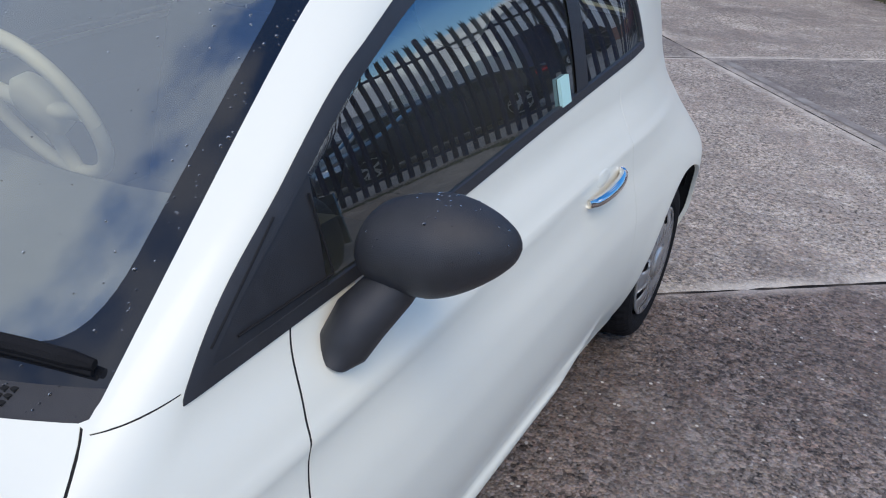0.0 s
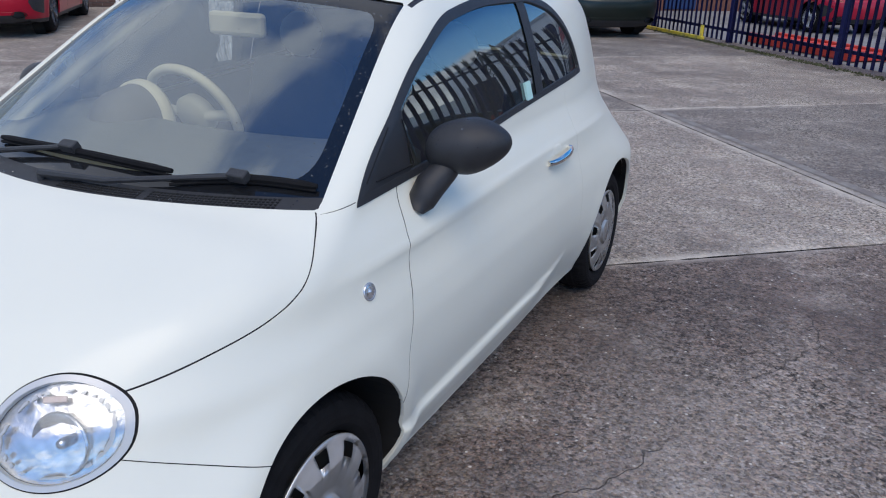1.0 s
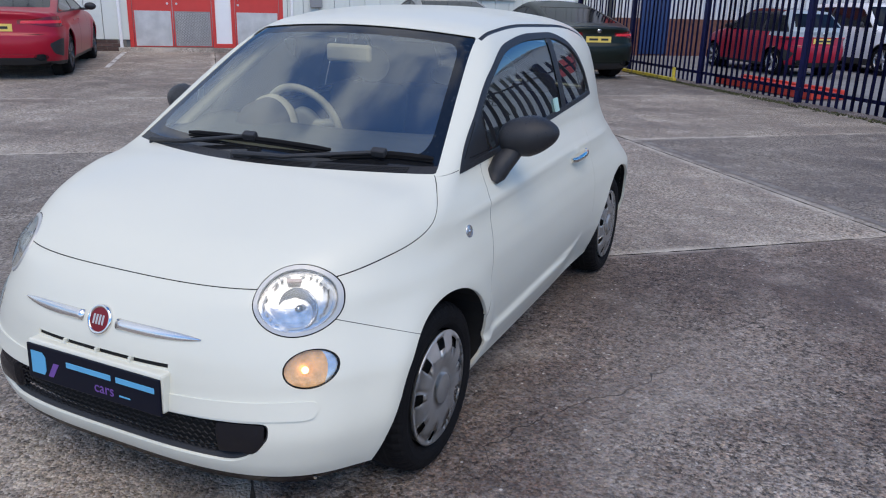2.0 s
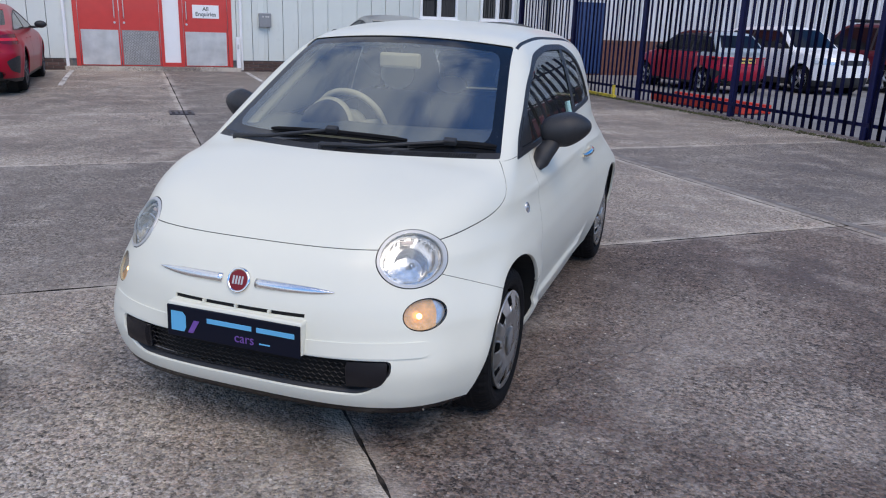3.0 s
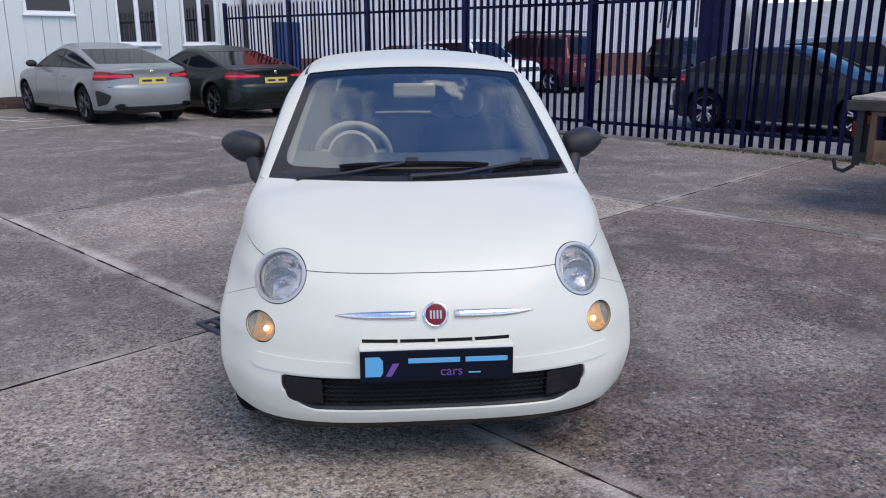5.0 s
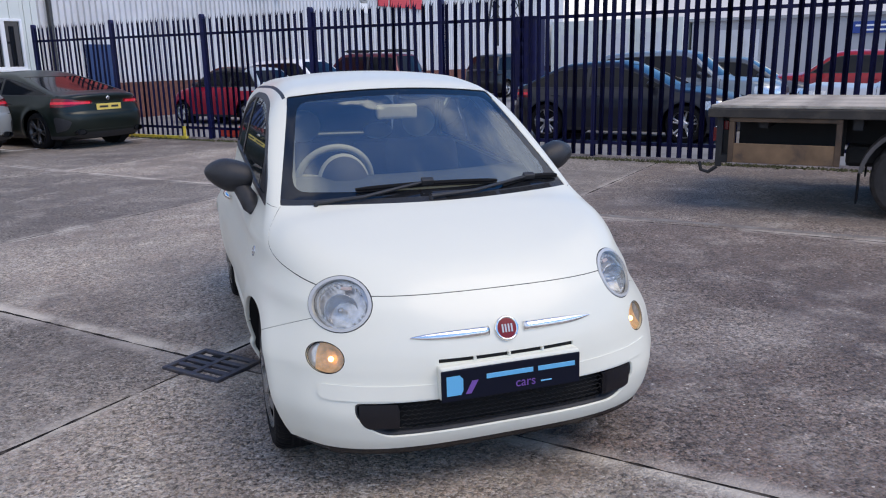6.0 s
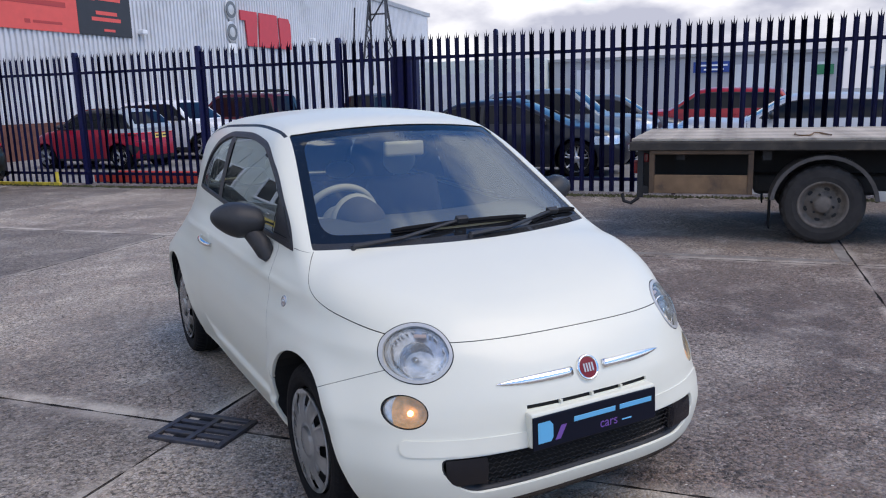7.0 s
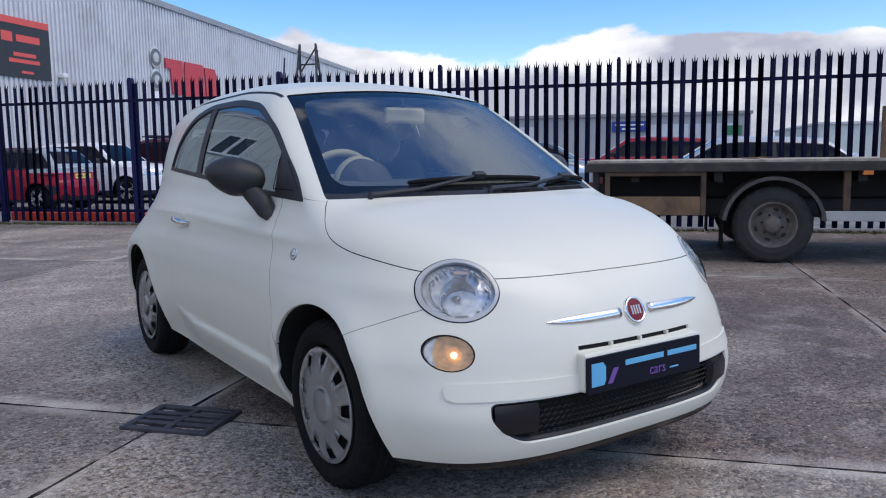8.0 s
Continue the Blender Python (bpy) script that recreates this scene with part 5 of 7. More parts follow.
# ground sheet to the horizon
bm = bmesh.new()
coords_a = [-900, -200, -60, -30] + [-22 + 2 * i for i in range(26)] + [40, 90, 250, 900]
coords_c = [-900, -200, -60, -30] + [-20 + 2 * i for i in range(26)] + [40, 90, 250, 900]
grid = [[bm.verts.new((a, c, rise(a, c) * (1 if c < 17 else 0) - 0.045)) for c in coords_c] for a in coords_a]
for i in range(len(coords_a) - 1):
    for j in range(len(coords_c) - 1):
        bm.faces.new((grid[i][j], grid[i + 1][j], grid[i + 1][j + 1], grid[i][j + 1]))
ground = part("ground", bm, TARMAC, m=YARD.copy())
tagged(ground, "pale worn tarmac ground reaching to the horizon", "ground", kind="structure")

# yard concrete, slab by slab
pavement = thing("pavement", "old concrete yard cast in large slabs with tarred joints", "pavement", YARD.copy(), kind="structure")
joints_a = [-17.35, -13.19, -9.03, -4.87, -0.72, 3.68, 7.93]
joints_c = [-13.4, -9.8, -6.2, -2.72, 0.62, 4.37, 8.25, 11.95, 15.74]
bm = bmesh.new()
fine_a = [p + (q - p) * k / 10 for p, q in zip(joints_a, joints_a[1:]) for k in range(10)] + [joints_a[-1]]
fine_c = [p + (q - p) * k / 10 for p, q in zip(joints_c, joints_c[1:]) for k in range(10)] + [joints_c[-1]]
fill = [[bm.verts.new((a, c, rise(a, c) - 0.007)) for c in fine_c] for a in fine_a]
for i in range(len(fine_a) - 1):
    for j in range(len(fine_c) - 1):
        bm.faces.new((fill[i][j], fill[i + 1][j], fill[i + 1][j + 1], fill[i][j + 1]))
part("joint_filler", bm, TAR, pavement)
rng = random.Random(4)
for i, (a0, a1) in enumerate(zip(joints_a, joints_a[1:])):
    for j, (c0, c1) in enumerate(zip(joints_c, joints_c[1:])):
        bm = bmesh.new()
        g = 0.0075
        n = 64 if -1.0 < (a0 + a1) / 2 + 3 < 9.5 and -3.5 < (c0 + c1) / 2 < 6.5 else 16
        tops = []
        for p in range(n + 1):
            row = []
            for q in range(n + 1):
                a, c = a0 + g + (a1 - a0 - 2 * g) * p / n, c0 + g + (c1 - c0 - 2 * g) * q / n
                chip = 0.010 * noise.noise((a * 3, c * 3, 1.0)) + 0.009 * noise.noise((a * 13, c * 13, 5.0))
                if p in (0, n):
                    a += min(chip, 0.008) if p == 0 else -min(chip, 0.008)
                if q in (0, n):
                    c += min(chip, 0.008) if q == 0 else -min(chip, 0.008)
                edge = 0.004 if p in (0, n) or q in (0, n) else 0.0
                row.append(bm.verts.new((a, c, rise(a, c) - edge)))
            tops.append(row)
        for p in range(n):
            for q in range(n):
                bm.faces.new((tops[p][q], tops[p + 1][q], tops[p + 1][q + 1], tops[p][q + 1]))
        rimv = [tops[0][q] for q in range(n + 1)] + [tops[p][n] for p in range(1, n + 1)] + [tops[n][q] for q in range(n - 1, -1, -1)] + [tops[p][0] for p in range(n - 1, 0, -1)]
        low = [bm.verts.new(v.co - Vector((0, 0, 0.02))) for v in rimv]
        for p in range(len(rimv)):
            q = (p + 1) % len(rimv)
            bm.faces.new((rimv[p], rimv[q], low[q], low[p])).material_index = 1
        mat = SLAB_GREY
        if a0 >= -0.8 and c1 <= 0.7:
            mat = SLAB_BROWN if a0 < 3 else SLAB_TAN
        elif (i, j) in ((3, 4), (4, 5), (5, 4), (4, 6), (5, 6), (4, 7), (2, 6)):
            mat = SLAB_DARK
        part("slab", bm, [mat, TAR], pavement)

# painted bay lines, and strips added for the pale bands along two slab joints
lines = thing("bay_markings", "worn white painted parking bay lines and pale bands beside slab joints", "markings", YARD.copy(), kind="structure")


PALE_BAND = material("pale band beside slab joint", (0.25, 0.233, 0.212), 0.8, vary=0.2, scale=9, dirt=(0.19, 0.165, 0.15), dirt_scale=5, dirt_lo=0.42, dirt_hi=0.56)


def painted(a0, c0, a1, c1, w=0.09, mat=ROAD_PAINT):
    bm = bmesh.new()
    d = Vector((a1 - a0, c1 - c0, 0))
    s = Vector((-d.y, d.x, 0)).normalized() * w / 2
    n = max(int(d.length / 0.4), 1)
    prev = None
    for i in range(n + 1):
        p = Vector((a0, c0, 0)) + d * i / n
        pair = [bm.verts.new((p.x + k * s.x * (1 + 0.15 * noise.noise((p.x * 5, p.y * 5, k))), p.y + k * s.y, rise(p.x, p.y) + 0.003)) for k in (1, -1)]
        if prev:
            bm.faces.new((prev[0], prev[1], pair[1], pair[0]))
        prev = pair
    return part("bay_line", bm, mat, lines)


for args in ((1.10, 11.45, 1.10, 15.4), (1.10, 11.45, 7.9, 11.45), (-2.62, 12.1, -2.62, 15.5), (4.95, 11.5, 4.95, 15.3), (3.80, 4.20, 3.80, -2.60), (3.80, -2.66, 7.8, -2.66)):
    painted(*args, mat=ROAD_PAINT if args[1] > 5 else PALE_BAND)
# worn pictogram in the bay
bm = bmesh.new()
for pts in ([(2.0 + 0.45 * math.cos(t * 0.42), 13.3 + 0.55 * math.sin(t * 0.42)) for t in range(11)], [(2.0, 13.3), (2.25, 12.6), (2.9, 12.6)], [(2.1, 13.0), (2.7, 13.0)]):
    for (a0, c0), (a1, c1) in zip(pts, pts[1:]):
        d = Vector((a1 - a0, c1 - c0, 0))
        s = Vector((-d.y, d.x, 0)).normalized() * 0.05
        bm.faces.new([bm.verts.new((x, y, rise(x, y) + 0.004)) for x, y in ((a0 + s.x, c0 + s.y), (a0 - s.x, c0 - s.y), (a1 - s.x, c1 - s.y), (a1 + s.x, c1 + s.y))])
part("bay_symbol", bm, ROAD_PAINT, lines)


# drain gratings
def drain(m, sa, sc):
    d = thing("drain_grating", "dark cast iron drain grating set in the concrete", "drain", m)
    bm = bmesh.new()
    ha, hc, b, z = sa / 2, sc / 2, 0.032, 0.010
    for x0, x1, y0, y1 in ((-ha, ha, -hc, -hc + b), (-ha, ha, hc - b, hc), (-ha, -ha + b, -hc + b, hc - b), (ha - b, ha, -hc + b, hc - b), (-ha + b, ha - b, -b / 2, b / 2)):
        box(bm, x0, x1, y0, y1, -0.03, z, 0.003, None, 1)
    part("frame", bm, IRON, d)
    rows = 4
    pitch = (sa - 2 * b) / rows
    first = None
    for i in range(rows - 1):
        x = -ha + b + pitch * (i + 1)
        for y0, y1 in ((-hc + b, -b / 2), (b / 2, hc - b)):
            bm = bmesh.new()
            box(bm, x - pitch * 0.27, x + pitch * 0.27, y0, y1, -0.028, z - 0.002, 0.002, None, 1)
            part("bar", bm, IRON, d)
    bm = bmesh.new()
    box(bm, -ha, ha, -hc, hc, -0.029, -0.006)
    part("pit", bm, GAP_BLACK, d)
    return d


drain(at(-0.767, 0.551, 0.004), 0.295, 0.39)
drain(at(-0.76, 8.30, rise(-0.76, 8.3) + 0.004), 0.34, 0.42)

# ---- palisade fence ----
fence = thing("palisade_fence", "tall navy blue steel palisade fence with triple-pointed pales", "fence", YARD.copy(), kind="structure")
bm = bmesh.new()
prof = [(-0.036, 0.004), (-0.024, 0.0), (-0.012, 0.014), (0.012, 0.014), (0.024, 0.0), (0.036, 0.004)]
thick = 0.003
low = [[bm.verts.new((dx, y, z)) for y, dx in prof] for z in (0.045, 2.355)]
for k in range(5):
    bm.faces.new((low[0][k], low[0][k + 1], low[1][k + 1], low[1][k]))
for k0, k1, tip in ((0, 2, (-0.004, -0.041, 2.425)), (2, 3, (0.016, 0.0, 2.468)), (3, 5, (-0.004, 0.041, 2.425))):
    t = bm.verts.new(tip)
    bm.faces.new([low[1][k] for k in range(k0, k1 + 1)] + [t])
bmesh.ops.solidify(bm, geom=bm.faces[:], thickness=thick)
pale = part("pale", bm, NAVY, fence)
posts_c = [15.36, 12.61, 9.86, 7.11, 4.37, 1.71, -0.94, -3.57, -6.22, -8.87, -11.52, -14.17]
first_pale = True
for i, pc in enumerate(posts_c[:-1]):
    for k in range(17):
        c = pc - (pc - posts_c[i + 1]) * (k + 0.95) / 17.9
        m = pose(FENCE_A - 0.045, c, 0, 0.35 * math.sin(7.1 * k + i), 0.3 * math.sin(3.3 * k + 2 * i), 180)
        if first_pale:
            pale.matrix_basis = m
            first_pale = False
        else:
            same_mesh("pale", pale, fence, m)
POST_BLUE = material("deep blue gloss paint on steel", (0.005, 0.008, 0.060), 0.48, spec=0.3, vary=0.2, scale=5)


def post_mesh(half, mat, m):
    """A rolled joist post with a rounded head plate, its web square to the fence."""
    bm = bmesh.new()
    for x0, x1, y0, y1 in ((-0.045, 0.045, -0.003, 0.003), (-0.045, -0.039, -half, half), (0.039, 0.045, -half, half)):
        box(bm, x0, x1, y0, y1, -0.02, 2.43)
    prism(bm, [(-half, 2.38), (half, 2.38), (half, 2.425), (0.76 * half, 2.455), (0.38 * half, 2.468), (-0.38 * half, 2.468), (-0.76 * half, 2.455), (-half, 2.425)], (-0.046, 0.046), Matrix.Rotation(radians(90), 4, "Z") @ Matrix.Rotation(radians(90), 4, "X"))
    return part("post", bm, mat, fence, m=m)


wide_post = post_mesh(0.0395, POST_BLUE, pose(FENCE_A + 0.02, posts_c[0], 0))
slim_post = None
for pc in posts_c[1:]:
    m = pose(FENCE_A + 0.02, pc, 0)
    if pc > 3:
        same_mesh("post", wide_post, fence, m)
    elif slim_post is None:
        slim_post = post_mesh(0.0280, NAVY, m)
    else:
        same_mesh("post", slim_post, fence, m)
for z in (0.225, 2.09):
    bm = bmesh.new()
    box(bm, -0.004, 0.004, -1.375, 1.375, -0.025, 0.025)
    box(bm, 0.0, 0.045, -1.375, 1.375, 0.020, 0.025)
    rail = part("rail", bm, NAVY, fence, m=pose(FENCE_A - 0.022, posts_c[0] - 1.375, z))
    spans = list(zip(posts_c[1:], posts_c[2:]))
    for p0, p1 in spans:
        same_mesh("rail", rail, fence, pose(FENCE_A - 0.022, (p0 + p1) / 2, z) @ Matrix.Diagonal((1, (p0 - p1) / 2.75, 1, 1)))
bm = bmesh.new()
box(bm, FENCE_A - 0.24, FENCE_A + 0.20, -15, 15.7, -0.05, 0.012, 0.01)
part("fence_kerb", bm, SLAB_BROWN, fence)
bm = bmesh.new()
rng = random.Random(11)
for i in range(4200):
    c = rng.uniform(-6, 12)
    keep = noise.noise((c * 0.5, 3.3, 0))
    if keep < -0.28 or (4.5 < c < 7 and rng.random() < 0.5):
        continue
    a = FENCE_A - 0.20 - abs(rng.gauss(0, 0.07))
    s, h, r = rng.uniform(0.010, 0.034), rng.uniform(0.008, 0.040), rng.uniform(0, 6.3)
    v = [bm.verts.new((a + s * math.cos(r + k * 2.1), c + s * math.sin(r + k * 2.1), 0.002)) for k in range(3)]
    t = bm.verts.new((a + rng.uniform(-s, s), c + rng.uniform(-s, s), h))
    for k in range(3):
        bm.faces.new((v[k], v[(k + 1) % 3], t))
moss = part("moss", bm, MOSS, m=YARD.copy())
tagged(moss, "low moss and weed along the fence foot", "moss", kind="stuff")

# yellow rail on the ground and orange barrier behind the fence
bar = thing("yellow_ground_rail", "yellow painted steel rail lying beside the fence foot", "rail", at(7.93, 11.35))
bm = bmesh.new()
box(bm, -0.03, 0.03, -1.05, 1.05, 0.012, 0.072, 0.006)
part("beam", bm, YELLOW, bar)
bm = bmesh.new()
tube(bm, [(0, -0.98, 0.02), (0, -0.98, 0.27)], 0.032, 12)
part("upright", bm, YELLOW, bar)
barrier = thing("plastic_barrier", "orange red plastic road barrier lying flat", "barrier", at(9.25, 9.0))
for k in range(9):
    bm = bmesh.new()
    box(bm, -0.28, 0.30, -1.30 + 0.29 * k, -1.12 + 0.29 * k, -0.02, 0.10, 0.01)
    part("slat", bm, ORANGE, barrier)
for x in (-0.30, 0.30):
    bm = bmesh.new()
    box(bm, x - 0.05, x + 0.05, -1.35, 1.42, -0.03, 0.14, 0.02)
    part("side_rail", bm, ORANGE, barrier)

# ---- white clad building ----
TOP_Z = 6.2
openings = [(-2.52, 0.86, 0.20, 2.42), (1.46, 2.50, 2.12, 3.0), (3.52, 4.58, 2.12, 3.0), (5.53, 6.56, 1.46, 2.62), (7.20, 8.17, 1.46, 2.62)]
openings += [(a, a + 1.0, 4.05, 5.15) for a in (-8.2, -5.4, -2.3, 0.6, 3.5, 6.2)] + [(-6.6, -5.4, 1.46, 2.62), (-9.9, -8.7, 1.46, 2.62)]
wall = thing("wall_north", "white metal-clad wall of a two-storey commercial building", "wall", YARD.copy(), kind="structure")
bm = bmesh.new()
cuts = sorted({-14.0, 8.45} | {v for o in openings for v in o[:2]})
for a0, a1 in zip(cuts, cuts[1:]):
    spans, z = [], 0.0
    for o in sorted(o for o in openings if o[0] <= a0 + 1e-6 and o[1] >= a1 - 1e-6):
        pass
    zs = sorted((o[2], o[3]) for o in openings if o[0] <= a0 + 1e-6 and o[1] >= a1 - 1e-6)
    z = -0.1
    for lo, hi in zs + [(TOP_Z, TOP_Z)]:
        if lo > z:
            box(bm, a0, a1, WALL_C + 0.03, WALL_C + 0.25, z, lo)
        z = hi
part("wall_core", bm, SEAM, wall)
width = 0.365
edge_a = [-14.0 + width * i for i in range(62)]
shapes = {}
for a0 in edge_a:
    a1 = min(a0 + width, 8.45)
    if a1 - a0 < 0.05:
        continue
    strips = sorted({a0, a1} | {v for o in openings for v in o[:2] if a0 < v < a1})
    for s0, s1 in zip(strips, strips[1:]):
        if s1 - s0 < 0.01:
            continue
        z = 0.36
        for lo, hi in sorted((o[2], o[3]) for o in openings if o[0] <= s0 + 1e-6 and o[1] >= s1 - 1e-6) + [(TOP_Z, TOP_Z)]:
            if lo > z + 0.01:
                g0, g1 = (0.006 if s0 == a0 else 0), (0.006 if s1 == a1 else 0)
                key = (round(s1 - s0 - g0 - g1, 4), round(lo - z, 4))
                m = pose(s0 + g0, WALL_C, z)
                if key in shapes:
                    same_mesh("cladding_panel", shapes[key], wall, m)
                else:
                    bm = bmesh.new()
                    box(bm, 0, key[0], -0.012, 0.034, 0, key[1], 0.004, None, 1)
                    shapes[key] = part("cladding_panel", bm, CLAD, wall, m=m)
            z = max(z, hi)
bm = bmesh.new()
box(bm, -14.2, 8.55, WALL_C - 0.06, WALL_C + 0.3, TOP_Z - 0.02, TOP_Z + 0.18, 0.02)
part("eaves_trim", bm, CLAD, wall)
bm = bmesh.new()
box(bm, 8.45, 8.60, WALL_C - 0.02, WALL_C + 0.25, 0.0, TOP_Z, 0.01)
part("corner_trim", bm, CLAD, wall)
bm = bmesh.new()
box(bm, 8.36, 8.60, WALL_C + 0.25, SHED_C + 0.1, 0.0, TOP_Z)
part("return_wall", bm, CLAD, wall)
# brick plinth, brick by brick
bm = bmesh.new()
box(bm, -14, -2.6, WALL_C - 0.035, WALL_C + 0.03, 0.0, 0.345)
box(bm, 0.98, 8.5, WALL_C - 0.035, WALL_C + 0.03, 0.0, 0.345)
part("mortar", bm, MORTAR, wall)
bm = bmesh.new()
box(bm, 0, 0.215, -0.012, 0.01, 0, 0.063, 0.004, None, 1)
one = None
count = 0
for a_lo, a_hi in ((1.0, 8.4), (-6.5, -2.65)):
    for r in range(4):
        a = a_lo + (0.112 if r % 2 else 0.0)
        while a + 0.215 < a_hi and count < 300:
            m = pose(a, WALL_C - 0.036, 0.062 + 0.074 * r)
            one = part("brick", bm, BRICK, wall, m=m) if one is None else same_mesh("brick", one, wall, m)
            count += 1
            a += 0.226


# windows
def clad_window(name, a0, a1, z0, z1, leaves):
    w = thing(name, "white framed window with dark glass", "window", at(a0, WALL_C, z0), kind="structure")
    W, H = a1 - a0, z1 - z0
    f = 0.065
    bm = bmesh.new()
    for x0, x1, y0, y1 in ((0, W, 0, f), (0, W, H - f, H), (0, f, f, H - f), (W - f, W, f, H - f)):
        box(bm, x0, x1, -0.045, 0.06, y0, y1, 0.006, None, 1)
    part("window_frame", bm, UPVC, w)
    for k in range(1, leaves):
        bm = bmesh.new()
        box(bm, W * k / leaves - 0.055, W * k / leaves + 0.055, -0.040, 0.055, f, H - f, 0.006, None, 1)
        part("mullion", bm, UPVC, w)
    bm = bmesh.new()
    box(bm, -0.04, W + 0.04, -0.085, 0.02, -0.045, 0.0, 0.006, None, 1)
    part("window_sill", bm, UPVC, w)
    for k in range(leaves):
        bm = bmesh.new()
        box(bm, W * k / leaves + 0.04, W * (k + 1) / leaves - 0.04, 0.0, 0.012, f - 0.02, H - f + 0.02)
        part("pane", bm, DARK_PANE, w)


for i, (a0, a1, z0, z1) in enumerate(openings[1:]):
    clad_window("window_%d" % (i + 1), a0, a1, z0, z1, 2 if 2 <= i <= 3 or i > 9 else 1 if i < 2 else 2)

# entrance: frame, double door, white panel, single door
entry = thing("door_1", "red double doors and red single door with steel kick plates, closed", "door", at(0, WALL_C, 0.20), kind="structure")
bm = bmesh.new()
for x0, x1 in ((-2.52, -2.43), (-0.73, -0.66), (-0.31, -0.23), (0.77, 0.86)):
    box(bm, x0, x1, -0.03, 0.10, 0.0, 2.22, 0.005, None, 1)
box(bm, -2.43, 0.77, -0.028, 0.10, 2.13, 2.22, 0.005, None, 1)
box(bm, -0.66, -0.31, -0.028, 0.10, 0.0, 0.09, 0.005, None, 1)
part("door_frame", bm, DOOR_RED, entry)
bm = bmesh.new()
box(bm, -0.66, -0.31, 0.0, 0.06, 0.09, 2.13)
part("white_panel", bm, UPVC, entry, "white infill panel")
bm = bmesh.new()
box(bm, -2.75, 1.02, -0.22, 0.10, -0.14, 0.0, 0.01)
part("threshold", bm, SLAB_GREY, entry)
for a0, a1, handle, chequer in ((-2.42, -1.59, 0.74, False), (-1.575, -0.74, 0.09, True), (-0.22, 0.76, 0.07, False)):
    bm = bmesh.new()
    box(bm, a0, a1, 0.0, 0.05, 0.01, 2.12, 0.004, None, 1)
    leaf = part("door_leaf", bm, DOOR_RED, entry)
    bm = bmesh.new()
    box(bm, a0 + 0.03, a1 - 0.03, -0.004, 0.0, 0.03, 0.79)
    kick = part("kick_plate", bm, STEEL_DULL if chequer else STEEL, leaf, "scuffed steel kick plate")
    if chequer:
        bm = bmesh.new()
        for r in range(24):
            for c in range(22):
                x, z = a0 + 0.06 + c * 0.0345, 0.06 + r * 0.030
                d = 0.011 if (r + c) % 2 else -0.011
                tube(bm, [(x - 0.011, -0.0045, z - d), (x + 0.011, -0.0045, z + d)], 0.0035, 4)
        o = part("tread_pattern", bm, STEEL, leaf)
        o["kind"] = "stuff"
    bm = bmesh.new()
    tube(bm, [(a0 + handle, 0, 1.05), (a0 + handle, -0.05, 1.07), (a0 + handle, -0.05, 1.43), (a0 + handle, 0, 1.45)], 0.011, 8)
    part("pull_handle", bm, STEEL, leaf)
    bm = bmesh.new()
    lathe(bm, [(0.0, 0.012), (0.024, 0.010), (0.026, 0.0)], 16, Matrix.Translation((a0 + handle, 0, 0.95)) @ Matrix.Rotation(radians(90), 4, "X"))
    part("lock", bm, STEEL, leaf)
    bm = bmesh.new()
    box(bm, a0 + 0.20, a1 - 0.20, -0.008, 0.0, 1.52, 2.0)
    part("vision_pane", bm, DARK_PANE, leaf)
    bm = bmesh.new()
    lathe(bm, [(0.0, 0.002), (0.05, 0.0)], 20, Matrix.Translation((a0 + 0.28, -0.009, 1.60)) @ Matrix.Rotation(radians(90), 4, "X"))
    part("round_sticker", bm, UPVC, leaf)
    bm = bmesh.new()
    box(bm, a0 + 0.42, a0 + 0.58, -0.012, -0.0085, 1.54, 1.72)
    part("notice_sheet", bm, UPVC, leaf)
sign = thing("door_sign", "white sign with dark green lettering on the red door", "sign", at(0.285, WALL_C - 0.006, 1.445))
bm = bmesh.new()
box(bm, -0.295, 0.295, -0.004, 0.004, -0.148, 0.148, 0.002, None, 1)
part("board", bm, UPVC, sign)
TEXT_GREEN = material("dark green lettering", (0.01, 0.045, 0.035), 0.5)
for text, z in (("All", 0.020), ("Enquiries", -0.095)):
    cu = bpy.data.curves.new("lettering", "FONT")
    cu.body, cu.size, cu.align_x, cu.extrude, cu.offset = text, 0.125, "CENTER", 0.0008, 0.002
    cu.materials.append(TEXT_GREEN)
    o = new("lettering", cu)
    o.matrix_basis = Matrix.Translation((0, -0.0055, z)) @ Matrix.Rotation(radians(90), 4, "X")
    o.parent = sign
meter = thing("letter_box", "grey metal box with small dials on the white cladding", "box", at(1.625, WALL_C - 0.012, 1.30))
bm = bmesh.new()
box(bm, -0.14, 0.14, -0.11, 0.0, -0.16, 0.16, 0.01)
part("box_body", bm, material("grey painted steel", (0.24, 0.25, 0.26), 0.5, vary=0.1), meter)
for x in (-0.05, 0.02, 0.07):
    bm = bmesh.new()
    lathe(bm, [(0.0, 0.004), (0.018, 0.003), (0.02, 0)], 12, Matrix.Translation((x, -0.111, 0.08)) @ Matrix.Rotation(radians(90), 4, "X"))
    part("dial", bm, STEEL, meter)
guard = thing("white_post", "white plastic guard post beside the red door", "post", at(0.97, WALL_C - 0.16, rise(0.97, 15.6)))
bm = bmesh.new()
box(bm, -0.045, 0.045, -0.045, 0.045, -0.02, 0.78, 0.012)
part("shaft", bm, UPVC, guard)
bm = bmesh.new()
tube(bm, [(0, -0.06, 0.52), (0, -0.06, 0.62)], 0.022, 8)
part("bracket", bm, STEEL, guard)
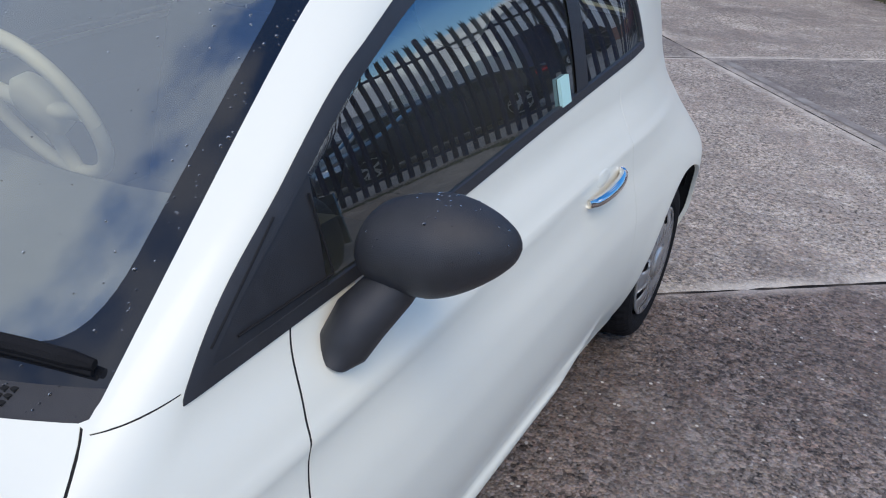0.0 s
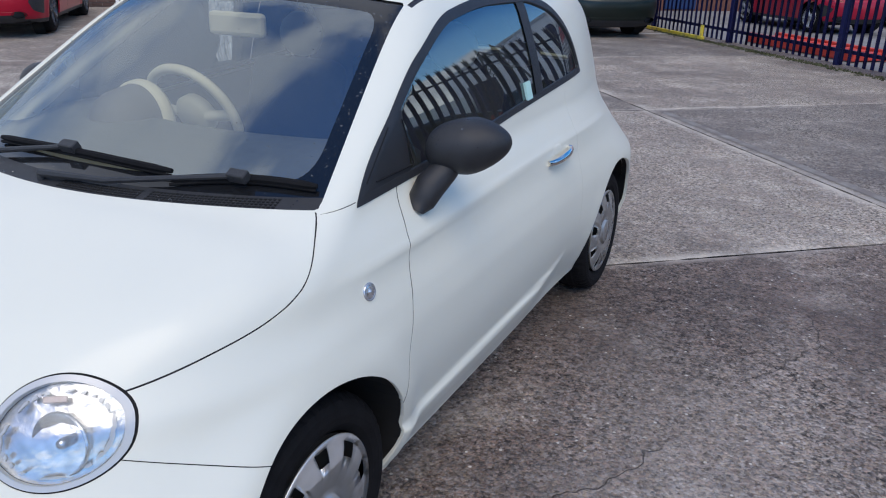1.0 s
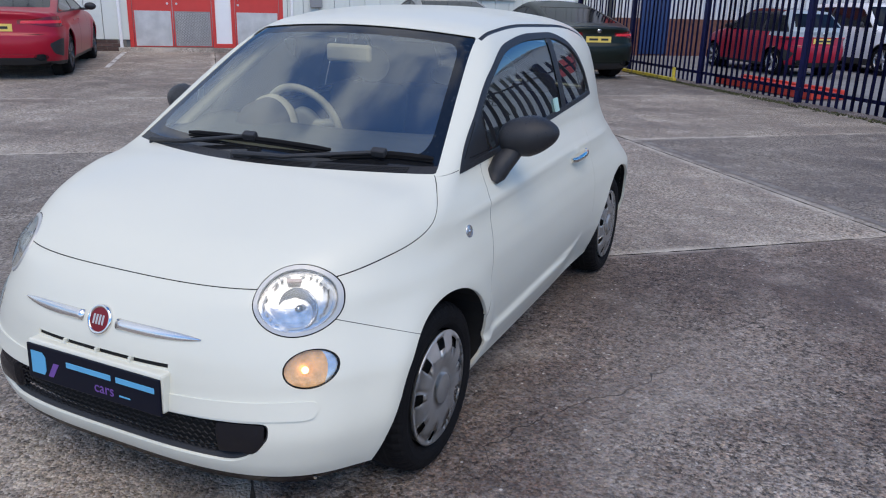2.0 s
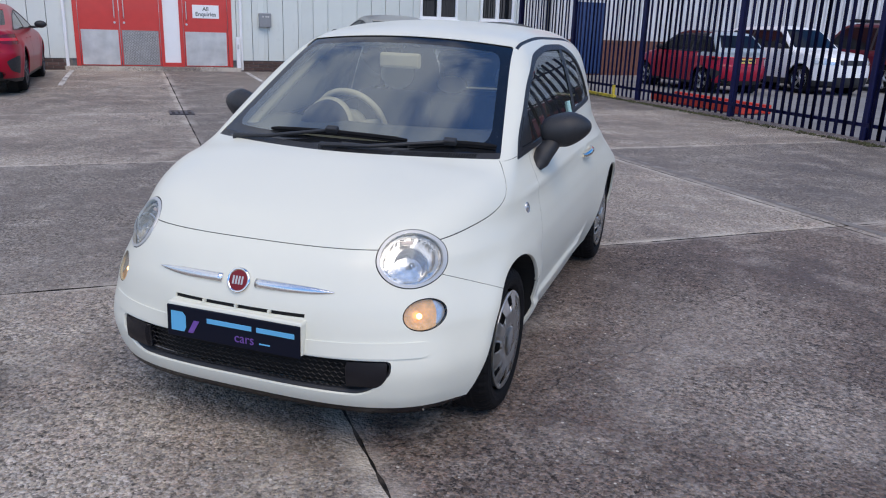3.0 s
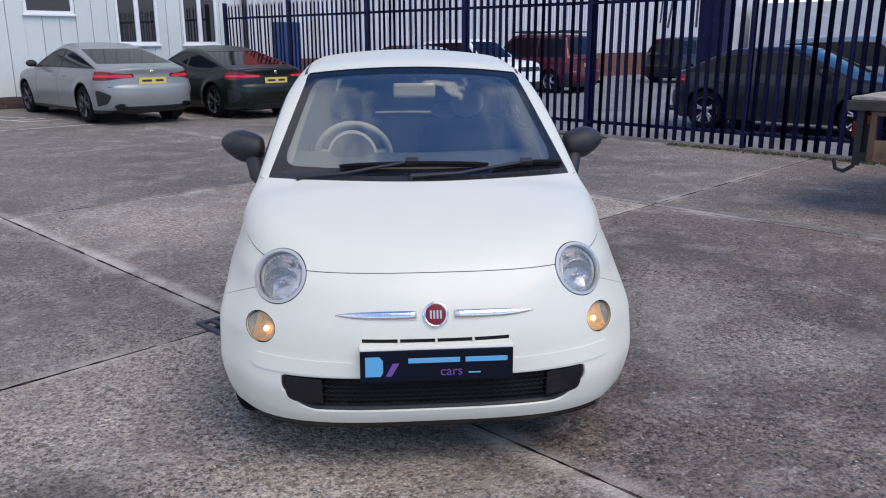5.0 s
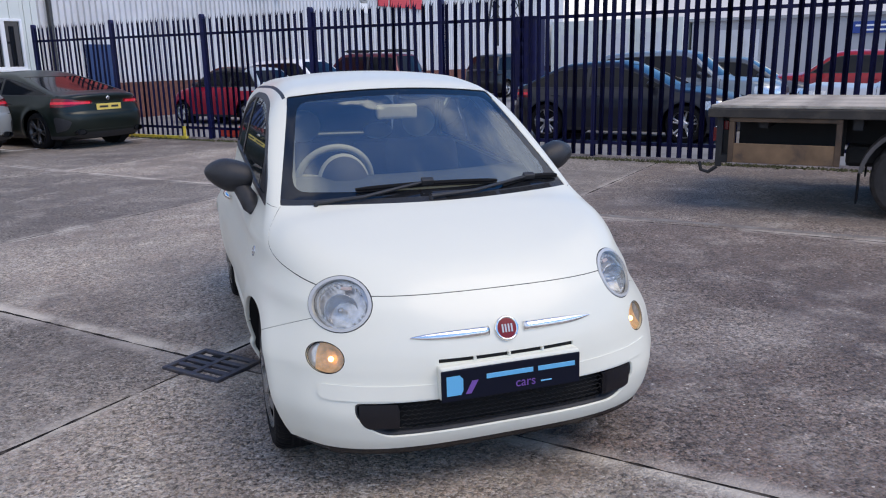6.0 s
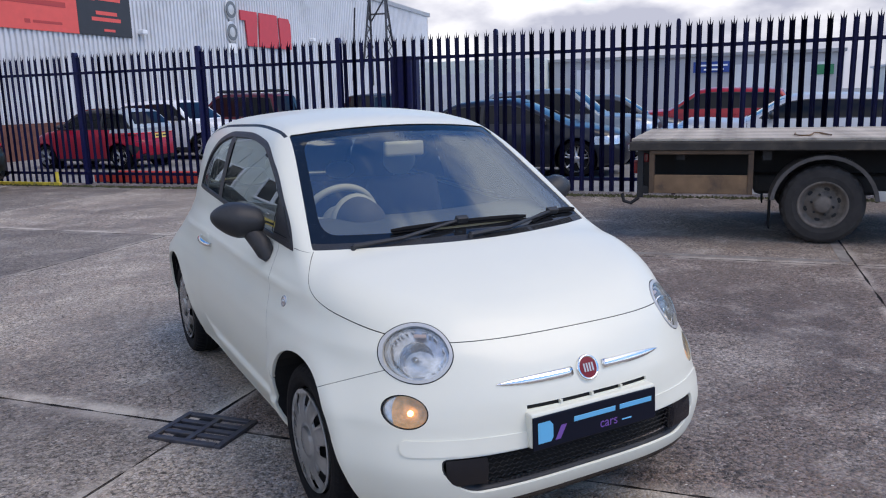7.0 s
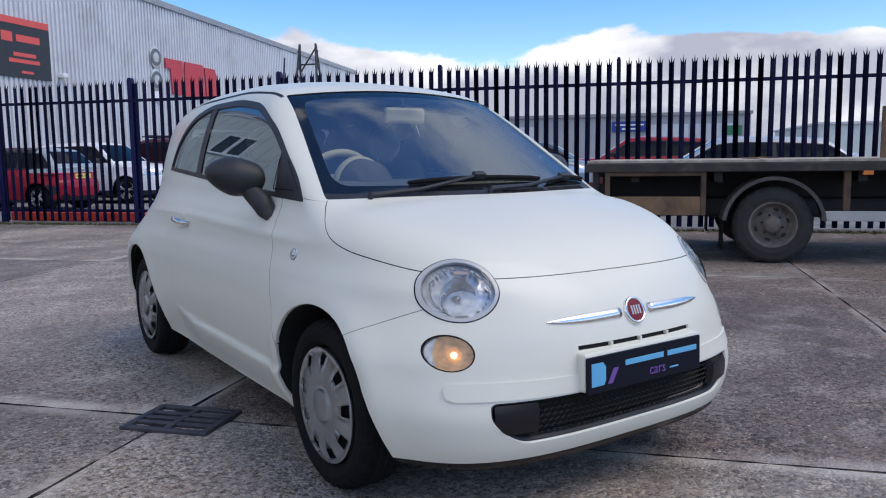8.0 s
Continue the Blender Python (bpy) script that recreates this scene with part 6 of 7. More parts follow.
for a in (-2.70, 1.06):
    pipe = thing("downpipe", "white drainpipe on the clad wall", "pipe", at(a, WALL_C - 0.055, 0.12))
    bm = bmesh.new()
    tube(bm, [(0, 0, 0.02), (0, 0, TOP_Z - 0.2)], 0.036, 10)
    part("tube", bm, UPVC, pipe)

# the rest of that building: side walls and flat roof
shell = thing("wall_west", "plain white return walls and flat roof of the clad building", "wall", YARD.copy(), kind="structure")
bm = bmesh.new()
box(bm, -14.2, -14.0, WALL_C, WALL_C + 9, -0.1, TOP_Z)
part("side_wall", bm, CLAD, shell)
bm = bmesh.new()
box(bm, -14.2, 8.6, WALL_C + 0.3, WALL_C + 9, TOP_Z - 0.15, TOP_Z)
part("flat_roof", bm, SHED, shell)

# ---- grey corrugated warehouse behind the fence ----
shed = thing("warehouse", "long light grey corrugated steel warehouse with brick base", "warehouse", YARD.copy(), kind="structure")
bm = bmesh.new()
pitch, depth = 0.20, 0.060
prev = None
n = int((48.0 - 8.6) / pitch)
for i in range(n):
    a = 8.6 + i * pitch
    eave = 7.75 - 0.022 * (a - 8.6)
    for da, dc in ((0, 0), (0.36 * pitch, 0), (0.46 * pitch, -depth), (0.90 * pitch, -depth)):
        pair = [bm.verts.new((a + da, SHED_C + dc, z)) for z in (1.0, eave)]
        if prev:
            bm.faces.new((prev[0], pair[0], pair[1], prev[1]))
        prev = pair
part("corrugated_wall", bm, SHED, shed)
bm = bmesh.new()
v = [bm.verts.new(p) for p in ((8.4, SHED_C - 0.12, 7.72), (48.2, SHED_C - 0.12, 6.86), (48.2, SHED_C - 0.12, 7.10), (8.4, SHED_C - 0.12, 7.96), (8.4, SHED_C + 0.3, 7.72), (48.2, SHED_C + 0.3, 6.86), (48.2, SHED_C + 0.3, 7.10), (8.4, SHED_C + 0.3, 7.96))]
for f in ((0, 1, 2, 3), (4, 7, 6, 5), (0, 3, 7, 4), (1, 5, 6, 2), (3, 2, 6, 7), (0, 4, 5, 1)):
    bm.faces.new([v[i] for i in f])
part("gutter", bm, material("grey steel gutter", (0.36, 0.37, 0.38), 0.5, 0.3, vary=0.1), shed)
bm = bmesh.new()
box(bm, 8.5, 48.0, SHED_C - 0.10, SHED_C + 0.2, -0.05, 1.02)
part("brick_base", bm, material("red brown brick base", (0.165, 0.070, 0.052), 0.9, vary=0.3, scale=7, bump=0.5, bump_scale=60), shed)
bm = bmesh.new()
v = [bm.verts.new(p) for p in ((8.4, SHED_C + 0.2, 7.9), (48.2, SHED_C + 0.2, 7.05), (48.2, SHED_C + 20, 9.5), (8.4, SHED_C + 20, 10.4))]
bm.faces.new(v)
v = [bm.verts.new(p) for p in ((48.0, SHED_C, -0.05), (48.0, SHED_C + 20, -0.05), (48.0, SHED_C + 20, 9.5), (48.0, SHED_C, 7.0))]
bm.faces.new(v)
part("roof_sheet", bm, SHED, shed)
bm = bmesh.new()
box(bm, 11.35, 12.30, SHED_C - 0.14, SHED_C - 0.05, 0.0, 2.12, 0.01)
part("blue_door", bm, material("blue door paint", (0.014, 0.045, 0.14), 0.4, vary=0.1), shed)
bm = bmesh.new()
tube(bm, [(10.35, SHED_C - 0.12, 0.0), (10.35, SHED_C - 0.12, 7.6)], 0.07, 10)
part("drainpipe", bm, material("dark drainpipe", (0.05, 0.052, 0.055), 0.5), shed)
for a, z in ((19.5, 3.98), (31.6, 4.4)):
    bm = bmesh.new()
    box(bm, a - 0.12, a + 0.12, SHED_C - 0.30, SHED_C - 0.04, z - 0.07, z + 0.09, 0.03)
    part("floodlight", bm, UPVC, shed)
banner = thing("wall_banner", "red and charcoal advertising banner on the warehouse wall", "banner", at(0, SHED_C - 0.075, 0))
CORAL = material("coral red banner vinyl", (0.80, 0.105, 0.085), 0.5, vary=0.05)
CHAR = material("charcoal banner vinyl", (0.030, 0.032, 0.036), 0.5, vary=0.1)
CORAL_DIM = material("dark coral print", (0.48, 0.05, 0.045), 0.5)
bm = bmesh.new()
box(bm, 10.9, 16.66, -0.03, 0.02, 3.76, 5.62)
part("red_half", bm, CORAL, banner)
bm = bmesh.new()
box(bm, 16.67, 19.05, -0.03, 0.02, 3.76, 5.40)
part("dark_half", bm, CHAR, banner)
bm = bmesh.new()
box(bm, 16.67, 19.05, -0.03, 0.02, 5.41, 5.62)
part("red_top_strip", bm, CORAL, banner)
for name, mat, rows in (("print_bar", CORAL, ((17.0, 17.45, 4.85, 5.15), (17.60, 18.60, 4.88, 5.10), (17.45, 18.40, 4.42, 4.54), (17.25, 18.55, 4.22, 4.34), (17.75, 18.25, 3.90, 3.98))), ("print_bar", CORAL_DIM, ((11.4, 15.9, 4.98, 5.20), (11.4, 16.2, 4.50, 4.66), (14.6, 14.8, 3.95, 4.07), (14.9, 16.0, 3.97, 4.05)))):
    for a0, a1, z0, z1 in rows:
        bm = bmesh.new()
        box(bm, a0, a1, -0.036, -0.031, z0, z1)
        part(name, bm, mat, banner)
logo = thing("wall_sign", "large red sign shapes and grey tyre emblem on the warehouse", "sign", at(0, SHED_C - 0.08, 0))
SIGN_RED = material("red sign letters", (0.60, 0.045, 0.060), 0.45, vary=0.05)
for pts in ([(25.6, 5.30), (26.85, 5.30), (26.85, 4.9), (26.75, 3.85), (26.05, 3.85), (25.95, 4.9), (25.6, 4.9)],
            [(26.95, 3.85), (27.05, 5.30), (28.45, 5.30), (28.55, 3.85)],
            [(28.7, 3.85), (28.62, 5.22), (29.45, 5.22), (29.62, 4.95), (29.62, 3.85)]):
    bm = bmesh.new()
    prism(bm, pts, (0, 0.06), Matrix.Rotation(radians(90), 4, "X"))
    part("red_shape", bm, SIGN_RED, logo)
for z in (5.25, 4.35):
    bm = bmesh.new()
    bmesh.ops.create_uvsphere(bm, u_segments=20, v_segments=10, radius=1, matrix=Matrix.Translation((24.95, -0.02, z)) @ Matrix.Diagonal((0.36, 0.05, 0.46, 1)))
    part("emblem_disc", bm, STEEL, logo, smooth=True)
    bm = bmesh.new()
    lathe(bm, [(0.20, 0.07), (0.34, 0.07), (0.34, 0.02)], 24, Matrix.Translation((24.95, 0, z)) @ Matrix.Rotation(radians(90), 4, "X"))
    part("emblem_ring", bm, SEAM, logo)
bm = bmesh.new()
box(bm, 24.65, 25.2, -0.03, 0, 3.5, 3.9)
part("emblem_foot", bm, UPVC, logo)

# low grey building further off, with a blue sign
far = thing("far_unit", "low grey trade unit with a blue fascia sign far behind the fence", "building", YARD.copy(), kind="structure")
bm = bmesh.new()
box(bm, 46.0, 60, -7.5, 9.0, -0.05, 3.42)
part("grey_wall", bm, material("mid grey cladding", (0.42, 0.42, 0.435), 0.6, vary=0.08, scale=0.5), far)
bm = bmesh.new()
box(bm, 45.8, 60, -7.6, 9.2, 3.42, 3.60)
part("parapet", bm, material("grey parapet trim", (0.32, 0.325, 0.33), 0.6), far)
bm = bmesh.new()
box(bm, 45.85, 46.0, -1.6, 0.5, 2.50, 3.12)
blue = part("blue_fascia", bm, material("blue fascia", (0.015, 0.06, 0.27), 0.5), far)
for c0, c1, z in ((-1.4, 0.3, 2.86), (-1.2, -0.1, 2.62)):
    bm = bmesh.new()
    box(bm, 45.82, 45.85, c0, c1, z, z + 0.09)
    part("fascia_bar", bm, UPVC, blue)
for c in (-6.6, -4.0, 5.2):
    bm = bmesh.new()
    box(bm, 45.93, 46.02, c, c + 2.2, 0.0, 2.9)
    part("shutter", bm, SHED, far)
bm = bmesh.new()
box(bm, 44.5, 60, 9.2, 17.4, -0.05, 3.7)
part("pale_bay", bm, CLAD, far)
for c in (9.9, 12.4, 14.9):
    bm = bmesh.new()
    box(bm, 44.44, 44.52, c, c + 1.8, 0.0, 2.9)
    part("shutter", bm, SHED, far)
bm = bmesh.new()
box(bm, 45.86, 46.0, -7.0, -5.9, 2.2, 2.75)
part("green_sign", bm, material("green sign board", (0.02, 0.20, 0.09), 0.5), far)
white_unit = thing("far_white_unit", "pale trade unit at the end of the street", "building", YARD.copy(), kind="structure")
bm = bmesh.new()
box(bm, 52, 70, -34, -12.5, -0.05, 2.9)
part("pale_wall", bm, CLAD, white_unit)
bm = bmesh.new()
box(bm, 51.8, 70.2, -34.2, -12.3, 2.9, 3.05)
part("parapet", bm, SHED, white_unit)

# lattice mast with a dark cabinet
mast = thing("lattice_mast", "dark steel lattice lifting mast on a blue-black base", "mast", at(24.2, 10.9))
MAST = material("dark galvanised lattice", (0.07, 0.072, 0.078), 0.5, 0.5, vary=0.2)
bm = bmesh.new()
box(bm, -0.45, 0.45, -1.45, -0.60, -0.03, 3.0, 0.05)
part("cabinet", bm, NAVY, mast)
for y in (-0.32, 0.32):
    bm = bmesh.new()
    for x0, x1 in ((-0.5, 0.0), (0.5, 0.0)):
        tube(bm, [(x0, y * 1.7, 2.0), (x1 * 0.2, y, 5.35)], 0.045, 6)
    for k in range(5):
        z0 = 3.0 + 0.42 * k
        w0, w1 = 0.5 * (1 - (z0 - 2) / 3.4), 0.5 * (1 - (z0 + 0.42 - 2) / 3.4)
        tube(bm, [(-w0, y * 1.2, z0), (w1, y * 1.2, z0 + 0.42)], 0.022, 5)
        tube(bm, [(w0, y * 1.2, z0), (-w1, y * 1.2, z0 + 0.42)], 0.022, 5)
    part("lattice_frame", bm, MAST, mast)
bm = bmesh.new()
tube(bm, [(0, -0.32, 4.6), (0, 0.32, 4.6)], 0.035, 6)
tube(bm, [(0, -0.32, 5.2), (0, 0.32, 4.3)], 0.03, 6)
tube(bm, [(0.3, 1.3, 2.2), (0.1, 1.0, 4.9)], 0.035, 6)
part("cross_bar", bm, MAST, mast)


# ---- other vehicles ----
RIM_ALLOY = material("silver alloy rim", (0.50, 0.51, 0.53), 0.3, 0.8)
RIM_DARK = material("dark alloy rim", (0.10, 0.10, 0.105), 0.35, 0.8)
TAIL_RED = material("red tail lamp", (0.16, 0.003, 0.006), 0.15, coat=0.3)
TAIL_GLOW = material("bright red lamp strip", (0.80, 0.012, 0.03), 0.2, coat=0.3)
YELLOW_PLATE = material("yellow number plate", (0.78, 0.58, 0.14), 0.5)
PLATE_INK = material("dark plate print", (0.03, 0.03, 0.03), 0.6)
TINTED = material("tinted car glass", (0.008, 0.009, 0.011), 0.06, spec=0.22)


def paint(name, colour, metal=0.0):
    return material(name, colour, 0.32, metal, coat=0.30, coat_rough=0.16, vary=0.03, scale=3, spec=0.3)


def parked_car(label, m, mat, length=4.4, w=0.90, height=1.45, base=2.7, belt=0.90, hood=0.95, nose=0.70, deck=0.98, tail=0.85, screen=(-1.05, -0.25), back=(1.55, 0.95), wheel_r=0.32, rims=RIM_ALLOY, tail_lamps=True, rack=False, tall_lamps=False, name="parked_car", category="car", cladding=None, head=False, roof_mat=None, rear_mat=None):
    """A parked car with its nose towards -y: lengths in metres; screen and back give the foot and the head of the front and rear glass along y."""
    y0, y1 = -length / 2, length / 2
    nose_c = spline([0.15, 0.30, 0.48, nose - 0.08, nose + 0.06, nose + 0.25], [y0 + 0.12, y0 + 0.02, y0, y0 + 0.03, y0 + 0.11, y0 + 0.45])
    tail_c = spline([0.15, 0.32, 0.50, 0.63, 0.69, tail - 0.03, tail + 0.06, tail + 0.2], [y1 - 0.16, y1 - 0.03, y1, y1 - 0.012, y1 - 0.045, y1 - 0.065, y1 - 0.045, y1 - 0.16])
    wide_c = spline([0.12, 0.25, 0.42, 0.58, 0.75, belt - 0.06, belt + 0.1], [w - 0.10, w - 0.035, w - 0.012, w, w - 0.015, w - 0.055, w - 0.16])
    top_c = spline([y0, y0 + 0.35, screen[0], back[0] - 0.1, y1 - 0.06, y1 + 0.2], [nose + 0.02, nose + 0.15, hood, deck + 0.01, tail + 0.10, tail + 0.02])
    roof_c = spline([screen[0], screen[1], 0.1, back[1], back[0]], [height - 0.35, height - 0.05, height, height - 0.06, height - 0.35])
    cab_c = spline([belt - 0.1, belt, height - 0.10, height], [w - 0.06, w - 0.085, w - 0.27, w - 0.34])

    def solid(x, y, z):
        x = np.abs(x)
        ww = wide_c(z)
        uf = np.clip((y0 + 1.1 - y) / (y0 + 1.1 - nose_c(z)), 0, 3)
        ur = np.clip((y - y1 + 0.75) / (tail_c(z) - y1 + 0.75), 0, 3)
        u = np.maximum(uf, ur)
        for cy in (-base / 2, base / 2):
            ww = ww + 0.022 * np.exp(-((np.hypot(y - cy, z - wheel_r) - wheel_r - 0.06) / 0.07) ** 2)
        side = (((x / ww) ** 3.2 + u ** 3.2) ** (1 / 3.2) - 1) * ww
        lower = smax(side, (z - top_c(y) + 0.07 * x * x) * 0.9, 0.05)
        s0, s1 = screen
        b0, b1 = back
        front = ((s0 + (s1 - s0) * np.clip((z - hood) / (height - 0.06 - hood), -0.1, 2)) + 0.18 * x * x - y) * 0.55
        rear = (y - (b0 + (b1 - b0) * np.clip((z - deck) / (height - 0.08 - deck), -0.1, 2)) + 0.22 * x * x) * 0.7
        upper = smax(smax(smax(x - cab_c(z), z - roof_c(y) + 0.10 * x * x, 0.09), front, 0.05), rear, 0.06)
        upper = smax(upper, min(hood, deck, belt) - 0.12 - z, 0.02)
        return -smax(-lower, -upper, 0.03)

    def surface_y(z, x=0.0):
        lo, hi = 0.0, y1 + 0.1
        for _ in range(30):
            mid = (lo + hi) / 2
            inside = solid(np.array([x]), np.array([mid]), np.array([z]))[0] < 0
            lo, hi = (mid, hi) if inside else (lo, mid)
        return lo

    c = thing(name, label, category, m, group="vehicles parked round the yard")
    sk = Skin(solid, (0, y0 - 0.1, 0.1), (w + 0.08, y1 + 0.1, height + 0.1), 0.04, 0.55)
    T = sk.T
    _, T = sk.split(T, lambda x, y, z: z - 0.19)
    for cy in (-base / 2, base / 2):
        _, T = sk.split(T, lambda x, y, z: np.maximum(np.hypot(y - cy, z - wheel_r) - wheel_r - 0.055, 0.4 - x))
    s0, s1 = screen
    b0, b1 = back
    fy = lambda z: s0 + (s1 - s0) * (z - hood) / (height - 0.06 - hood)
    by = lambda z: b0 + (b1 - b0) * (z - deck) / (height - 0.08 - deck)
    side_win = lambda x, y, z: smax(smax(belt + 0.035 - z, z - roof_c(y) + 0.115, 0.02), smax((fy(z) + 0.20 - y) * 0.6, (y - by(z) + 0.20) * 0.6, 0.05), 0.04)
    t_win, T = sk.split(T, lambda x, y, z: np.maximum(side_win(x, y, z), 0.40 - x))
    t_trim, t_win = sk.split(t_win, lambda x, y, z: -side_win(x, y, z) - 0.020)
    t_front, T = sk.split(T, lambda x, y, z: np.maximum.reduce([x - (cab_c(z) - 0.075), hood + 0.035 - z, z - height + 0.085, y - s1 - 0.3]))
    t_rear, T = sk.split(T, lambda x, y, z: np.maximum.reduce([x - (cab_c(z) - 0.085), deck + 0.045 - z, z - height + 0.12, b1 - 0.25 - y]))
    t_post, t_win = sk.split(t_win, lambda x, y, z: np.abs(y - (s1 + b1) / 2 - 0.05) - 0.035)
    t_sill, T = sk.split(T, lambda x, y, z: z - (0.34 if cladding else 0.25))
    if roof_mat:
        t_roof, T = sk.split(T, lambda x, y, z: np.maximum(belt + 0.02 - z, y - b1 + 0.30))
        sk.take("roof", t_roof, roof_mat, c)
    if rear_mat:
        t_up, T = sk.split(T, lambda x, y, z: np.maximum(belt - 0.06 - z, b1 - 0.42 - y))
        sk.take("tailgate_surround", t_up, rear_mat, c)
    sk.take("body", T, mat, c, thick=0.02)
    t_fr, t_rest = sk.split(t_sill, lambda x, y, z: y + base / 2)
    t_rr, t_mid = sk.split(t_rest, lambda x, y, z: base / 2 - y)
    sk.take("front_apron", t_fr, cladding or PLASTIC, c)
    sk.take("rear_apron", t_rr, cladding or PLASTIC, c)
    for s in (1, -1):
        sk.take("lower_sill", t_mid, cladding or PLASTIC, c, sides=(s,))
    sk.take("windscreen", t_front, TINTED, c, sink=0.006)
    sk.take("rear_window", t_rear, TINTED, c, sink=0.006)
    for s in (1, -1):
        sk.take("side_window", t_win, TINTED, c, sides=(s,), sink=0.006)
        sk.take("window_trim", t_trim, PLASTIC, c, sides=(s,), sink=0.0, thick=0.01)
        sk.take("door_post", t_post, PLASTIC, c, sides=(s,), sink=0.003)
    for y in (s1 + 0.05 - 0.9 + 0.25, (s1 + b1) / 2 + 0.05):
        lines_t, _ = sk.split(sk.split(sk.split(T, lambda x, y_, z: np.maximum(0.4 - x, np.maximum(z - belt - 0.02, 0.30 - z)))[0], lambda x, y_, z: y_ - y - 0.004)[0], lambda x, y_, z: y - 0.004 - y_)
        for s in (1, -1):
            sk.take("door_gap", lines_t, GAP_BLACK, c, sides=(s,), sink=-0.001)
    if tail_lamps:
        tz = tail - 0.055
        if tall_lamps:
            field = lambda x, y, z: np.maximum.reduce([y1 - 0.45 - y, np.abs(z - belt - 0.08) - 0.26, w * 0.76 - x])
        else:
            field = lambda x, y, z: np.maximum.reduce([y1 - 0.50 - y, np.abs(z - tz) - 0.034 - 0.042 * np.clip((x - 0.50) * 3.5, 0, 1), w * 0.36 - x])
        t_lamp, _ = sk.split(T, field)
        for s in (1, -1):
            lamp = sk.take("tail_lamp", t_lamp, TAIL_RED, c, sides=(s,), sink=-0.006, label="slim red tail lamp", thick=0.01)
        if not tall_lamps:
            t_in, _ = sk.split(t_lamp, lambda x, y, z: np.maximum(np.abs(z - tz + 0.006) - 0.022, w * 0.40 - x))
            for s in (1, -1):
                sk.take("lamp_strip", t_in, TAIL_GLOW, c, sides=(s,), sink=-0.010)
        pz = tail - 0.20
        py = surface_y(pz + 0.05)
        bm = bmesh.new()
        box(bm, -0.26, 0.26, py - 0.03, py + 0.010, pz, pz + 0.11)
        pl = part("number_plate", bm, YELLOW_PLATE, c, "yellow number plate with dark bars")
        for x0, x1 in ((-0.20, -0.05), (0.02, 0.20)):
            bm = bmesh.new()
            box(bm, x0, x1, py + 0.008, py + 0.013, pz + 0.036, pz + 0.074)
            part("plate_bar", bm, PLATE_INK, pl)
        bm = bmesh.new()
        by_ = surface_y(tail + 0.01)
        lathe(bm, [(0.0, 0.012), (0.030, 0.010), (0.038, 0.006), (0.040, -0.02)], 20, Matrix.Translation((0, by_, tail + 0.01)) @ Matrix.Rotation(radians(-90), 4, "X"))
        part("boot_badge", bm, CHROME, c)
        t_dif, _ = sk.split(T, lambda x, y, z: np.maximum.reduce([y1 - 0.30 - y, z - 0.36, x - w * 0.72]))
        val = sk.take("rear_valance", t_dif, PLASTIC, c, sink=-0.004)
        t_lip, _ = sk.split(t_dif, lambda x, y, z: np.maximum(np.abs(z - 0.335) - 0.022, x - w * 0.60))
        sk.take("valance_blade", t_lip, mat, val, sink=-0.012, thick=0.01)
        t_side, _ = sk.split(T, lambda x, y, z: np.maximum.reduce([y1 - 0.42 - y, np.abs(z - 0.455) - 0.05 - 0.55 * np.clip(x - w * 0.78, 0, 0.16), w * 0.76 - x + 0.35 * (0.60 - z)]))
        for s in (1, -1):
            sk.take("bumper_inset", t_side, PLASTIC, c, sides=(s,), sink=-0.003)
            bm = bmesh.new()
            lathe(bm, [(0.060, 0.05), (0.064, 0.05), (0.064, -0.10), (0.055, -0.10)], 20, Matrix.Translation((s * w * 0.66, y1 - 0.10, 0.315)) @ Matrix.Rotation(radians(-90), 4, "X") @ Matrix.Diagonal((1.5, 0.8, 1, 1)), close=True)
            part("exhaust_tip", bm, FRIT, c)
        t_cut, _ = sk.split(T, lambda x, y, z: np.maximum.reduce([y1 - 0.6 - y, np.abs(z - 0.655) - 0.005, x - w * 0.86]))
        for s in (1, -1):
            sk.take("boot_gap", t_cut, GAP_BLACK, c, sides=(s,), sink=-0.002)
    if head:
        t_lamp, _ = sk.split(T, lambda x, y, z: np.maximum.reduce([y - y0 - 0.55, np.abs(z - nose + 0.05) - 0.075, w * 0.52 - x]))
        t_gr, _ = sk.split(T, lambda x, y, z: np.maximum.reduce([y - y0 - 0.4, np.abs(z - nose + 0.07) - 0.06, x - w * 0.48]))
        t_lo, _ = sk.split(T, lambda x, y, z: np.maximum.reduce([y - y0 - 0.4, np.abs(z - 0.36) - 0.08, x - w * 0.62]))
        for s in (1, -1):
            sk.take("headlamp", t_lamp, REFLECTOR, c, sides=(s,), sink=-0.005)
        sk.take("grille", t_gr, PLASTIC, c, sink=-0.005)
        sk.take("lower_intake", t_lo, PLASTIC, c, sink=-0.005)
        bm = bmesh.new()
        box(bm, -0.26, 0.26, y0 - 0.012, y0 + 0.03, 0.44, 0.55)
        part("number_plate", bm, UPVC, c)
    for s in (1, -1):
        bm = bmesh.new()
        bmesh.ops.create_uvsphere(bm, u_segments=16, v_segments=10, radius=1, matrix=Matrix.Translation((s * (w + 0.07), screen[0] + 0.45, belt + 0.10)) @ Matrix.Diagonal((0.105, 0.06, 0.068, 1)))
        box(bm, min(s * (w - 0.12), s * (w + 0.02)), max(s * (w - 0.12), s * (w + 0.02)), screen[0] + 0.42, screen[0] + 0.48, belt + 0.03, belt + 0.07)
        part("door_mirror", bm, PLASTIC, c, smooth=True)
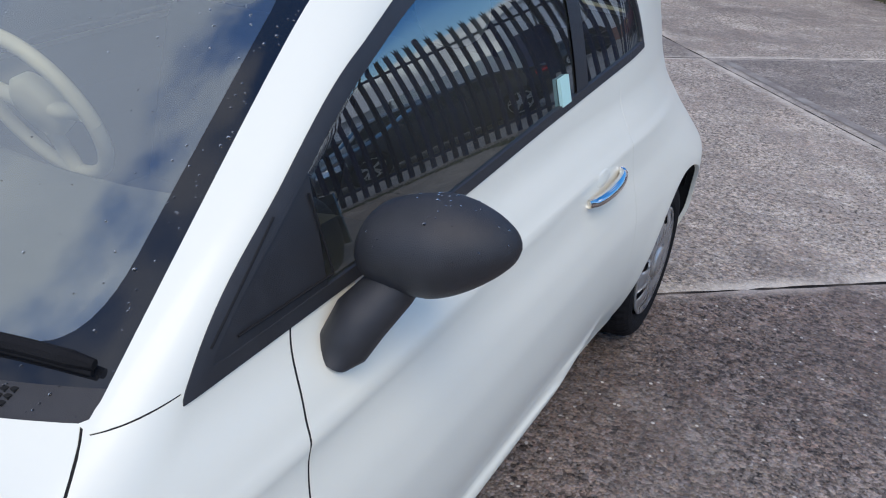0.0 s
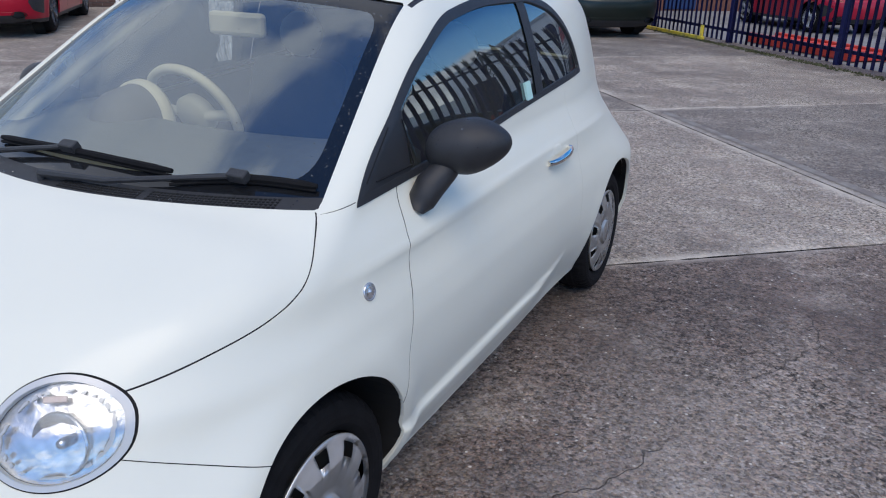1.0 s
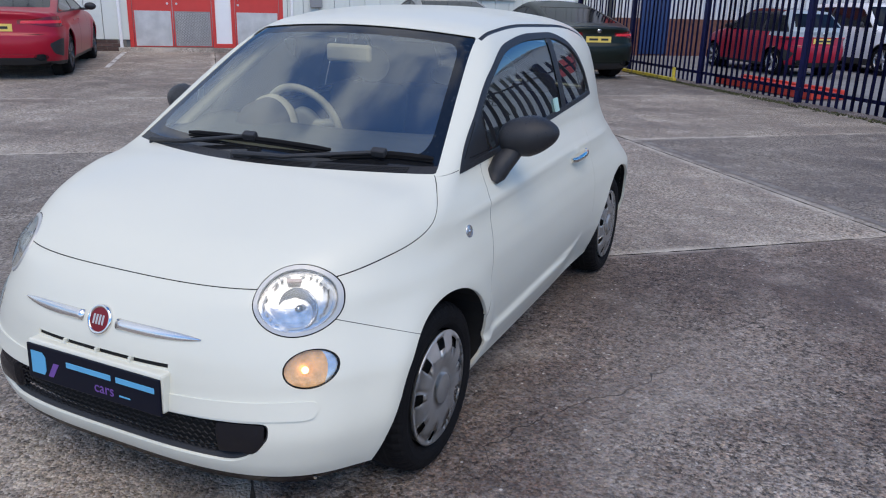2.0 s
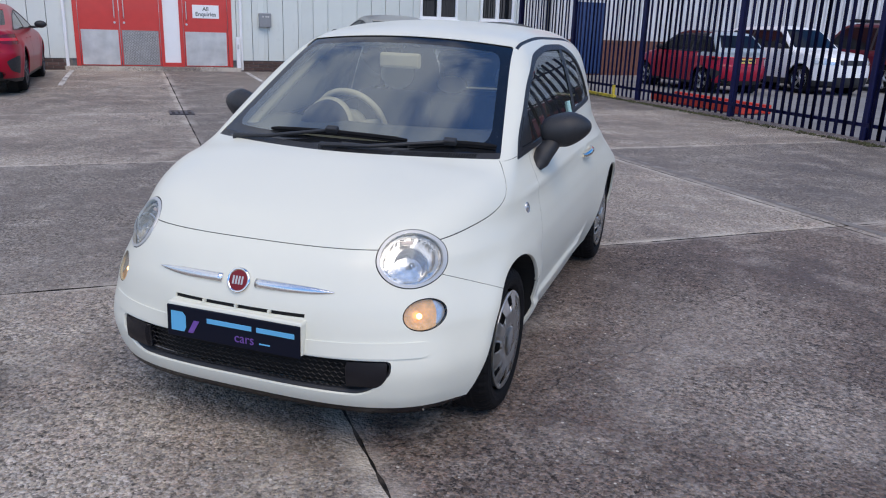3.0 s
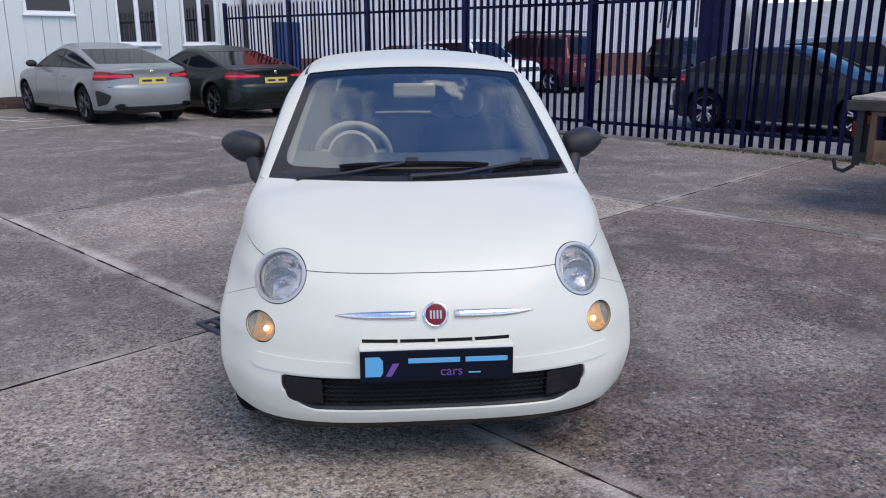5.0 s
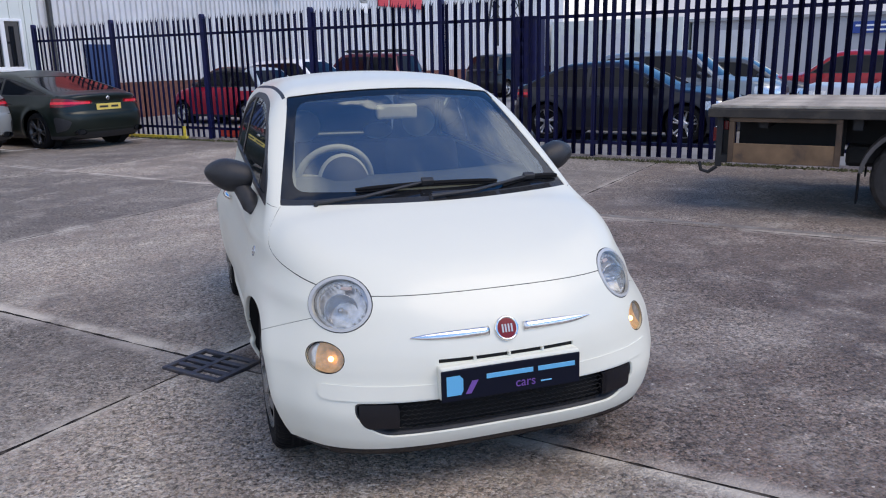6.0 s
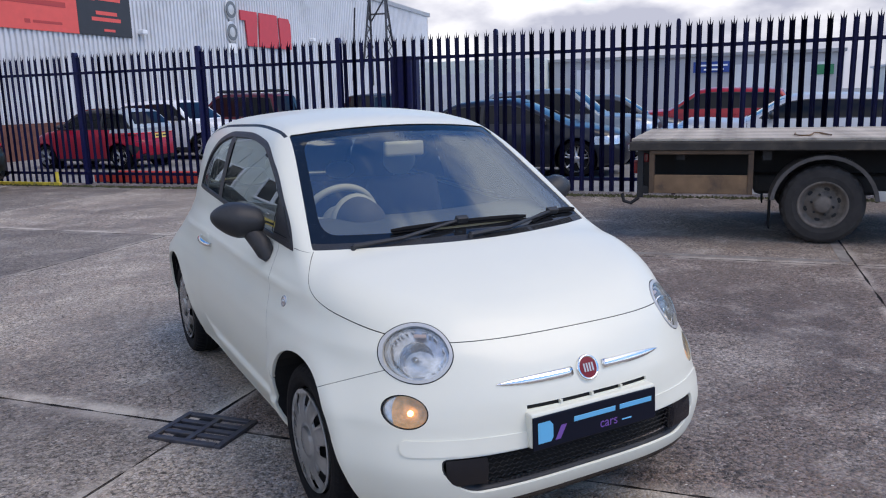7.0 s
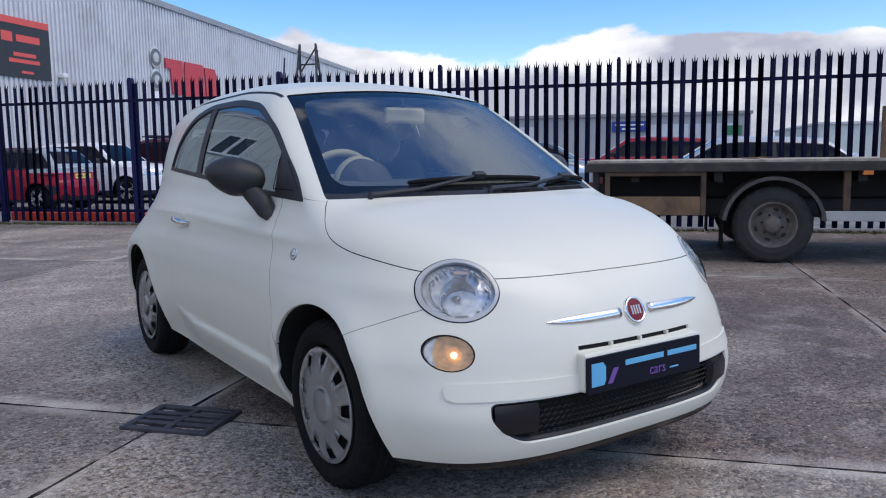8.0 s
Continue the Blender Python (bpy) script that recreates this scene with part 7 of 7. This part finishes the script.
        for hy in ((s1 + b1) / 2 - 0.12, b1 - 0.02):
            bm = bmesh.new()
            box(bm, s * (w - 0.045) - 0.018, s * (w - 0.045) + 0.018, hy - 0.10, hy + 0.08, belt - 0.12, belt - 0.09, 0.008)
            part("door_handle", bm, mat, c)
    first = None
    for s in (1, -1):
        for cy in (-base / 2, base / 2):
            wm = Matrix.Translation((s * (w - 0.115), cy, wheel_r)) @ Matrix.Rotation(radians(90 * s), 4, "Y") @ Matrix.Rotation(cy, 4, "Z")
            if first is None:
                first = new("wheel")
                first.parent = c
                bm = bmesh.new()
                r = wheel_r
                lathe(bm, [(r * 0.70, -0.09), (r * 0.86, -0.105), (r * 0.97, -0.085), (r, -0.05), (r, 0.05), (r * 0.97, 0.085), (r * 0.86, 0.105), (r * 0.70, 0.095)], 40)
                part("tyre", bm, RUBBER, first, smooth=True)
                bm = bmesh.new()
                lathe(bm, [(r * 0.66, 0.0), (r * 0.68, 0.085), (r * 0.73, 0.098), (r * 0.715, 0.106)], 40)
                for k in range(5):
                    for d in (-0.16, 0.16):
                        a = 2 * math.pi * k / 5
                        p0 = Vector((r * 0.14 * math.cos(a), r * 0.14 * math.sin(a), 0.075))
                        p1 = Vector((r * 0.69 * math.cos(a + d), r * 0.69 * math.sin(a + d), 0.092))
                        tube(bm, [p0, p1], [0.022, 0.016], 6)
                lathe(bm, [(0.0, 0.088), (r * 0.18, 0.082), (r * 0.2, 0.05)], 20)
                part("rim", bm, rims, first, smooth=True)
                # near-black disc stands in for the shade behind the spokes
                bm = bmesh.new()
                lathe(bm, [(0.0, 0.02), (r * 0.70, 0.02)], 24)
                part("brake_shadow_plate", bm, LINER, first)
                first.matrix_basis = wm
            else:
                copy_thing(first, wm)
    bm = bmesh.new()
    box(bm, -w + 0.22, w - 0.22, y0 + 0.25, y1 - 0.25, 0.17, 0.32, 0.03)
    for s in (1, -1):
        for cy in (-base / 2, base / 2):
            lathe(bm, [(0.0, -0.10), (wheel_r + 0.05, -0.10), (wheel_r + 0.052, 0.06)], 24, Matrix.Translation((s * (w - 0.19), cy, wheel_r)) @ Matrix.Rotation(radians(90 * s), 4, "Y"))
    part("underbody", bm, LINER, c)
    if rack:
        for s in (1, -1):
            bm = bmesh.new()
            tube(bm, [(s * (w - 0.36), screen[1] + 0.1, height + 0.05), (s * (w - 0.36), b1 - 0.1, height + 0.05)], 0.022, 8)
            part("roof_bar", bm, PLASTIC, c)
        for y in (screen[1] + 0.3, b1 - 0.4):
            bm = bmesh.new()
            box(bm, -w + 0.34, w - 0.34, y - 0.03, y + 0.03, height + 0.0, height + 0.10, 0.01)
            part("cross_bar", bm, PLASTIC, c)
    return c


# nose to the white building
SALOON = dict(length=4.75, w=0.925, height=1.43, base=2.85, belt=0.93, hood=0.98, nose=0.72, deck=1.00, tail=0.90, screen=(-1.15, -0.20), back=(1.98, 0.66), wheel_r=0.335, rims=RIM_DARK)
parked_car("light grey four-door fastback with red tail lamps facing the wall", at(3.87, 13.12, rise(3.87, 13.1), 180), paint("light grey metallic paint", (0.285, 0.295, 0.285), 0.25), **SALOON)
parked_car("dark green four-door fastback parked facing the wall", at(6.33, 12.86, rise(6.33, 12.9), 180), paint("dark green metallic paint", (0.008, 0.014, 0.011), 0.2), **SALOON)
parked_car("bright red two-door coupe with dark rear valance, nose to the wall", at(-3.93, 12.50, rise(-3.9, 12.5), 180), paint("bright red metallic paint", (0.36, 0.002, 0.020)), **{**SALOON, "height": 1.40, "rims": RIM_DARK})
# behind the fence
CITY = dict(length=3.60, w=0.83, height=1.47, base=2.30, belt=0.92, hood=0.95, nose=0.72, deck=1.02, tail=0.92, screen=(-0.95, -0.25), back=(1.64, 1.28), wheel_r=0.29)
HATCH = dict(length=3.95, w=0.86, height=1.47, base=2.47, belt=0.92, hood=0.95, nose=0.72, deck=1.02, tail=0.92, screen=(-1.05, -0.30), back=(1.80, 1.42), wheel_r=0.30)
TALL = dict(length=4.35, w=0.91, height=1.64, base=2.62, belt=1.03, hood=1.07, nose=0.86, deck=1.12, tail=1.0, screen=(-1.0, -0.35), back=(2.0, 1.65), wheel_r=0.34)
# the pale blue grey round the rear glass paints a reflection in that glass
parked_car("deep red small hatchback with black roof and pale reflection painted on the tailgate", at(12.35, 13.27, -0.03, 180), paint("deep red paint", (0.34, 0.004, 0.026)), roof_mat=FRIT, rear_mat=material("pale reflection on tailgate", (0.34, 0.40, 0.44), 0.3, coat=0.3), **CITY)
parked_car("white compact crossover with black lower trim behind the fence", at(15.3, 13.2, -0.03, 0), paint("bright white paint", (0.78, 0.79, 0.80)), cladding=PLASTIC, head=True, tail_lamps=False, **TALL)
parked_car("dark red and black people carrier with roof rack behind the fence", at(18.3, 13.4, -0.03, 180), paint("dark red paint", (0.10, 0.003, 0.014)), tall_lamps=True, cladding=PLASTIC, rack=True, **{**TALL, "height": 1.80, "length": 4.7, "base": 2.85, "back": (2.15, 1.9)})
parked_car("black off-roader parked near the warehouse wall", at(27.6, 12.4, -0.03, 80), paint("black paint", (0.008, 0.008, 0.010)), tail_lamps=False, head=True, **{**TALL, "height": 1.75})
parked_car("black saloon with silver rims parked along the fence", at(11.62, 2.25, -0.03, 0), paint("black metallic paint", (0.010, 0.012, 0.020), 0.1), head=True, **{**SALOON, "rims": RIM_ALLOY, "length": 4.35, "base": 2.6, "height": 1.46, "deck": 0.99, "tail": 0.92, "back": (2.0, 1.15)})
parked_car("pale blue grey people carrier in the row behind the fence", at(14.5, 1.9, -0.03, 0), paint("blue grey metallic paint", (0.20, 0.24, 0.27), 0.3), head=True, tail_lamps=False, **TALL)
parked_car("dark grey hatchback in the row behind the fence", at(17.2, 1.2, -0.03, 0), paint("dark grey metallic paint", (0.10, 0.11, 0.12), 0.3), head=True, tail_lamps=False, **HATCH)
parked_car("silver estate car parked behind the flatbed", at(12.4, -2.9, -0.03, 180), paint("silver metallic paint", (0.50, 0.52, 0.54), 0.3), head=True, tail_lamps=False, **{**TALL, "height": 1.43, "length": 4.5, "belt": 0.95, "hood": 0.98})
parked_car("red hatchback in the second row behind the fence", at(17.6, -1.2, -0.03, 180), paint("deep red paint", (0.33, 0.012, 0.018)), head=True, tail_lamps=False, **{**TALL, "height": 1.58})

# flatbed lorry
RUST = material("weathered brown steel", (0.115, 0.072, 0.045), 0.8, 0.1, vary=0.3, scale=5, dirt=(0.030, 0.027, 0.026), dirt_scale=3, bump=0.4, bump_scale=60)
DECK = material("weathered grey deck timber", (0.47, 0.41, 0.34), 0.85, vary=0.3, scale=6, dirt=(0.20, 0.17, 0.14), dirt_scale=4, bump=0.5, bump_scale=50, piece=0.15)
PLANK = material("worn brown plank", (0.20, 0.120, 0.066), 0.8, vary=0.35, scale=5, dirt=(0.07, 0.05, 0.04), dirt_scale=4, bump=0.4, bump_scale=60)
CHASSIS = material("black oily chassis", (0.016, 0.016, 0.017), 0.7, vary=0.3)
MUDGUARD = material("grey mudguard steel", (0.085, 0.078, 0.074), 0.6, 0.1, vary=0.3, scale=7)
lorry = thing("flatbed_lorry", "old flatbed lorry with weathered timber deck and rusty side lockers", "lorry", at(4.55, -0.72, 0, 0))
# local x across from the near side, local -y towards the cab
bm = bmesh.new()
box(bm, 0.0, 2.2, -7.6, 0.0, 0.90, 0.985, 0.008)
part("deck_frame", bm, material("blackened oily deck edge", (0.036, 0.031, 0.027), 0.75, vary=0.35, scale=5, dirt=(0.085, 0.068, 0.052), dirt_scale=4, bump=0.3, bump_scale=50), lorry)
for k in range(7):
    bm = bmesh.new()
    box(bm, 0.06, 0.09, -2.73 - 0.125 * k - 0.115, -2.73 - 0.125 * k, 1.02, 1.50 - 0.012 * (k % 3), 0.005, None, 1)
    part("stake_board", bm, PLANK, lorry)
bm = bmesh.new()
for z in (1.10, 1.38):
    box(bm, 0.09, 0.13, -3.60, -2.74, z, z + 0.07, 0.004, None, 1)
part("stake_rail", bm, PLANK, lorry)
bm = bmesh.new()
box(bm, 0, 0.148, -7.58, -0.02, 0, 0.030, 0.004, None, 1)
one = None
for k in range(14):
    m = pose(0.04 + 0.1525 * k, 0, 0.988 + 0.002 * math.sin(5 * k))
    one = part("deck_plank", bm, DECK, lorry, m=m) if one is None else same_mesh("deck_plank", one, lorry, m)
bm = bmesh.new()
box(bm, 0.75, 0.90, -7.4, -0.3, 0.62, 0.90)
box(bm, 1.30, 1.45, -7.4, -0.3, 0.62, 0.90)
for y in (-0.5, -1.3, -2.6, -3.6, -5.0):
    box(bm, 0.1, 2.1, y - 0.04, y + 0.04, 0.80, 0.90)
part("chassis", bm, CHASSIS, lorry)
for y0, y1 in ((-1.18, -0.20), (-4.4, -3.05)):
    locker = None
    bm = bmesh.new()
    for a0, a1, z0, z1 in ((y0, y1, 0.86, 0.90), (y0, y0 + 0.05, 0.47, 0.86), (y1 - 0.05, y1, 0.47, 0.86)):
        box(bm, 0.02, 0.10, a0, a1, z0, z1, 0.004, None, 1)
    if y0 > -2:
        box(bm, 0.10, 0.60, y0 + 0.04, y1 - 0.04, 0.50, 0.52)
        locker = part("side_locker", bm, RUST, lorry, "open rusty side locker")
        bm = bmesh.new()
        box(bm, 0.025, 0.06, y0 + 0.05, y1 - 0.05, 0.47, 0.655, 0.004, None, 1)
        part("locker_board", bm, PLANK, locker, "worn timber board")
        bm = bmesh.new()
        box(bm, 0.62, 0.66, y0, y1, 0.50, 0.90)
        part("locker_back", bm, CHASSIS, locker)
    else:
        part("side_bracket", bm, RUST, lorry)
bm = bmesh.new()
box(bm, 0.05, 0.10, -4.9, -2.25, 0.42, 0.515, 0.006)
part("side_guard", bm, material("galvanised side guard", (0.46, 0.455, 0.44), 0.5, 0.3, vary=0.1), lorry)
for y in (-2.46, -3.9):
    bm = bmesh.new()
    box(bm, 0.06, 0.12, y - 0.03, y + 0.03, 0.48, 0.90)
    part("guard_hanger", bm, RUST, lorry)
bm = bmesh.new()
box(bm, 0.0, 2.2, -7.66, -7.58, 1.0, 1.55, 0.01)
for k in range(6):
    box(bm, 0.1 + 0.4 * k, 0.16 + 0.4 * k, -7.7, -7.55, 1.0, 1.9)
part("headboard", bm, RUST, lorry)
for x0 in (0.10, 1.60):
    bm = bmesh.new()
    box(bm, x0, x0 + 0.42, -0.09, -0.04, 0.66, 0.80, 0.01)
    part("tail_lamp_cluster", bm, TAIL_RED, lorry, "red tail lamp cluster")
bm = bmesh.new()
box(bm, 0.10, 0.16, -0.185, -0.125, 0.775, 0.865, 0.008)
part("marker_lamp", bm, TAIL_RED, lorry, "small red lamp under the deck end")
bm = bmesh.new()
for x in (0.16, 2.0):
    box(bm, x - 0.05, x + 0.05, -0.22, -0.12, 0.50, 0.90)
box(bm, 0.05, 2.15, -0.20, -0.12, 0.46, 0.54, 0.01)
part("rear_bumper_bar", bm, CHASSIS, lorry)
bm = bmesh.new()
box(bm, 0.05, 0.09, -0.14, -0.08, 0.42, 0.90, 0.006)
tube(bm, [(0.06, -0.10, 0.42), (0.06, -0.02, 0.36), (0.06, 0.05, 0.38), (0.06, 0.07, 0.46)], 0.018, 8)
part("hook_bracket", bm, CHASSIS, lorry, "bent steel hook bracket")
bm = bmesh.new()
box(bm, 0.0, 0.05, -2.665, -2.575, 0.862, 0.902, 0.004)
part("side_marker", bm, material("amber marker lens", (0.70, 0.20, 0.03), 0.3), lorry)
R = 0.377
first = None
for x, s in ((0.17, -1), (2.03, 1)):
    for y in (-1.81, -6.4):
        wm = Matrix.Translation((x, y, R)) @ Matrix.Rotation(radians(90 * s), 4, "Y") @ Matrix.Rotation(y, 4, "Z")
        if first is None:
            first = new("wheel")
            first.parent = lorry
            bm = bmesh.new()
            rings = lathe(bm, [(0.22, -0.10), (0.27, -0.125), (0.335, -0.12), (0.368, -0.10), (R, -0.06), (R, 0.06), (0.368, 0.10), (0.335, 0.12), (0.27, 0.125), (0.222, 0.115)], 96)
            for i, ring in enumerate(rings):
                for j, vv in enumerate(ring):
                    if i in (3, 6) and j % 4 < 2:
                        vv.co.x *= 0.975
                        vv.co.y *= 0.975
            part("tyre", bm, material("worn dusty tyre", (0.030, 0.027, 0.026), 0.85, vary=0.3, scale=12, bump=0.4, bump_scale=120), first)
            bm = bmesh.new()
            lathe(bm, [(0.232, 0.110), (0.222, 0.122), (0.205, 0.110), (0.192, 0.060), (0.165, 0.035), (0.150, 0.040), (0.118, 0.062), (0.085, 0.066), (0.078, 0.100), (0.060, 0.112), (0.0, 0.114)], 48)
            rim = part("rim", bm, material("grimy steel rim", (0.150, 0.128, 0.110), 0.75, 0.1, vary=0.3, scale=9, dirt=(0.05, 0.045, 0.04), dirt_scale=6), first, smooth=True)
            for k in range(6):
                a = 2 * math.pi * k / 6
                bm = bmesh.new()
                lathe(bm, [(0.0, 0.085), (0.012, 0.083), (0.013, 0.055)], 6, Matrix.Translation((0.100 * math.cos(a), 0.100 * math.sin(a), 0)))
                part("wheel_nut", bm, CHASSIS, rim)
            for k in range(6):
                a = 2 * math.pi * (k + 0.5) / 6
                bm = bmesh.new()
                lathe(bm, [(0.0, 0.048), (0.021, 0.048), (0.022, 0.026)], 14, Matrix.Translation((0.150 * math.cos(a), 0.150 * math.sin(a), 0)) @ Matrix.Rotation(a, 4, "Z") @ Matrix.Diagonal((0.8, 1.25, 1, 1)))
                part("rim_hole", bm, CHASSIS, rim)
            first.matrix_basis = wm
        else:
            copy_thing(first, wm)
        bm = bmesh.new()
        rows = []
        for k in range(17):
            a = radians(6 + 168 * k / 16)
            rows.append([bm.verts.new((x + dx, y + r * math.cos(a), R + r * math.sin(a))) for dx, r in ((-0.16, 0.440), (-0.165, 0.475), (0.16, 0.480), (0.16, 0.472), (-0.155, 0.466), (-0.15, 0.440))])
        for a, b in zip(rows, rows[1:]):
            for k in range(6):
                bm.faces.new((a[k], a[(k + 1) % 6], b[(k + 1) % 6], b[k]))
        guard_o = part("mudguard", bm, MUDGUARD, lorry, "dull grey curved mudguard")
        bm = bmesh.new()
        box(bm, x - 0.15, x + 0.15, y + 0.46, y + 0.475, 0.14, 0.42, 0.003, None, 1)
        part("mud_flap", bm, RUBBER, guard_o)
bm = bmesh.new()
tube(bm, [(0.2, -1.81, R), (2.0, -1.81, R)], 0.07, 10)
tube(bm, [(0.2, -6.4, R), (2.0, -6.4, R)], 0.07, 10)
box(bm, 0.5, 1.7, -6.9, -1.2, 0.42, 0.62, 0.04)
part("axle_beam", bm, CHASSIS, lorry)
# plain cab beyond the headboard
bm = bmesh.new()
box(bm, 0.05, 2.15, -9.45, -7.75, 0.55, 2.35, 0.16, None, 3)
cab = part("cab", bm, paint("white cab paint", (0.6, 0.6, 0.6)), lorry, "plain white driver's cab")
bm = bmesh.new()
box(bm, 0.20, 2.0, -9.47, -9.40, 1.45, 2.15, 0.03)
part("cab_windscreen", bm, TINTED, cab)
for x0 in (0.035, 2.14):
    bm = bmesh.new()
    box(bm, x0, x0 + 0.02, -9.1, -8.2, 1.45, 2.1, 0.008)
    part("cab_window", bm, TINTED, cab)

# frayed rope left lying on the deck
rope = thing("rope_end", "short frayed brown rope end lying on the timber deck", "rope", Matrix.Translation((5.35, 1.45, 1.026)))
bm = bmesh.new()
tube(bm, [(0.05, 0.22, 0.004), (-0.12, 0.10, 0.004), (-0.26, -0.06, 0.004), (-0.20, -0.12, 0.004), (0.02, 0.0, 0.006), (0.20, 0.12, 0.006), (0.24, 0.08, 0.004), (0.08, -0.10, 0.004), (-0.04, -0.24, 0.004)], 0.008, 6)
part("strand", bm, PLANK, rope, smooth=True)
